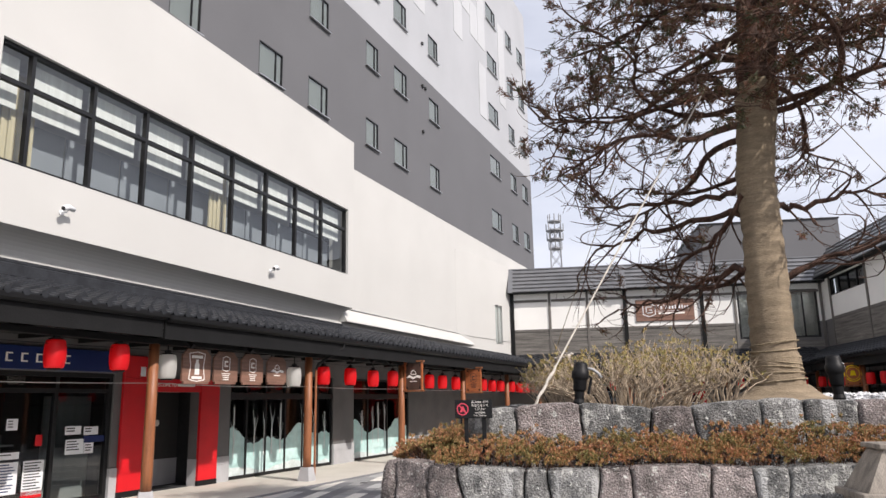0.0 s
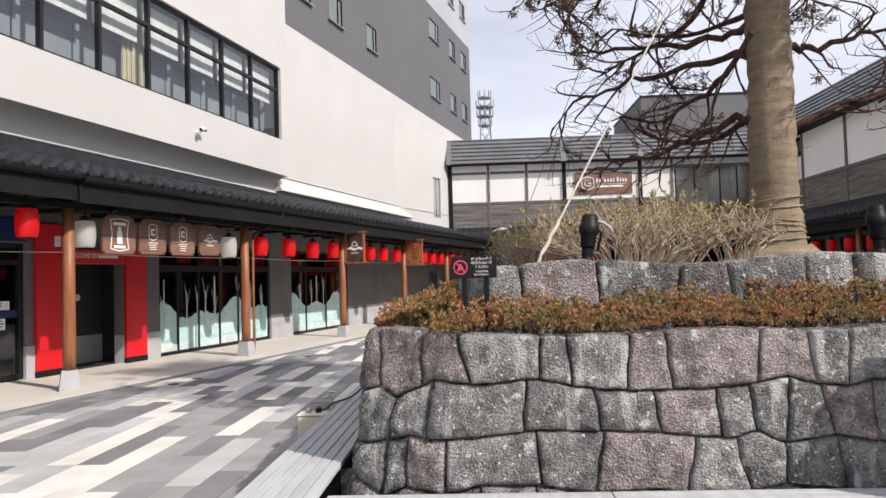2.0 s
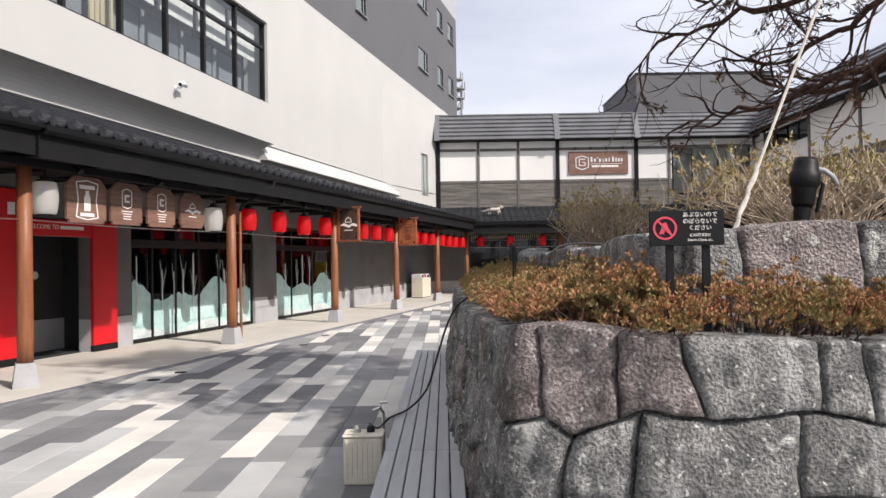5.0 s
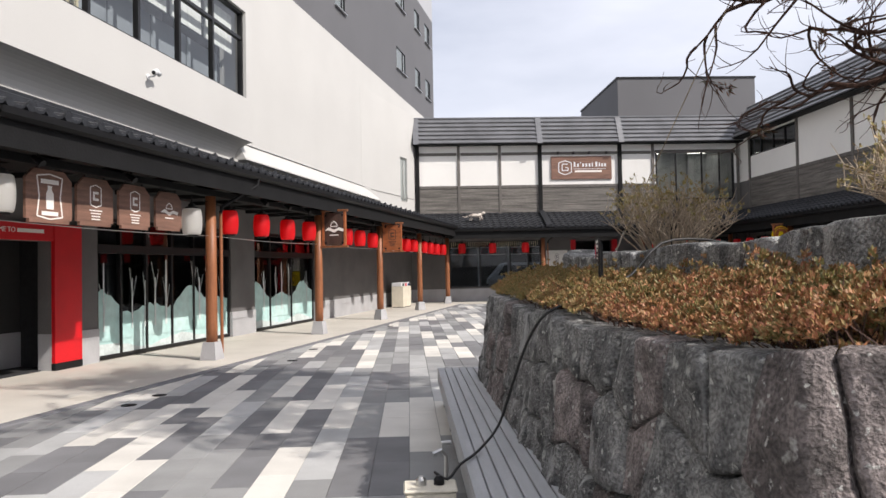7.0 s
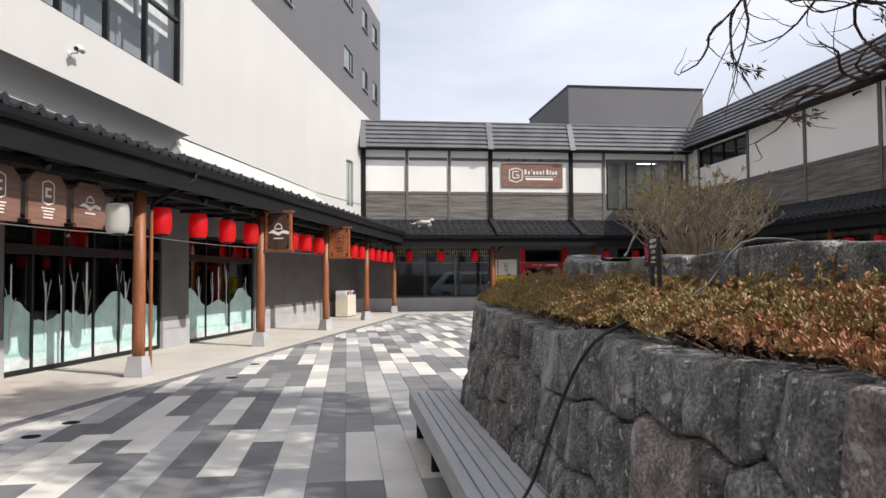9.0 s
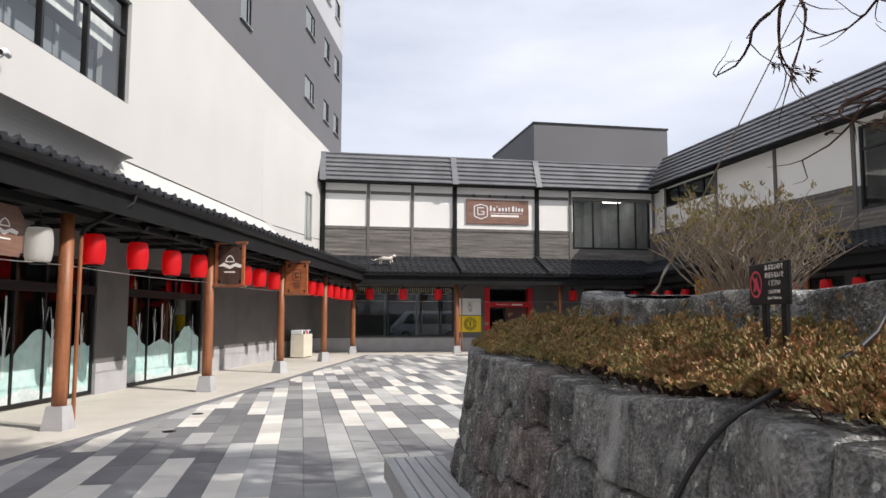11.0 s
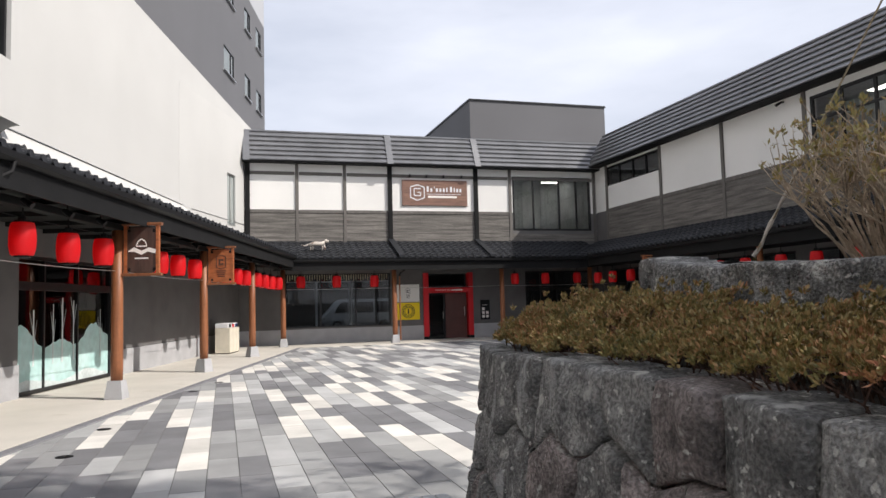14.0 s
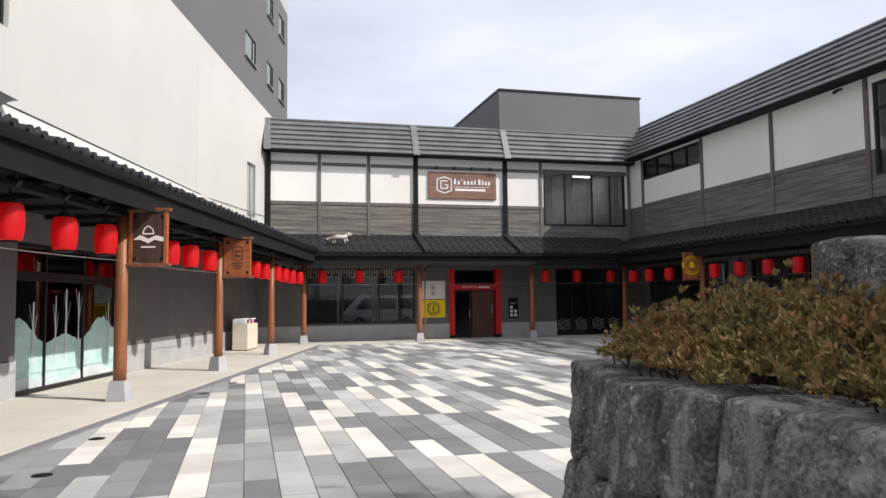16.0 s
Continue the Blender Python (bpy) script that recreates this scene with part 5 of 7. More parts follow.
for s in COLR:
    solid("timber_column", boxes((s - 0.07, s + 0.07, RX - 0.06, RX - 0.001, 4.1, 7.4), bev=0.006), SIDING_R, MR, "grey timber column on the side wing", "column", "facade columns", "structure")
window("window_strip", MR, -38.1, -33.85, 6.48, 7.32, RX + 0.03, [-37.0, -35.9, -34.9], label="low dark strip window under the eave", fw=0.06)
window("window_hall", MR, -26.2, -20.6, 4.7, 7.2, RX + 0.03, [-25.1, -24.0, -22.8, -21.7], rails=[6.5], label="tall dark-framed hall window", fw=0.08, muntin=0.07)
rib_roof("roof_side", MR, -38.9, -4, 13.05, 7.48, 13.9, 8.9, "steep dark ribbed metal roof of the side wing", 7)
solid("roof_flat_side", boxes((-39.2, -4, 13.9, 24, 8.6, 8.75)), METALROOF, MR, "flat dark roof of the side wing", "roof", kind="structure")
tile_roof("roof_penthouse_side", MR, -38.9, -6, 11.95, 3.42, 13.5, 4.12, "dark pantile lean-to roof of the side wing")
gutter(MR, -37.2, -6, 12.02, 3.36)
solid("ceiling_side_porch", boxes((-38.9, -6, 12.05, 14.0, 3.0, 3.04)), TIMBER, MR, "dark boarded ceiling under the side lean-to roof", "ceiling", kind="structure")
GX = 14.0
gh = [(-38.6, -33.2, 0.05, 2.85), (-32.0, -27.6, 0.05, 2.85), (-26.8, -22.6, 0.05, 2.85), (-21.5, -17.5, 0.05, 2.85)]
solid("wall_side_ground", wall_with_holes(-39.6, -4, GX, GX + 0.2, 0, 3.35, gh), CHAR, MR, "charcoal ground-floor wall of the side wing", "wall", kind="structure")
for h in gh:
    n = 5
    w = window("window_side", MR, *h, GX + 0.04, [h[0] + (h[1] - h[0]) * k / n for k in range(1, n)], rails=[2.05], label="dark glazed shopfront of the side wing", fw=0.07, pane=GLASS_D)
bm = bmesh.new()
tube(bm, [(-27.2, RX - 0.28, 7.2), (-27.2, RX - 0.1, 7.3), (-27.2, RX, 7.32)], [0.05, 0.035, 0.03], 10)
solid("eave_floodlight", bm, BLACK, MR, "small black floodlight under the side eave", "floodlight")

LAMPM = bpy.data.materials.new("lit_ceiling_panel")
LAMPM.use_nodes = True
LAMPM.node_tree.nodes["Principled BSDF"].inputs["Emission Color"].default_value = (1.0, 0.95, 0.86, 1)
LAMPM.node_tree.nodes["Principled BSDF"].inputs["Emission Strength"].default_value = 4.0


def ceiling_light(m):
    t = thing("ceiling_light", m, "lit white ceiling light panel in an upper room", "ceiling light", "upper room lights")
    part("housing", boxes((-0.64, 0.64, -0.17, 0.17, -0.05, 0.0)), STEEL, t)
    part("diffuser", boxes((-0.6, 0.6, -0.14, 0.14, -0.065, -0.051)), LAMPM, t, "glowing white diffuser")
    return t


cl = ceiling_light(at(MC, 10.4, 43.2, 7.499))
for x, y in ((12.9, 42.9), (9.4, 42.4)):
    copy_thing(cl, at(MC, x, y, 7.499))
for x in (10.7, 12.4):
    copy_thing(cl, at(MC, x, 41.2, 3.299))
for s in (-25.4, -23.2, -21.4):
    copy_thing(cl, at(MR, s, 15.6, 7.499))

solid("room_wall_restaurant", boxes((13.55, 13.7, 39.9, 46.9, 0, 3.35), (7.9, 13.55, 46.7, 46.9, 0, 3.35)), ROOM, MC, "dim inner walls of the restaurant", "wall", kind="structure")

# ---- stone planter ----
# outline of the lower wall's top edge (z 1.28), walked with the outside on the left hand
LOW_TOP, UP_TOP = 1.28, 1.735
OUT_LOW = [(6.2, 6.40), (-0.70, 6.41), (-1.25, 6.69), (-1.31, 7.4), (-1.39, 8.8), (-1.43, 12.55), (-1.26, 13.25), (-0.7, 13.55), (6.2, 13.55)]
OUT_UP = [(6.2, 6.93), (-0.42, 6.93), (-0.62, 7.2), (-0.67, 12.35), (-0.46, 12.8), (6.2, 12.85)]


def line_at(path, q):
    for (x0, y0), (x1, y1) in zip(path, path[1:]):
        L = math.hypot(x1 - x0, y1 - y0)
        if q <= L or (x1, y1) == path[-1]:
            f = q / L
            return x0 + (x1 - x0) * f, y0 + (y1 - y0) * f, math.atan2(y1 - y0, x1 - x0)
        q -= L


def smooth_normal(path, q):
    xa, ya, _ = line_at(path, max(0.0, q - 0.10))
    xb, yb, _ = line_at(path, q + 0.10)
    t = Vector((xb - xa, yb - ya)).normalized()
    return Vector((t.y, -t.x)) * -1.0          # outward


def stone_wall(root, path, z0, z1, courses, width, batter, seed, mats, side_drop=0.012, relief=0.034, crown=0.012):
    """Rough stones between bent bed joints: the joints run through shared knots, so the stones are uneven polygons."""
    rg = random.Random(seed)
    total = sum(math.hypot(b[0] - a[0], b[1] - a[1]) for a, b in zip(path, path[1:]))
    high = (z1 - z0) / courses
    heads = []
    for c in range(courses):
        q, row = rg.uniform(-0.3, 0.0), []
        while q < total + 0.6:
            row.append((q + rg.uniform(-0.05, 0.05), q + rg.uniform(-0.05, 0.05)))
            q += width * rg.choice((0.62, 0.85, 1.0, 1.2, 1.5)) * (0.74 if courses > 1 and 7.2 < q < 14.5 else 1.0)
        heads.append(row)
    beds = [None]
    for k in range(1, courses):
        knots = []
        for q in sorted([h[1] for h in heads[k - 1]] + [h[0] for h in heads[k]]):
            if not knots or q - knots[-1][0] > 0.09:
                knots.append((q, z0 + high * (k + rg.uniform(-1, 1) * (0.16 if q < 7.2 else 0.25))))
        beds.append(([q for q, _ in knots], [z for _, z in knots]))

    def zline(q, k):
        if k == 0:
            return z0
        if k == courses:
            return z1 - side_drop * min(1.0, max(0.0, (q - 7.2) / 1.2)) * min(1.0, max(0.25, (total - 6.6 - q) / 1.0)) + 0.05 * noise.noise(Vector((q * 1.3, 1.7, seed))) + (0.045 * math.exp(-((q - 7.45) / 0.35) ** 2) if courses > 1 else 0.0)
        return float(np.interp(q, *beds[k]))

    nu, nv = 17, 13
    us = [0, 0.02, 0.06, 0.12, 0.2, 0.28, 0.36, 0.43, 0.5, 0.57, 0.64, 0.72, 0.8, 0.88, 0.94, 0.98, 1]
    vs_ = [0, 0.03, 0.08, 0.16, 0.26, 0.38, 0.5, 0.62, 0.74, 0.84, 0.92, 0.97, 1]
    g = 0.0026
    for c in range(courses):
        for (qa0, qa1), (qb0, qb1) in zip(heads[c], heads[c][1:]):
            if qa0 > total - 0.1:
                break
            q, wd, slant, sl2 = (qa0 + qa1) / 2, (qb0 + qb1 - qa0 - qa1) / 2, qa1 - qa0, qb1 - qb0
            bm = bmesh.new()
            grid = []
            ph = rg.uniform(0, 100)
            tilt = rg.uniform(-0.022, 0.022), rg.uniform(-0.022, 0.022)
            deep = rg.uniform(-0.010, 0.012)
            for j in range(nv):
                v = vs_[j]
                row = []
                for i in range(nu):
                    u = us[i]
                    ql = q + slant * (v - 0.5)
                    qr = q + wd + sl2 * (v - 0.5)
                    qq = min(max(ql + g + (qr - ql - 2 * g) * u, 0.0), total - 0.001)
                    za, zb = zline(qq, c) + g, zline(qq, c + 1) - g
                    eu = min(u, 1 - u) * wd
                    if c == courses - 1:
                        zb -= crown * max(0.0, 1 - eu / 0.08) ** 2
                    z = za + (zb - za) * v
                    ev = min(v, 1 - v) * (zb - za)
                    if c == courses - 1 and v > 0.5:
                        ev = (1 - v) * (zb - za) + 0.02
                    e = min(eu, ev)
                    pillow = 1 - (1 - min(1.0, e / 0.035)) ** 2.2
                    n1 = noise.noise(Vector((qq * 4 + ph, z * 4, ph)))
                    n2 = noise.noise(Vector((qq * 22 + ph, z * 22, ph)))
                    n3 = noise.noise(Vector((qq * 9 + ph, z * 9, ph + 9)))
                    o = 0.020 * pillow - 0.014 - 0.034 * (1 - min(1.0, e / 0.007)) + (relief * n1 + 0.026 * abs(n3)) * min(1.0, 0.35 + e / 0.07) + 0.009 * n2 + tilt[0] * (u - 0.5) + tilt[1] * (v - 0.5) + deep
                    # joints waver together with the stones on both sides of them
                    qw = min(max(qq + 0.016 * noise.noise(Vector((qq * 7, z * 7, seed + 3.3))), 0.0), total - 0.001)
                    zw = z if v == 1 and c == courses - 1 else z + 0.016 * min(1.0, z - z0 + 0.01) * noise.noise(Vector((qq * 7, z * 7, seed + 8.8)))
                    x, y, _ = line_at(path, qw)
                    nn = smooth_normal(path, qw)
                    o += batter * (z1 - z)
                    row.append(bm.verts.new((x + nn.x * o, y + nn.y * o, zw)))
                grid.append(row)
            for j in range(nv - 1):
                for i in range(nu - 1):
                    bm.faces.new((grid[j][i], grid[j][i + 1], grid[j + 1][i + 1], grid[j + 1][i]))
            # top and sides go back into the wall
            rim = grid[-1]
            back = [v.co.copy() for v in rim]
            bv = []
            for i in range(nu):
                u = us[i]
                qq = min(max(q + slant * 0.5 + (wd + sl2 * 0.5 - slant * 0.5) * u, 0), total - 0.001)
                nn = smooth_normal(path, qq)
                bv.append([bm.verts.new((back[i].x - nn.x * dd, back[i].y - nn.y * dd, back[i].z + hz)) for dd, hz in ((0.015, 0.006), (0.12, 0.010), (0.30, 0.0))])
            for i in range(nu - 1):
                chain0, chain1 = [rim[i], *bv[i]], [rim[i + 1], *bv[i + 1]]
                for k in range(3):
                    bm.faces.new((chain0[k], chain1[k], chain1[k + 1], chain0[k + 1]))
            # side faces back into the joint
            rims = [[grid[j][0] for j in range(nv)], [grid[j][-1] for j in range(nv)][::-1], grid[0][::-1]]
            for rim_v in rims:
                far = []
                for v in rim_v:
                    nn = smooth_normal(path, min(max(q + wd / 2, 0), total - 0.001))
                    far.append(bm.verts.new((v.co.x - nn.x * 0.12, v.co.y - nn.y * 0.12, v.co.z)))
                for i in range(len(rim_v) - 1):
                    bm.faces.new((rim_v[i], rim_v[i + 1], far[i + 1], far[i]))
            me = to_mesh("stone", bm, mats[0] if rg.random() < 0.75 else mats[1], True)
            ob = new("stone", me)
            ob.parent = root


def core(root, path, inset, z0, z1, material, name):
    bm = bmesh.new()
    pts = []
    total = sum(math.hypot(b[0] - a[0], b[1] - a[1]) for a, b in zip(path, path[1:]))
    n = 60
    for k in range(n + 1):
        q = min(total * k / n, total - 0.001)
        x, y, _ = line_at(path, q)
        nn = smooth_normal(path, q)
        pts.append((x - nn.x * inset, y - nn.y * inset))
    a = [bm.verts.new((*p, z0)) for p in pts]
    b = [bm.verts.new((*p, z1)) for p in pts]
    bm.faces.new(b)
    bm.faces.new(a[::-1])
    for i in range(len(a)):
        j = (i + 1) % len(a)
        bm.faces.new((a[i], a[j], b[j], b[i]))
    return part(name, bm, material, root)


wall_low = thing("wall_planter_lower", I4, "battered dry wall of grey lichen-flecked stones round a planter", "stone wall", kind="structure")
core(wall_low, OUT_LOW, 0.07, -0.03, 1.16, JOINT, "core")
stone_wall(wall_low, OUT_LOW, 0.0, LOW_TOP, 4, 0.37, 0.15, 3, (STONE, STONE_P))
wall_up = thing("wall_planter_upper", I4, "low upper tier of rough grey stones with pale tops", "stone wall", kind="structure")
core(wall_up, OUT_UP, 0.06, 1.1, 1.62, SOIL, "core")
stone_wall(wall_up, OUT_UP, 1.18, UP_TOP, 1, 0.46, 0.05, 9, (STONE, STONE_P), 0.075, 0.024, 0.022)
bm = bmesh.new()
bmesh.ops.create_grid(bm, x_segments=50, y_segments=50, size=1)
for v in bm.verts:
    v.co.x, v.co.y = 2.95 + v.co.x * 3.3, 9.9 + v.co.y * 2.75
    v.co.z = 1.68 - 0.07 * min(1.0, max(0.0, (0.9 - v.co.x) / 0.7)) + 0.04 * noise.noise(v.co * 1.5) + 0.015 * noise.noise(v.co * 7)
solid("soil_bed", bm, SOIL, I4, "bare brown soil bed in the upper planter", "soil", kind="structure", smooth=True)

# ---- bench ----
b = thing("bench", pose(-1.96, 5.6, 0), "long low grey composite slat bench along the stone wall", "bench")
for k in range(6):
    x = 0.005 + 0.082 * k
    for y0, y1 in ((0.0, 2.6), (2.606, 5.2), (5.206, 7.8)):
        part("slat", boxes((x, x + 0.074, y0, y1, 0.385, 0.42), bev=0.004), DECK, b)
part("apron", boxes((0.004, 0.03, 0, 7.8, 0.26, 0.384)), DECK, b)
part("apron", boxes((0.03, 0.5, 7.77, 7.796, 0.26, 0.384)), DECK, b)
for k in range(7):
    y = 0.15 + 1.24 * k
    part("leg", boxes((0.06, 0.42, y, y + 0.06, 0.0, 0.384)), BLACK, b)

b = thing("bench", pose(-1.45, 5.68, 0), "low grey composite slat bench along the front stones", "bench")
for k in range(6):
    y = 0.005 + 0.082 * k
    for x0, x1 in ((0.0, 1.7), (1.706, 3.4)):
        part("slat", boxes((x0, x1, y, y + 0.074, 0.325, 0.36), bev=0.004), DECK, b)
part("apron", boxes((0.0, 3.4, 0.004, 0.03, 0.20, 0.324)), DECK, b)
for k in range(4):
    x = 0.15 + 1.0 * k
    part("leg", boxes((x, x + 0.06, 0.06, 0.42, 0.0, 0.324)), BLACK, b)


# ---- planting ----
def leaf_cloud(name, spots, material, label, per, length, width, seed, parent=None, up=0.35, spread=1.0):
    """Tufts of small folded leaves at the given spots (x, y, z, nx, ny, nz)."""
    rg = np.random.default_rng(seed)
    n = len(spots)
    P = np.repeat(np.array([s[:3] for s in spots]), per, 0)
    D = np.repeat(np.array([s[3:] for s in spots]), per, 0)
    v = rg.normal(size=(n * per, 3)) * 0.62 * spread + D
    v[:, 2] += up
    v /= np.linalg.norm(v, axis=1)[:, None]
    side = np.cross(v, rg.normal(size=v.shape))
    side /= np.linalg.norm(side, axis=1)[:, None]
    L = length * rg.uniform(0.6, 1.25, (n * per, 1))
    W = width * rg.uniform(0.7, 1.2, (n * per, 1))
    base = P + rg.normal(size=P.shape) * length * 0.25
    a, c = base, base + v * L
    nrm = np.cross(v, side)
    b = base + v * L * 0.5 + side * W - nrm * W * 0.3
    d = base + v * L * 0.5 - side * W - nrm * W * 0.3
    V = np.stack([a, b, c, d], 1).reshape(-1, 3)
    F = np.arange(len(V)).reshape(-1, 4)
    F = np.concatenate([F[:, [0, 1, 2]], F[:, [0, 2, 3]]])
    me = bpy.data.meshes.new(name)
    me.from_pydata(V.tolist(), [], F.tolist())
    me.materials.append(material)
    ob = new(name, me)
    if parent:
        ob.parent = parent
        return ob
    return tagged(ob, label, "hedge", kind="stuff")


def hedge(name, n, place, label, seed, leaves=HEDGE):
    """place(q, w) gives the ground point of a hedge strip; q along, w across (0 outside .. 1 inside)."""
    rg = random.Random(seed)
    spots, twigs = [], bmesh.new()
    for k in range(n):
        q, w = rg.random(), rg.random()
        x, y, ox, oy = place(q, w)
        lump = 0.5 + 0.5 * noise.noise(Vector((x * 1.7, y * 1.7, seed)))
        top = 1.30 + (0.25) * w ** 0.7 + 0.17 * (lump - 0.42) + 0.06 * noise.noise(Vector((x * 6, y * 6, 3)))
        f = rg.random() ** 0.45
        if w < 0.35 and f < 0.4 and rg.random() < 0.3:
            continue
        if noise.noise(Vector((x * 8.5, y * 8.5, 6 * f + seed))) < -0.13:
            continue
        z = (1.30 - 0.06 * w) + (top - 1.27) * f + (rg.uniform(0, 0.09) if rg.random() < 0.07 else 0)
        bulge = 0.12 * math.sin(math.pi * min(1.0, f)) if w < 0.3 else 0.0
        nx, ny = -ox * (0.5 - w) * 1.2, -oy * (0.5 - w) * 1.2
        spots.append((x - ox * bulge, y - oy * bulge, z, nx, ny, 0.35 + 0.5 * f))
        if k % 9 == 0:
            tube(twigs, [(x, y, 1.18), (x + rg.uniform(-0.06, 0.06), y + rg.uniform(-0.06, 0.06), (1.18 + z) / 2), (x - ox * bulge, y - oy * bulge, z)], [0.006, 0.004, 0.002], 3)
    h = leaf_cloud(name, spots, leaves, label, 19, 0.023, 0.0052, seed)
    tagged(part("twig_mass", twigs, BARK, h, "thin brown hedge twigs"), kind="stuff")
    return h


# the strip between the two tiers: ox, oy point into the planter
hedge("azalea_hedge", 8000, lambda q, w: (-0.82 + 7.0 * q, 6.50 + 0.40 * w, 0, 1), "clipped azalea hedge with olive and rust-brown winter leaves", 5)
hedge("azalea_hedge", 6900, lambda q, w: (-1.23 + 0.60 * w + 0.12 * (1 - w) * max(0.0, 1 - 2 * q), 6.75 + 3.9 * q ** 1.3, 1, 0), "clipped azalea hedge with rust-brown and orange winter leaves", 6)
hedge("azalea_hedge", 8800, lambda q, w: (-1.26 + 0.62 * w + (0.1 if q < 0.1 else 0), 13.05 - 4.3 * q ** 1.25, 1, 0), "clipped azalea hedge with mostly olive-green winter leaves", 6, HEDGE_O)
hedge("azalea_hedge", 700, lambda q, w: (-1.1 + 1.6 * q, 13.28 - 0.4 * w, 0, -1), "clipped azalea hedge behind the upper stones", 7)
bm = bmesh.new()
pts = [(6, 6.5), (-0.78, 6.5), (-1.09, 6.86), (-1.22, 8.5), (-1.33, 12.4), (-1.1, 13.2), (6, 13.3)]
bm.faces.new([bm.verts.new((*p, 1.215)) for p in pts])
solid("soil_bed", bm, SOIL, I4, "dark soil of the hedge strip", "soil", kind="structure")


def shrub(cx, cy, rx, ry, z0, z1, stems, seed, label, buds=0.6):
    rg = random.Random(seed)
    t = thing("shrub", pose(cx, cy, z0), label, "shrub", "bare shrubs")
    bm = bmesh.new()
    tips = []
    for k in range(stems):
        a = rg.uniform(0, 2 * math.pi)
        r = math.sqrt(rg.random())
        bxx, byy = 0.35 * rx * r * math.cos(a), 0.35 * ry * r * math.sin(a)
        ex, ey = rx * r * math.cos(a) + rg.uniform(-0.08, 0.08), ry * r * math.sin(a) + rg.uniform(-0.08, 0.08)
        h = (z1 - z0) * math.sqrt(max(0.1, 1 - 0.7 * r * r)) * rg.uniform(0.72, 1.08)
        p0, p3 = Vector((bxx, byy, -0.03)), Vector((ex, ey, h))
        p1 = p0.lerp(p3, 0.35) + Vector((rg.uniform(-0.07, 0.07), rg.uniform(-0.07, 0.07), 0.06))
        p2 = p0.lerp(p3, 0.7) + Vector((rg.uniform(-0.06, 0.06), rg.uniform(-0.06, 0.06), 0.04))
        tube(bm, [p0, p1, p2, p3], [0.008, 0.006, 0.0045, 0.0022], 4)
        tips.append((*p3, 0, 0, 0.6))
        for j in range(4):
            f = rg.uniform(0.45, 0.98)
            s = (p1.lerp(p2, (f - 0.35) / 0.35) if f < 0.7 else p2.lerp(p3, (f - 0.7) / 0.3))
            e = s + Vector((rg.uniform(-0.16, 0.16), rg.uniform(-0.16, 0.16), rg.uniform(0.06, 0.24)))
            tube(bm, [s, s.lerp(e, 0.5) + Vector((rg.uniform(-0.02, 0.02), rg.uniform(-0.02, 0.02), 0)), e], [0.0038, 0.003, 0.0015], 3)
            tips.append((*e, 0, 0, 0.6))
    tagged(part("stem_mass", bm, TWIG, t), kind="stuff")
    rg.shuffle(tips)
    tagged(leaf_cloud("bud_mass", tips[:int(len(tips) * buds)], BUD, "", 8, 0.034, 0.007, seed, t), kind="stuff")
    return t


shrub(0.24, 11.75, 0.66, 0.6, 1.64, 2.30, 120, 1, "bare twiggy shrub with olive buds on the planter")
shrub(1.52, 9.75, 0.8, 0.7, 1.68, 2.45, 75, 2, "bare twiggy shrub with olive buds on the planter")
shrub(0.85, 8.25, 1.05, 0.42, 1.68, 2.20, 140, 3, "low bare twiggy shrub behind the upper stones")
shrub(1.75, 8.3, 0.5, 0.4, 1.70, 2.18, 34, 4, "open bare shrub with pale grey stems", 0.3)
shrub(4.3, 8.2, 0.7, 0.5, 1.70, 2.10, 60, 5, "low bare twiggy shrub beside the big tree")

# ---- the big tree ----
TX, TY = 2.76, 9.88
tree = thing("tree", pose(TX, TY, 1.7), "tall old conifer with burlap-wrapped trunk and bare twisted limbs", "tree")
bm = bmesh.new()
n, rings = 28, []


def lean(z):
    return 0.12 * max(0.0, z - 2.8)


for k in range(46):
    z = 4.0 * k / 45
    r = 0.232 + 0.15 * math.exp(-z / 0.16) + 0.055 * math.exp(-z / 0.8) + 0.03 * max(0.0, z - 3.2)
    crease = 0.010 * math.sin(k * 2.4) + (0.012 * math.sin(z * 60) if z < 0.75 else 0)
    ring = []
    for j in range(n):
        a = 2 * math.pi * j / n
        q = r + crease + 0.02 * noise.noise(Vector((math.cos(a) * 2, math.sin(a) * 2, z * 1.7))) + 0.012 * noise.noise(Vector((math.cos(a) * 5, math.sin(a) * 5, z * 6)))
        ring.append(bm.verts.new((q * math.cos(a) + lean(z), q * math.sin(a), z)))
    rings.append(ring)
for a, b in zip(rings, rings[1:]):
    for j in range(n):
        bm.faces.new((a[j], a[(j + 1) % n], b[(j + 1) % n], b[j]))
bm.faces.new(rings[-1])
part("trunk_wrap", bm, WRAP, tree, "tan burlap wrapped round the trunk", True)
bm = bmesh.new()
tube(bm, [(lean(3.9) - 0.05, 0, 3.9), (lean(4.6) - 0.08, 0, 4.6), (lean(5.5) - 0.16, 0.02, 5.5), (lean(6.4) - 0.2, 0, 6.4), (lean(7.3) - 0.22, 0, 7.3), (lean(9.1) - 0.3, 0, 9.1)], [0.20, 0.18, 0.15, 0.13, 0.09, 0.04], 14)
tube(bm, [(lean(3.9) + 0.07, 0.03, 3.92), (lean(4.7) + 0.13, 0.05, 4.7), (lean(5.8) + 0.2, 0.06, 5.8), (lean(7.0) + 0.24, 0.05, 7.0), (lean(8.4) + 0.3, 0.05, 8.4)], [0.15, 0.13, 0.105, 0.08, 0.03], 12)
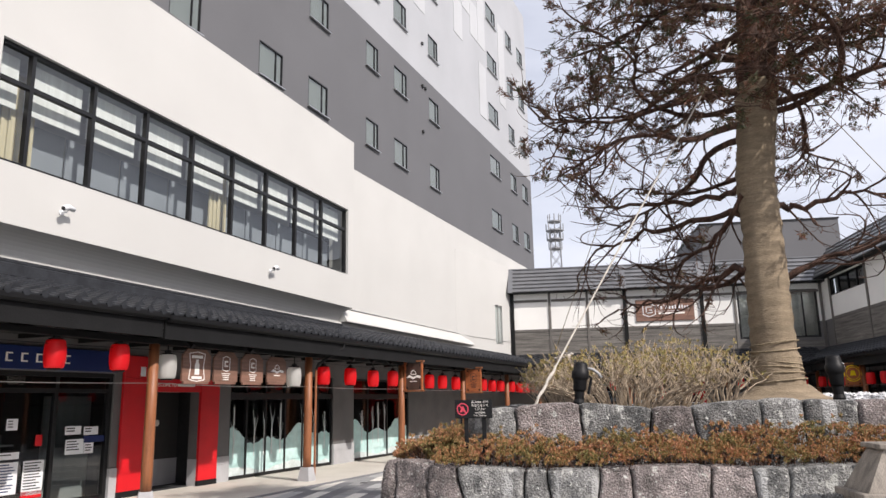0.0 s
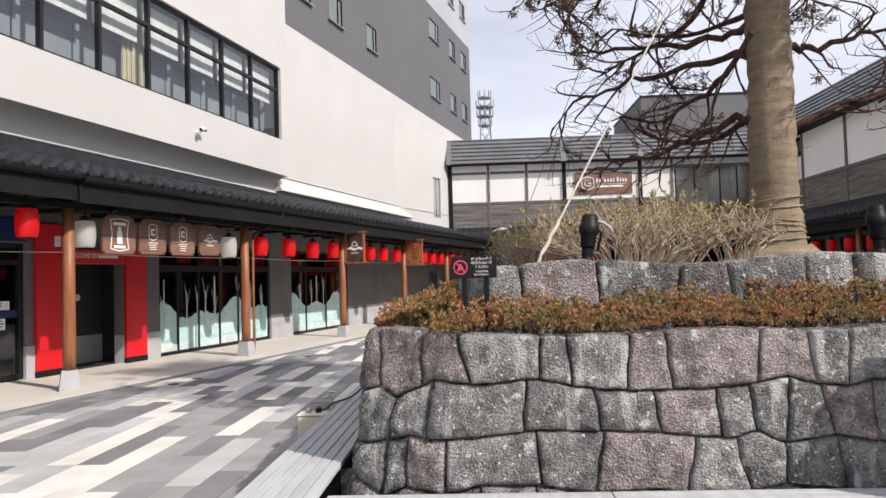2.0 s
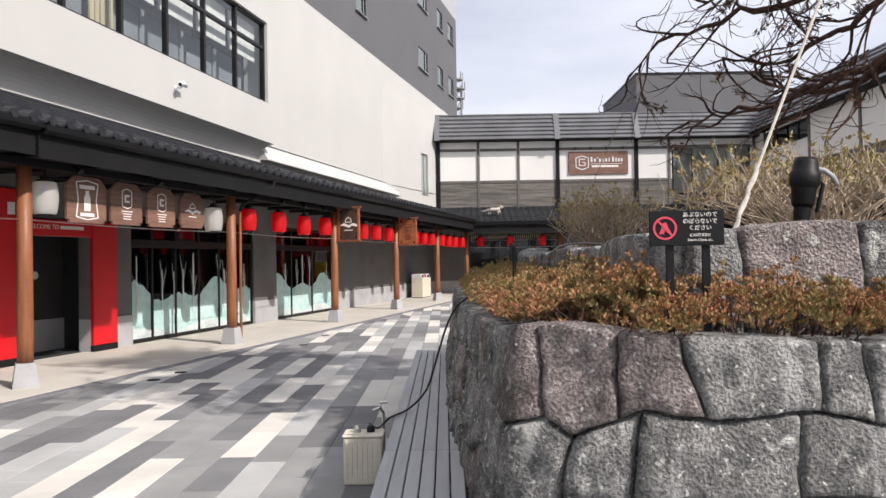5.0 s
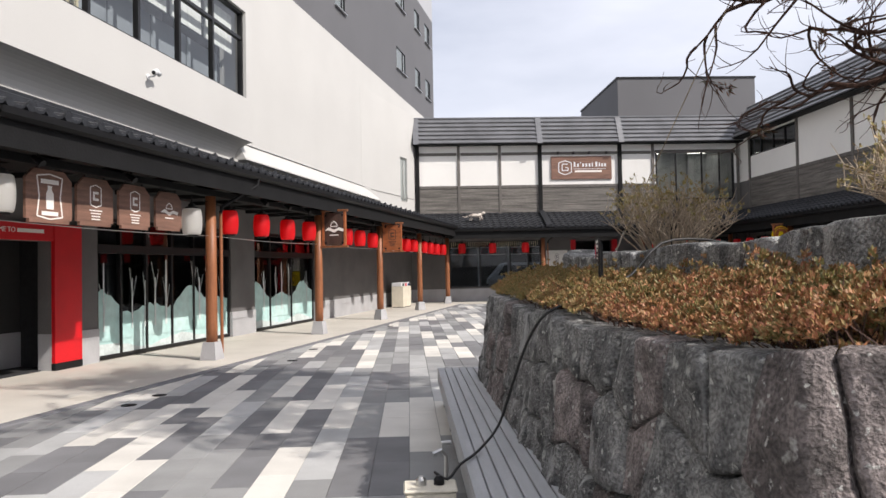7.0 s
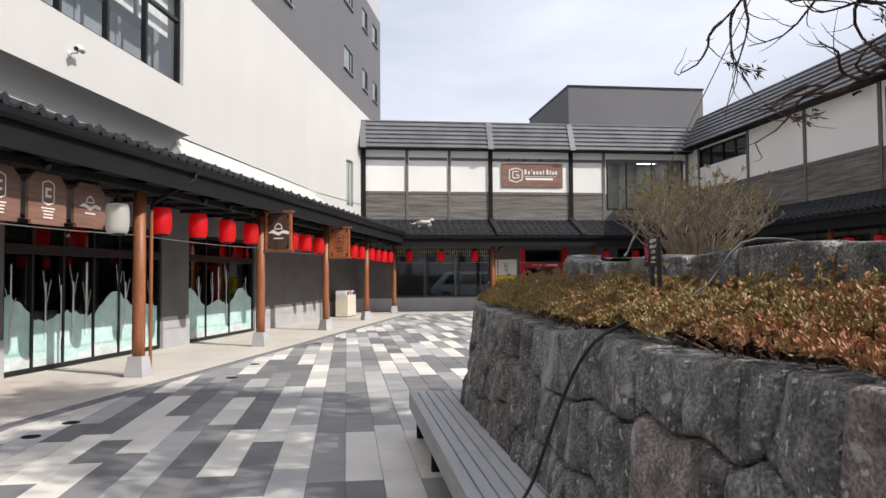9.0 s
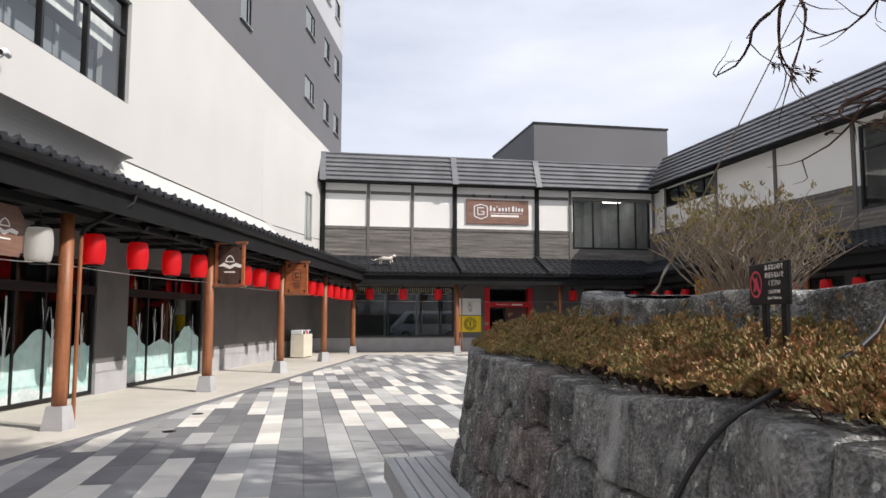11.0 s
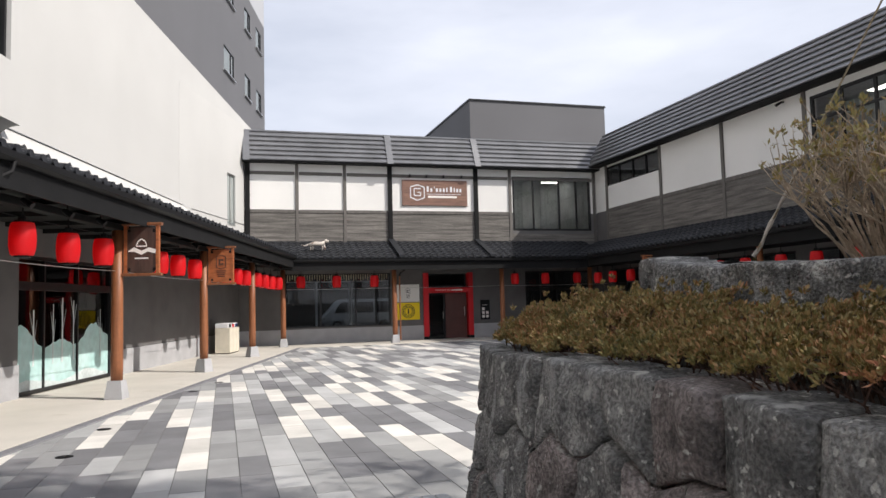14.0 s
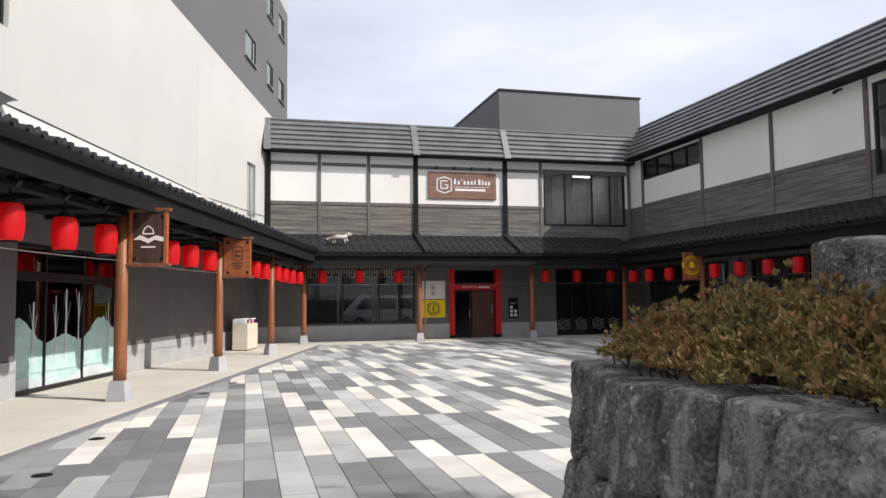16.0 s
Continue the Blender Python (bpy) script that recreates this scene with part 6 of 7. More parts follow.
part("trunk", bm, BARK, tree, "reddish brown bare upper trunk", True)
bm = bmesh.new()
rings = []
for k, (r, z) in enumerate(((0.74, -0.02), (0.62, 0.035), (0.48, 0.085), (0.39, 0.14), (0.34, 0.20))):
    rings.append([bm.verts.new((r * (1 + 0.13 * noise.noise(Vector((3 * math.cos(a), 3 * math.sin(a), k * 0.4)))) * math.cos(a), r * (1 + 0.13 * noise.noise(Vector((3 * math.cos(a), 3 * math.sin(a), k * 0.4)))) * math.sin(a), z + 0.02 * noise.noise(Vector((5 * math.cos(a), 5 * math.sin(a), k)))) ) for a in [2 * math.pi * j / 32 for j in range(32)]])
for a, b in zip(rings, rings[1:]):
    for j in range(32):
        bm.faces.new((a[j], a[(j + 1) % 32], b[(j + 1) % 32], b[j]))
part("root_skirt", bm, WRAP, tree, "tan burlap skirt spread over the roots", True)
for k in range(9):
    z = 0.10 + 0.075 * k
    bm = bmesh.new()
    r = 0.245 + 0.15 * math.exp(-z / 0.16) + 0.055 * math.exp(-z / 0.8)
    tube(bm, [(r * math.cos(a), r * math.sin(a), z + 0.03 * math.sin(a + k)) for a in [2 * math.pi * j / 20 for j in range(21)]], 0.008, 5)
    part("binding_rope", bm, ROPEM, tree, "brown rope bound round the trunk foot")

rg = random.Random(17)
twig_bm, leaf_spots, green_spots = bmesh.new(), [], []


def bend(p, d, length, steps, curl, lift, rg):
    pts = [Vector(p)]
    d = Vector(d).normalized()
    tw = rg.uniform(-1, 1) * curl
    for k in range(steps):
        if rg.random() < 0.35:
            tw = rg.uniform(-1, 1) * curl
        d = (Matrix.Rotation(tw, 3, "Z") @ d)
        d.z += lift(k / steps) + rg.uniform(-0.16, 0.16) * curl * 2
        d.normalize()
        pts.append(pts[-1] + d * length / steps)
    return pts


BOUGHS = [(1.75, 75, 2.0, -0.1), (3.45, 215, 2.6, -0.1), (3.0, 110, 2.4, -0.1), (3.9, 185, 2.4, -0.05), (3.7, 345, 3.0, 0.0), (3.3, 160, 2.4, -0.1)]
for k in range(26):
    BOUGHS.append((3.6 + 0.19 * k, (k * 137.5) % 360, max(1.2, 3.3 - 0.09 * k), 0.05 - 0.005 * k))
for k in range(10):
    BOUGHS.append((4.0 + 0.35 * k, 150 + (k * 47) % 90, 2.8 - 0.11 * k, 0.0))
# low limbs, each through a few bends
LOW = [[(-0.2, 0.0, 1.66), (-0.36, 0.36, 1.66), (-0.67, 0.68, 1.53), (-0.92, 1.0, 1.46), (-1.36, 1.38, 1.39), (-1.63, 1.72, 1.33)],
       [(-0.2, 0.0, 2.65), (-0.38, 0.35, 2.63), (-0.9, 1.04, 2.74), (-1.34, 1.36, 2.83), (-1.78, 1.85, 3.04), (-2.03, 1.95, 3.52)],
       [(-0.2, 0.05, 2.35), (-0.43, 0.4, 2.39), (-0.93, 1.06, 2.44), (-1.24, 1.27, 2.42), (-1.59, 1.64, 2.32), (-1.92, 1.96, 2.33), (-2.15, 2.05, 1.99)],
       [(-0.2, -0.05, 2.53), (-0.31, 0.15, 2.29), (-0.62, 0.53, 1.95), (-0.97, 1.0, 1.8), (-1.36, 1.38, 1.96)],
       [(0.18, 0, 1.46), (0.52, -0.1, 1.61), (1.03, -0.1, 1.78), (1.6, -0.2, 1.95), (2.2, -0.2, 2.1)],
       [(0.18, 0, 2.38), (0.47, 0, 2.34), (1.05, -0.1, 2.5), (1.7, 0, 2.46)]]
for z0, az, L, el in BOUGHS + [(k * 0.01, 0, 0, 0) for k in range(len(LOW))]:
    a = radians(az + rg.uniform(-12, 12))
    d0 = Vector((math.cos(a), math.sin(a), el))
    big = 0.046 if z0 < 4.5 else 0.042
    limb = [] if L == 0 else bend((0.2 * d0.x + lean(z0), 0.2 * d0.y, z0), d0, L, 16, 0.42, lambda f: 0.10 * math.sin(9 * f + z0 * 5), rg)
    if L == 0:
        key = [Vector(p) for p in LOW[round(z0 * 100)]]
        for i in range(17):
            f = i / 16 * (len(key) - 1.0001)
            p = key[int(f)].lerp(key[int(f) + 1], f - int(f))
            limb.append(p + Vector((0, rg.uniform(-0.05, 0.05), rg.uniform(-0.05, 0.05))))
    if all((p.x + TX) > -2.2 for p in limb):
        limb_bm = bmesh.new()
        tube(limb_bm, limb, [big * (1 - 0.8 * i / 16) * rg.uniform(0.9, 1.15) for i in range(17)], 7)
        part("limb", limb_bm, BARK, tree, "dark twisted limb", True)
    for j in range(3, 17):
        for rep in range(2 if j > 9 and z0 > 3 else 1):
            if rg.random() < 0.2:
                continue
            t = (limb[min(j, 16)] - limb[j - 1]).normalized()
            sd = Matrix.Rotation(rg.choice((-1, 1)) * rg.uniform(0.5, 1.2), 3, "Z") @ t
            sd.z += rg.uniform(-0.7, 0.45)
            sub = bend(limb[j], sd, rg.uniform(0.5, 1.25), 8, 0.62, lambda f: 0.22 * math.sin(7 * f + j), rg)
            tube(twig_bm, sub, [0.016 * (1 - 0.75 * i / 8) for i in range(9)], 5)
            for i in range(2, 9):
                if rg.random() < 0.25:
                    continue
                td = Matrix.Rotation(rg.choice((-1, 1)) * rg.uniform(0.4, 1.3), 3, "Z") @ (sub[i] - sub[i - 1]).normalized()
                td.z += rg.uniform(-0.6, 0.5)
                tw = bend(sub[i], td, rg.uniform(0.15, 0.5), 4, 0.6, lambda f: 0.2, rg)
                tube(twig_bm, tw, [0.006, 0.005, 0.004, 0.003, 0.002], 3)
                dens = 0.06 if z0 < 2.6 else (0.24 if z0 < 3.6 else 0.58)
                if rg.random() < dens:
                    for e in tw[2:]:
                        (green_spots if rg.random() < 0.16 else leaf_spots).append((*e, *(tw[-1] - tw[0]).normalized()))
tagged(part("twig_mass", twig_bm, BARK, tree, "fine curling twigs"), kind="stuff")
ob = leaf_cloud("crown", leaf_spots, NEEDLE, "", 18, 0.075, 0.008, 31, tree, up=-0.1)
tagged(ob, "sparse rust-brown foliage tufts")
ob = leaf_cloud("crown", green_spots, NEEDLE_G, "", 18, 0.075, 0.008, 32, tree, up=-0.1)
tagged(ob, "a few dull green foliage tufts")

# guy ropes
for a, b, r, mt in (((-0.06, 7.40, 1.72), (2.62, 9.66, 6.3), 0.009, CLOTH), ((-0.14, 12.3, 1.72), (2.62, 10.0, 8.6), 0.005, ROPEM), ((5.1, 8.2, 1.72), (2.95, 9.75, 6.2), 0.005, ROPEM)):
    a, b = Vector(a), Vector(b)
    g = thing("guy_rope", pose(*a), "taut hemp guy rope with a pale bound foot", "rope", "guy ropes")
    bm = bmesh.new()
    tube(bm, [(0, 0, 0), *[(b - a) * f for f in (0.2, 0.5, 0.8, 1)]], r, 6)
    part("rope", bm, mt, g)
    bm = bmesh.new()
    L = (b - a).normalized()
    tube(bm, [L * (0.06 * k) + Vector((0.008 * math.sin(2.1 * k), 0.008 * math.cos(1.7 * k), 0)) for k in range(9)], [r + 0.003 + 0.004 * (k % 3 == 0) for k in range(9)], 7)
    part("sleeve", bm, CLOTH, g, "off-white cloth binding")


# ---- signs, lamps and cable on the planter ----
def warning_sign(m):
    t = thing("warning_sign", m, "black no-climbing sign on two dark stakes in the hedge", "sign", "no-climbing signs")
    bd = part("board", boxes((-0.155, 0.155, 0, 0.012, 0.44, 0.59), bev=0.003), BLACK, t)
    for x in (-0.085, 0.065):
        part("stake", boxes((x, x + 0.034, 0.013, 0.03, 0.0, 0.56), bev=0.002), BLACK, t)
    bm = bmesh.new()
    ring = [[bm.verts.new((-0.09 + r * math.cos(2 * math.pi * k / 28), -0.003, 0.515 + r * math.sin(2 * math.pi * k / 28))) for k in range(28)] for r in (0.050, 0.041)]
    for k in range(28):
        bm.faces.new((ring[0][k], ring[0][(k + 1) % 28], ring[1][(k + 1) % 28], ring[1][k]))
    poly(bm, [(-0.124, 0.545), (-0.118, 0.551), (-0.056, 0.485), (-0.062, 0.479)], -0.004, -0.002)
    part("ban_ring", bm, mat_pink, bd, "pinkish red prohibition ring")
    bm = bmesh.new()
    poly(bm, [(-0.115, 0.49), (-0.095, 0.49), (-0.09, 0.505), (-0.075, 0.49), (-0.065, 0.495), (-0.075, 0.515), (-0.085, 0.54), (-0.1, 0.535), (-0.105, 0.515)], -0.0025, -0.0005)
    part("climber_mark", bm, mat_pink, bd)
    for z, s, size in ((0.570, "あぶないので", 0.024), (0.542, "のぼらないで", 0.024), (0.514, "ください", 0.024), (0.484, "CAUTION!", 0.018), (0.463, "Don't Climb on.", 0.016)):
        text(s, size, SIGNT, pose(0.055, -0.003, z), bd, depth=0.0006)
    return t


mat_pink = mat("pinkish_red_print", (0.62, 0.06, 0.10), 0.6, var=0.03, bump=0)
ws = warning_sign(pose(-0.53, 6.70, 1.21, 0, 0, -6))
copy_thing(ws, pose(-1.0, 9.74, 1.15, 0, 0, -100))


def spot_lamp(m):
    t = thing("garden_spotlight", m, "black cylindrical tree uplight on a short stand", "spotlight", "tree uplights")
    bm = bmesh.new()
    lathe(bm, [(0.05, 0), (0.052, 0.02), (0.042, 0.05), (0.045, 0.12)], 16)
    part("stand", bm, BLACK, t)
    bm = bmesh.new()
    lathe(bm, [(0.05, 0.12), (0.058, 0.14), (0.064, 0.22), (0.066, 0.225), (0.078, 0.24), (0.078, 0.30), (0.068, 0.31), (0.062, 0.36), (0.05, 0.385)], 20)
    part("housing", bm, BLACK, t, smooth=True)
    bm = bmesh.new()
    tube(bm, [(0.07, 0, 0.27), (0.10, 0, 0.25), (0.08, 0, 0.1)], 0.012, 6)
    part("bracket", bm, BLACK, t)
    bm = bmesh.new()
    tube(bm, [(0.05, 0.02, 0.335), (0.11, 0.02, 0.33), (0.16, 0.02, 0.30), (0.19, 0.03, 0.26)], 0.014, 7)
    part("conduit", bm, PLINTH, t, "pale grey flexible conduit", True)
    return t


sl = spot_lamp(pose(0.35, 7.52, 1.74, 0, 6, 0))
copy_thing(sl, pose(2.58, 7.5, 1.74, 0, -4, 40))
b = thing("power_box", pose(-2.31, 8.87, 0), "low beige outdoor socket box on the paving", "socket box")
part("body", boxes((0, 0.28, 0, 0.19, 0, 0.34), bev=0.012), BEIGE, b)
part("lid", boxes((-0.008, 0.288, -0.008, 0.198, 0.341, 0.362), bev=0.008), BEIGE, b)
for x in (0.09, 0.19):
    bm = bmesh.new()
    lathe(bm, [(0.03, 0.362), (0.03, 0.39), (0.015, 0.41)], 12, (x, 0.1))
    part("socket_cap", bm, STEEL if x < 0.1 else BLACK, b)
for k in range(7):
    part("rib", boxes((0.02 + 0.036 * k, 0.03 + 0.036 * k, -0.006, 0.0, 0.03, 0.31)), BEIGE, b)
tp = thing("garden_tap", pose(-2.06, 9.36, 0), "chrome garden tap on a thin pipe beside the bench", "tap")
bm = bmesh.new()
tube(bm, [(0, 0, 0), (0, 0, 0.42), (-0.03, -0.01, 0.46), (-0.08, -0.02, 0.44)], 0.014, 8)
part("pipe", bm, STEEL, tp)
bm = bmesh.new()
tube(bm, [(-0.03, -0.01, 0.5), (0.03, 0.01, 0.5)], 0.012, 8)
part("handle", bm, STEEL, tp)
bm = bmesh.new()
way = [Vector(p) for p in ((-2.14, 9.08, 0.40), (-2.07, 9.0, 0.38), (-1.99, 9.1, 0.435), (-1.86, 9.35, 0.45), (-1.72, 9.46, 0.58), (-1.63, 9.42, 0.85), (-1.55, 9.34, 1.10), (-1.47, 9.27, 1.25), (-1.36, 9.24, 1.325), (-1.14, 9.30, 1.39), (-0.88, 9.38, 1.50), (-0.64, 9.5, 1.70), (-0.3, 9.6, 1.72), (0.1, 9.8, 1.66))]
fine = []
for i in range(len(way) - 1):
    p0, p1, p2, p3 = way[max(i - 1, 0)], way[i], way[i + 1], way[min(i + 2, len(way) - 1)]
    for f in (0, 0.33, 0.66):
        fine.append(0.5 * (2 * p1 + (p2 - p0) * f + (2 * p0 - 5 * p1 + 4 * p2 - p3) * f * f + (3 * p1 - p0 - 3 * p2 + p3) * f ** 3))
tube(bm, fine + [way[-1]], 0.0085, 7)
solid("power_cable", bm, RUBBER, I4, "black power cable from the socket box over the wall", "cable", smooth=True)

# ---- van parked behind the lobby ----
# added backdrop: keeps bright sky and ground from showing through the lobby
solid("wall_rear_yard", boxes((-12, 22, 62, 62.3, -0.03, 5.5)), TIMBER, MC, "plain dark backdrop added to block the bright view behind the lobby", "wall", kind="structure")
VANW = mat("white_van_paint", (0.62, 0.63, 0.64), 0.3, var=0.04, scale=2, fine=40, bump=0.01)
VANG = mat("dark_van_glass", (0.03, 0.033, 0.036), 0.1, var=0.05, bump=0)
van = thing("van", pose(3.1, 54.5, -0.03), "white parked van seen through the lobby windows", "van")
bm = bmesh.new()
poly(bm, [(0.0, 0.32), (4.7, 0.32), (4.7, 1.1), (4.58, 1.9), (4.4, 1.97), (1.2, 1.97), (0.98, 1.9), (0.32, 1.08), (0.03, 0.9)], 0.0, 1.7)
bmesh.ops.bevel(bm, geom=bm.edges[:], offset=0.06, segments=2, affect="EDGES")
bd = part("body", bm, VANW, van, smooth=True)
for xs in (((0.62, 1.12), (1.85, 1.12), (1.85, 1.78), (1.1, 1.78)), ((1.95, 1.12), (3.1, 1.12), (3.1, 1.78), (1.95, 1.78)), ((3.2, 1.12), (4.45, 1.12), (4.38, 1.78), (3.2, 1.78))):
    bm = bmesh.new()
    poly(bm, xs, -0.012, -0.002)
    part("side_window", bm, VANG, bd, "dark tinted side window")
part("bumper", boxes((-0.05, 0.25, 0.05, 1.65, 0.3, 0.52), bev=0.03), VANG, van)
part("headlight", boxes((-0.02, 0.22, -0.006, 0.3, 0.72, 0.9), bev=0.02), STEEL, bd)
part("door_line", boxes((1.89, 1.91, -0.006, 0.0, 0.5, 1.9)), VANG, bd)
for x in (0.85, 3.75):
    for y in (0.02, 1.5):
        bm = bmesh.new()
        tube(bm, [(x, y - 0.03, 0.33), (x, y + 0.19, 0.33)], 0.33, 20)
        ty = part("wheel", bm, RUBBER, van, "black tyre on a grey rim", True)
        bm = bmesh.new()
        tube(bm, [(x, y - 0.04, 0.33), (x, y + 0.2, 0.33)], 0.19, 14)
        part("rim", bm, STEEL, ty)

# ---- weathered stand against the front wall ----
GREYWOOD = mat("grey_weathered_wood", (0.30, 0.265, 0.225), 0.85, var=0.22, scale=2, fine=24, stretch=(7, 7, 0.7), rnd=0.12, bump=0.25)
st = thing("wooden_stand", pose(2.02, 5.72, 0), "grey weathered slatted wooden stand with a tapered top", "stand")
for k in range(7):
    part("slat", boxes((0.06 + 0.115 * k, 0.155 + 0.115 * k, 0.03, 0.055, 0.0, 1.12), bev=0.004), GREYWOOD, st)
for k in range(4):
    part("slat", boxes((0.04, 0.06, 0.06 + 0.105 * k, 0.15 + 0.105 * k, 0.0, 1.12), bev=0.004), GREYWOOD, st)
part("ledge", boxes((0.0, 0.92, 0.0, 0.5, 1.121, 1.165), bev=0.006), GREYWOOD, st)
bm = bmesh.new()
lo = [bm.verts.new(p) for p in ((0.05, 0.04, 1.166), (0.87, 0.04, 1.166), (0.87, 0.46, 1.166), (0.05, 0.46, 1.166))]
hi = [bm.verts.new(p) for p in ((0.20, 0.12, 1.43), (0.72, 0.12, 1.43), (0.72, 0.38, 1.43), (0.20, 0.38, 1.43))]
bm.faces.new(hi)
bm.faces.new(lo[::-1])
for i in range(4):
    bm.faces.new((lo[i], lo[(i + 1) % 4], hi[(i + 1) % 4], hi[i]))
part("tapered_top", bm, GREYWOOD, st)
part("cap", boxes((0.17, 0.75, 0.09, 0.41, 1.431, 1.465), bev=0.006), GREYWOOD, st)

# ---- pale gravel strip behind the tree ----
bm = bmesh.new()
rg = random.Random(77)
for k in range(900):
    x, y = rg.uniform(3.2, 6.0), rg.uniform(10.6, 11.1)
    z = 1.70 + 0.10 * rg.random()
    r = rg.uniform(0.02, 0.04)
    vs = [bm.verts.new((x + r * a, y + r * b, z + r * c * 0.8)) for a, b, c in ((1, 0, 0), (0, 1, 0), (-1, 0, 0), (0, -1, 0), (0, 0, 1), (0, 0, -1))]
    for i in range(4):
        bm.faces.new((vs[i], vs[(i + 1) % 4], vs[4]))
        bm.faces.new((vs[(i + 1) % 4], vs[i], vs[5]))
solid("gravel_strip", bm, PAPER, I4, "white pebble strip behind the big tree", "gravel", kind="stuff")

# ---- small far things ----
bm = bmesh.new()
tube(bm, [(-0.32, 0, 0.20), (-0.1, 0, 0.25), (0.15, 0, 0.24), (0.28, 0, 0.30)], [0.06, 0.09, 0.085, 0.06], 8)
tube(bm, [(0.26, 0, 0.29), (0.36, 0, 0.36), (0.44, 0, 0.34)], [0.05, 0.075, 0.04], 8)
for x in (-0.28, -0.2, 0.16, 0.26):
    tube(bm, [(x, 0.03, 0.2), (x + 0.05, 0.03, 0.1), (x + 0.03, 0.03, 0.0)], [0.035, 0.028, 0.025], 6)
tube(bm, [(-0.32, 0, 0.22), (-0.48, 0, 0.16), (-0.6, 0, 0.2)], [0.025, 0.02, 0.015], 6)
FUR = mat("white_brown_figure", (0.62, 0.56, 0.5), 0.7, var=0.1, scale=7, fine=30, spot=(((0.16, 0.10, 0.07), 5, 0.58),))
solid("cat_statue", bm, FUR, pose(0.75, 37.75, 3.70), "white and brown walking cat figure on the tiled roof", "statue", smooth=True)
tw = thing("telecom_tower", pose(3.2, 250, 0) @ Matrix.Diagonal((3.62, 3.62, 3.52, 1)), "grey steel lattice telecom tower with round platforms", "tower")
for sx in (-1, 1):
    for sy in (-1, 1):
        bm = bmesh.new()
        tube(bm, [(sx * 0.75, sy * 0.75, 0), (sx * 0.42, sy * 0.42, 17.0)], 0.06, 6)
        part("leg", bm, STEELG, tw)
for k in range(14):
    z = 1.2 * k
    r0, r1 = 0.75 - 0.0194 * z, 0.75 - 0.0194 * (z + 1.2)
    bm = bmesh.new()
    for i in range(4):
        c = [(-1, -1), (1, -1), (1, 1), (-1, 1)]
        (ax, ay), (bx_, by_) = c[i], c[(i + 1) % 4]
        tube(bm, [(ax * r0, ay * r0, z), (bx_ * r1, by_ * r1, z + 1.2)], 0.03, 4)
        tube(bm, [(bx_ * r0, by_ * r0, z), (ax * r1, ay * r1, z + 1.2)], 0.03, 4)
    part("lattice", bm, STEELG, tw)
for z, r in ((14.9, 0.6), (15.8, 0.75), (16.7, 0.8), (17.6, 0.6)):
    bm = bmesh.new()
    lathe(bm, [(r, z), (r, z + 0.12), (r - 0.1, z + 0.12)], 16)
    part("platform", bm, STEELG, tw)
    for k in range(8):
        bm = bmesh.new()
        a = 2 * math.pi * k / 8
        tube(bm, [(r * math.cos(a), r * math.sin(a), z), (r * math.cos(a), r * math.sin(a), z + 0.75)], 0.05, 5)
        part("antenna", bm, STEELG, tw)

# ---- paving ----
pave = thing("pavement_courtyard", I4, "courtyard paving of cream, grey and dark slabs in long runs", "paving", kind="structure")
SW, SL = 0.29, 0.90
x_0, y_0 = -1.42, 19.44
rg = random.Random(21)
kinds = (S_DARK, S_MID, S_LIGHT, S_WHITE)
meshes = []
for mt in kinds:
    bm = bmesh.new()
    bx(bm, 0.0015, SW - 0.0015, 0.0015, SL - 0.0015, -0.034, 0.0)
    top = [e for e in bm.edges if all(v.co.z > -0.001 for v in e.verts)]
    bmesh.ops.bevel(bm, geom=top, offset=0.003, segments=1, affect="EDGES")
    meshes.append(to_mesh("slab", bm, mt))
rest = [[[], []] for _ in kinds]
n_near = 0
nU = ML.inverted()
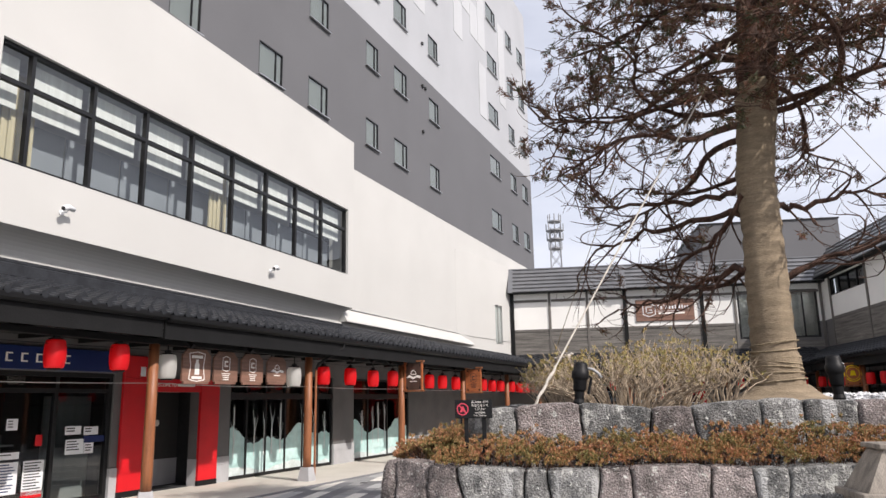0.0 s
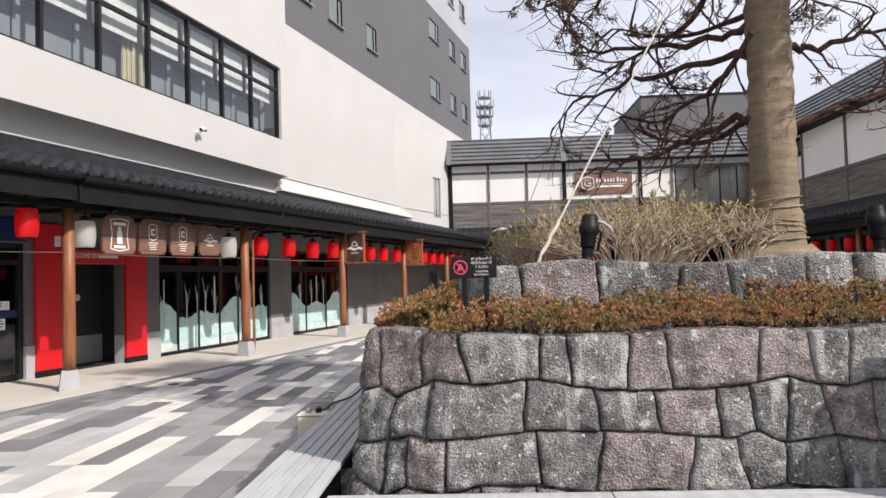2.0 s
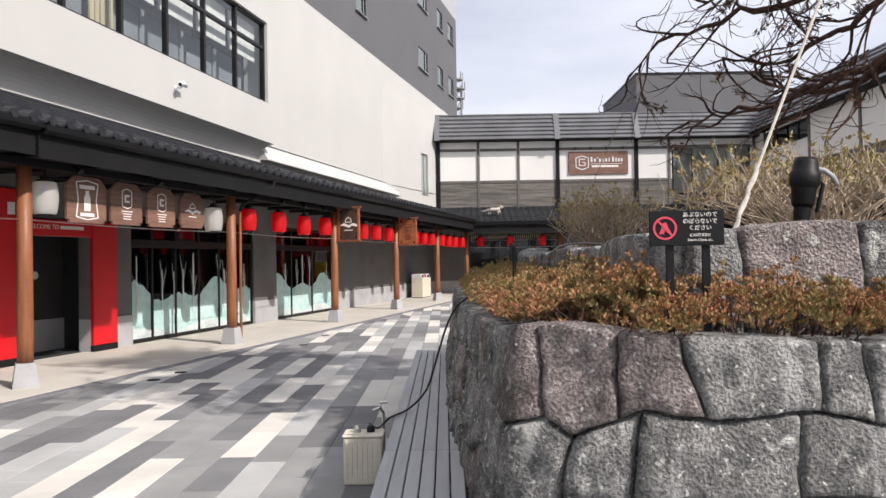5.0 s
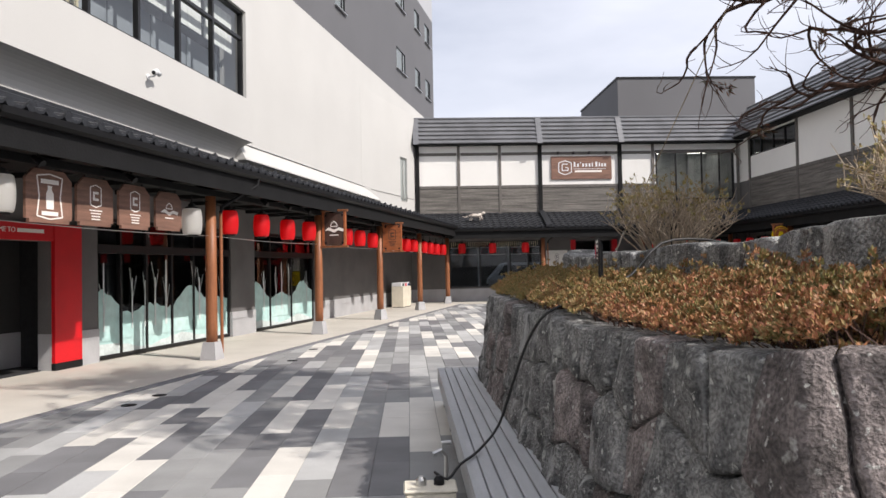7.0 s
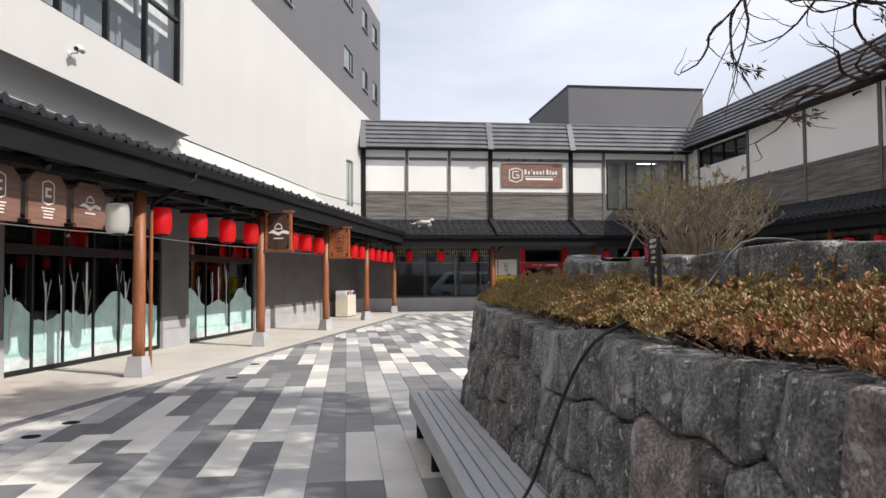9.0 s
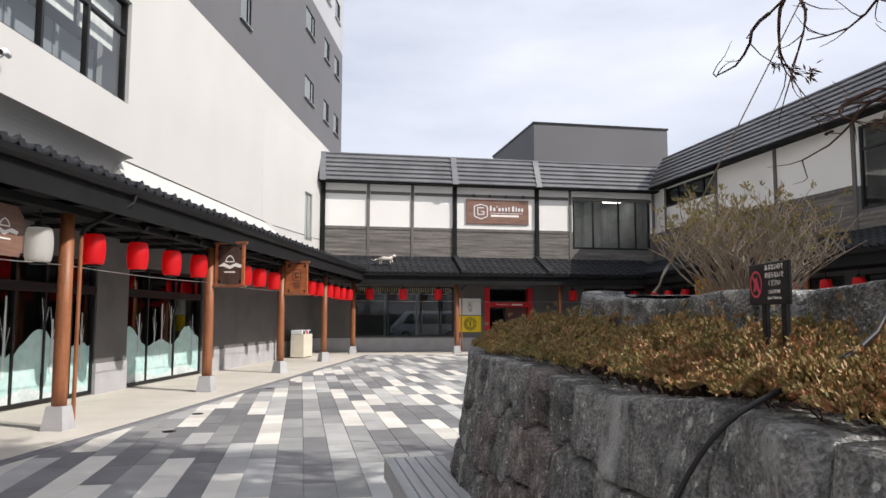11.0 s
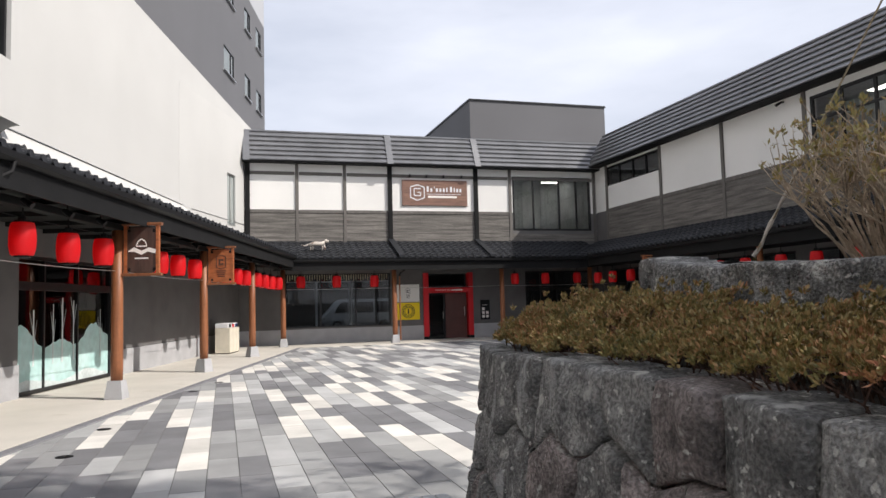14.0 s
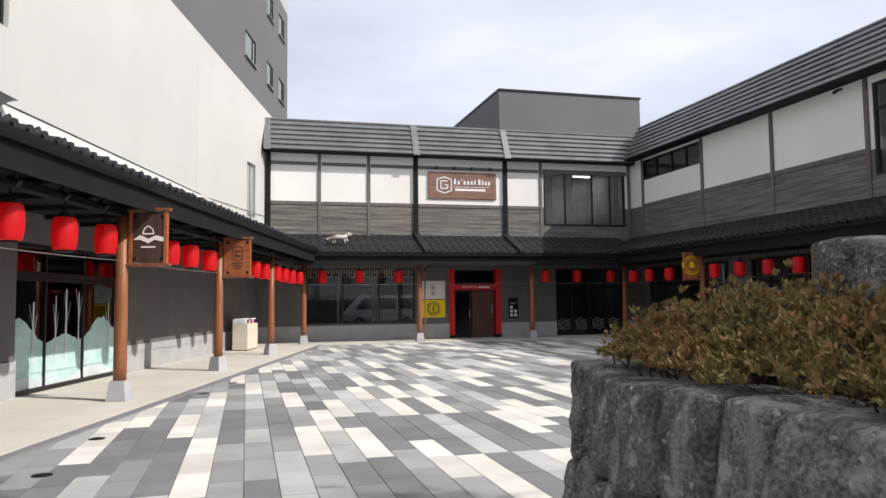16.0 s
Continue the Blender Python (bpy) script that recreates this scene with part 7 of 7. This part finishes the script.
for i in range(-75, 47):
    x = x_0 + SW * i
    off = rg.choice((0, 0.3, 0.45, 0.6))
    y = -8.0 + off
    prev = -1
    while y < 37.3:
        k = rg.choices((0, 1, 2, 3), (0.26, 0.29, 0.23, 0.22))[0]
        if k == prev:
            k = rg.choice([q for q in (0, 1, 2, 3) if q != prev])
        run = rg.choice((2, 2, 2, 3)) if k == 3 else rg.choice((1, 2, 2, 3))
        prev = k
        for _ in range(run):
            p = nU @ Vector((x + SW / 2, y + SL / 2, 0))
            inside = -1.35 < x < 6 and 6.7 < y < 12.6
            if p.y < -0.5 and x < 11.7 and y < 37.2 and not inside:
                dz = rg.uniform(-0.0015, 0.0015)
                if n_near < 300 and -5.2 < x < -1.4 and 7.5 < y < 15.5:
                    ob = new("slab", meshes[k])
                    ob.parent = pave
                    ob.location = (x, y, dz)
                    n_near += 1
                else:
                    V, F = rest[k]
                    b = len(V)
                    x1, y1, e = x + SW - 0.0015, y + SL - 0.0015, 0.003
                    xa, ya = x + 0.0015, y + 0.0015
                    V += [(xa, ya, -0.03), (x1, ya, -0.03), (x1, y1, -0.03), (xa, y1, -0.03), (xa + e, ya + e, dz), (x1 - e, ya + e, dz), (x1 - e, y1 - e, dz), (xa + e, y1 - e, dz)]
                    F += [(b + 4, b + 5, b + 6, b + 7), (b, b + 1, b + 5, b + 4), (b + 1, b + 2, b + 6, b + 5), (b + 2, b + 3, b + 7, b + 6), (b + 3, b, b + 4, b + 7)]
            y += SL
FIELD = (("dark_paver_field", (0.19, 0.19, 0.195)), ("grey_paver_field", (0.295, 0.297, 0.292)), ("light_grey_paver_field", (0.45, 0.452, 0.444)), ("cream_paver_field", (0.68, 0.655, 0.60)))
for k, (V, F) in enumerate(rest):
    me = bpy.data.meshes.new("slab_field")
    me.from_pydata(V, [], F)
    me.materials.append(mat(*FIELD[k], 0.8, var=0.1, scale=1.7, fine=120, bump=0.1, dist=0.004, rnd=0.13, island=True))
    ob = new("slab_field", me)
    ob.parent = pave
    tagged(ob, kind="stuff")
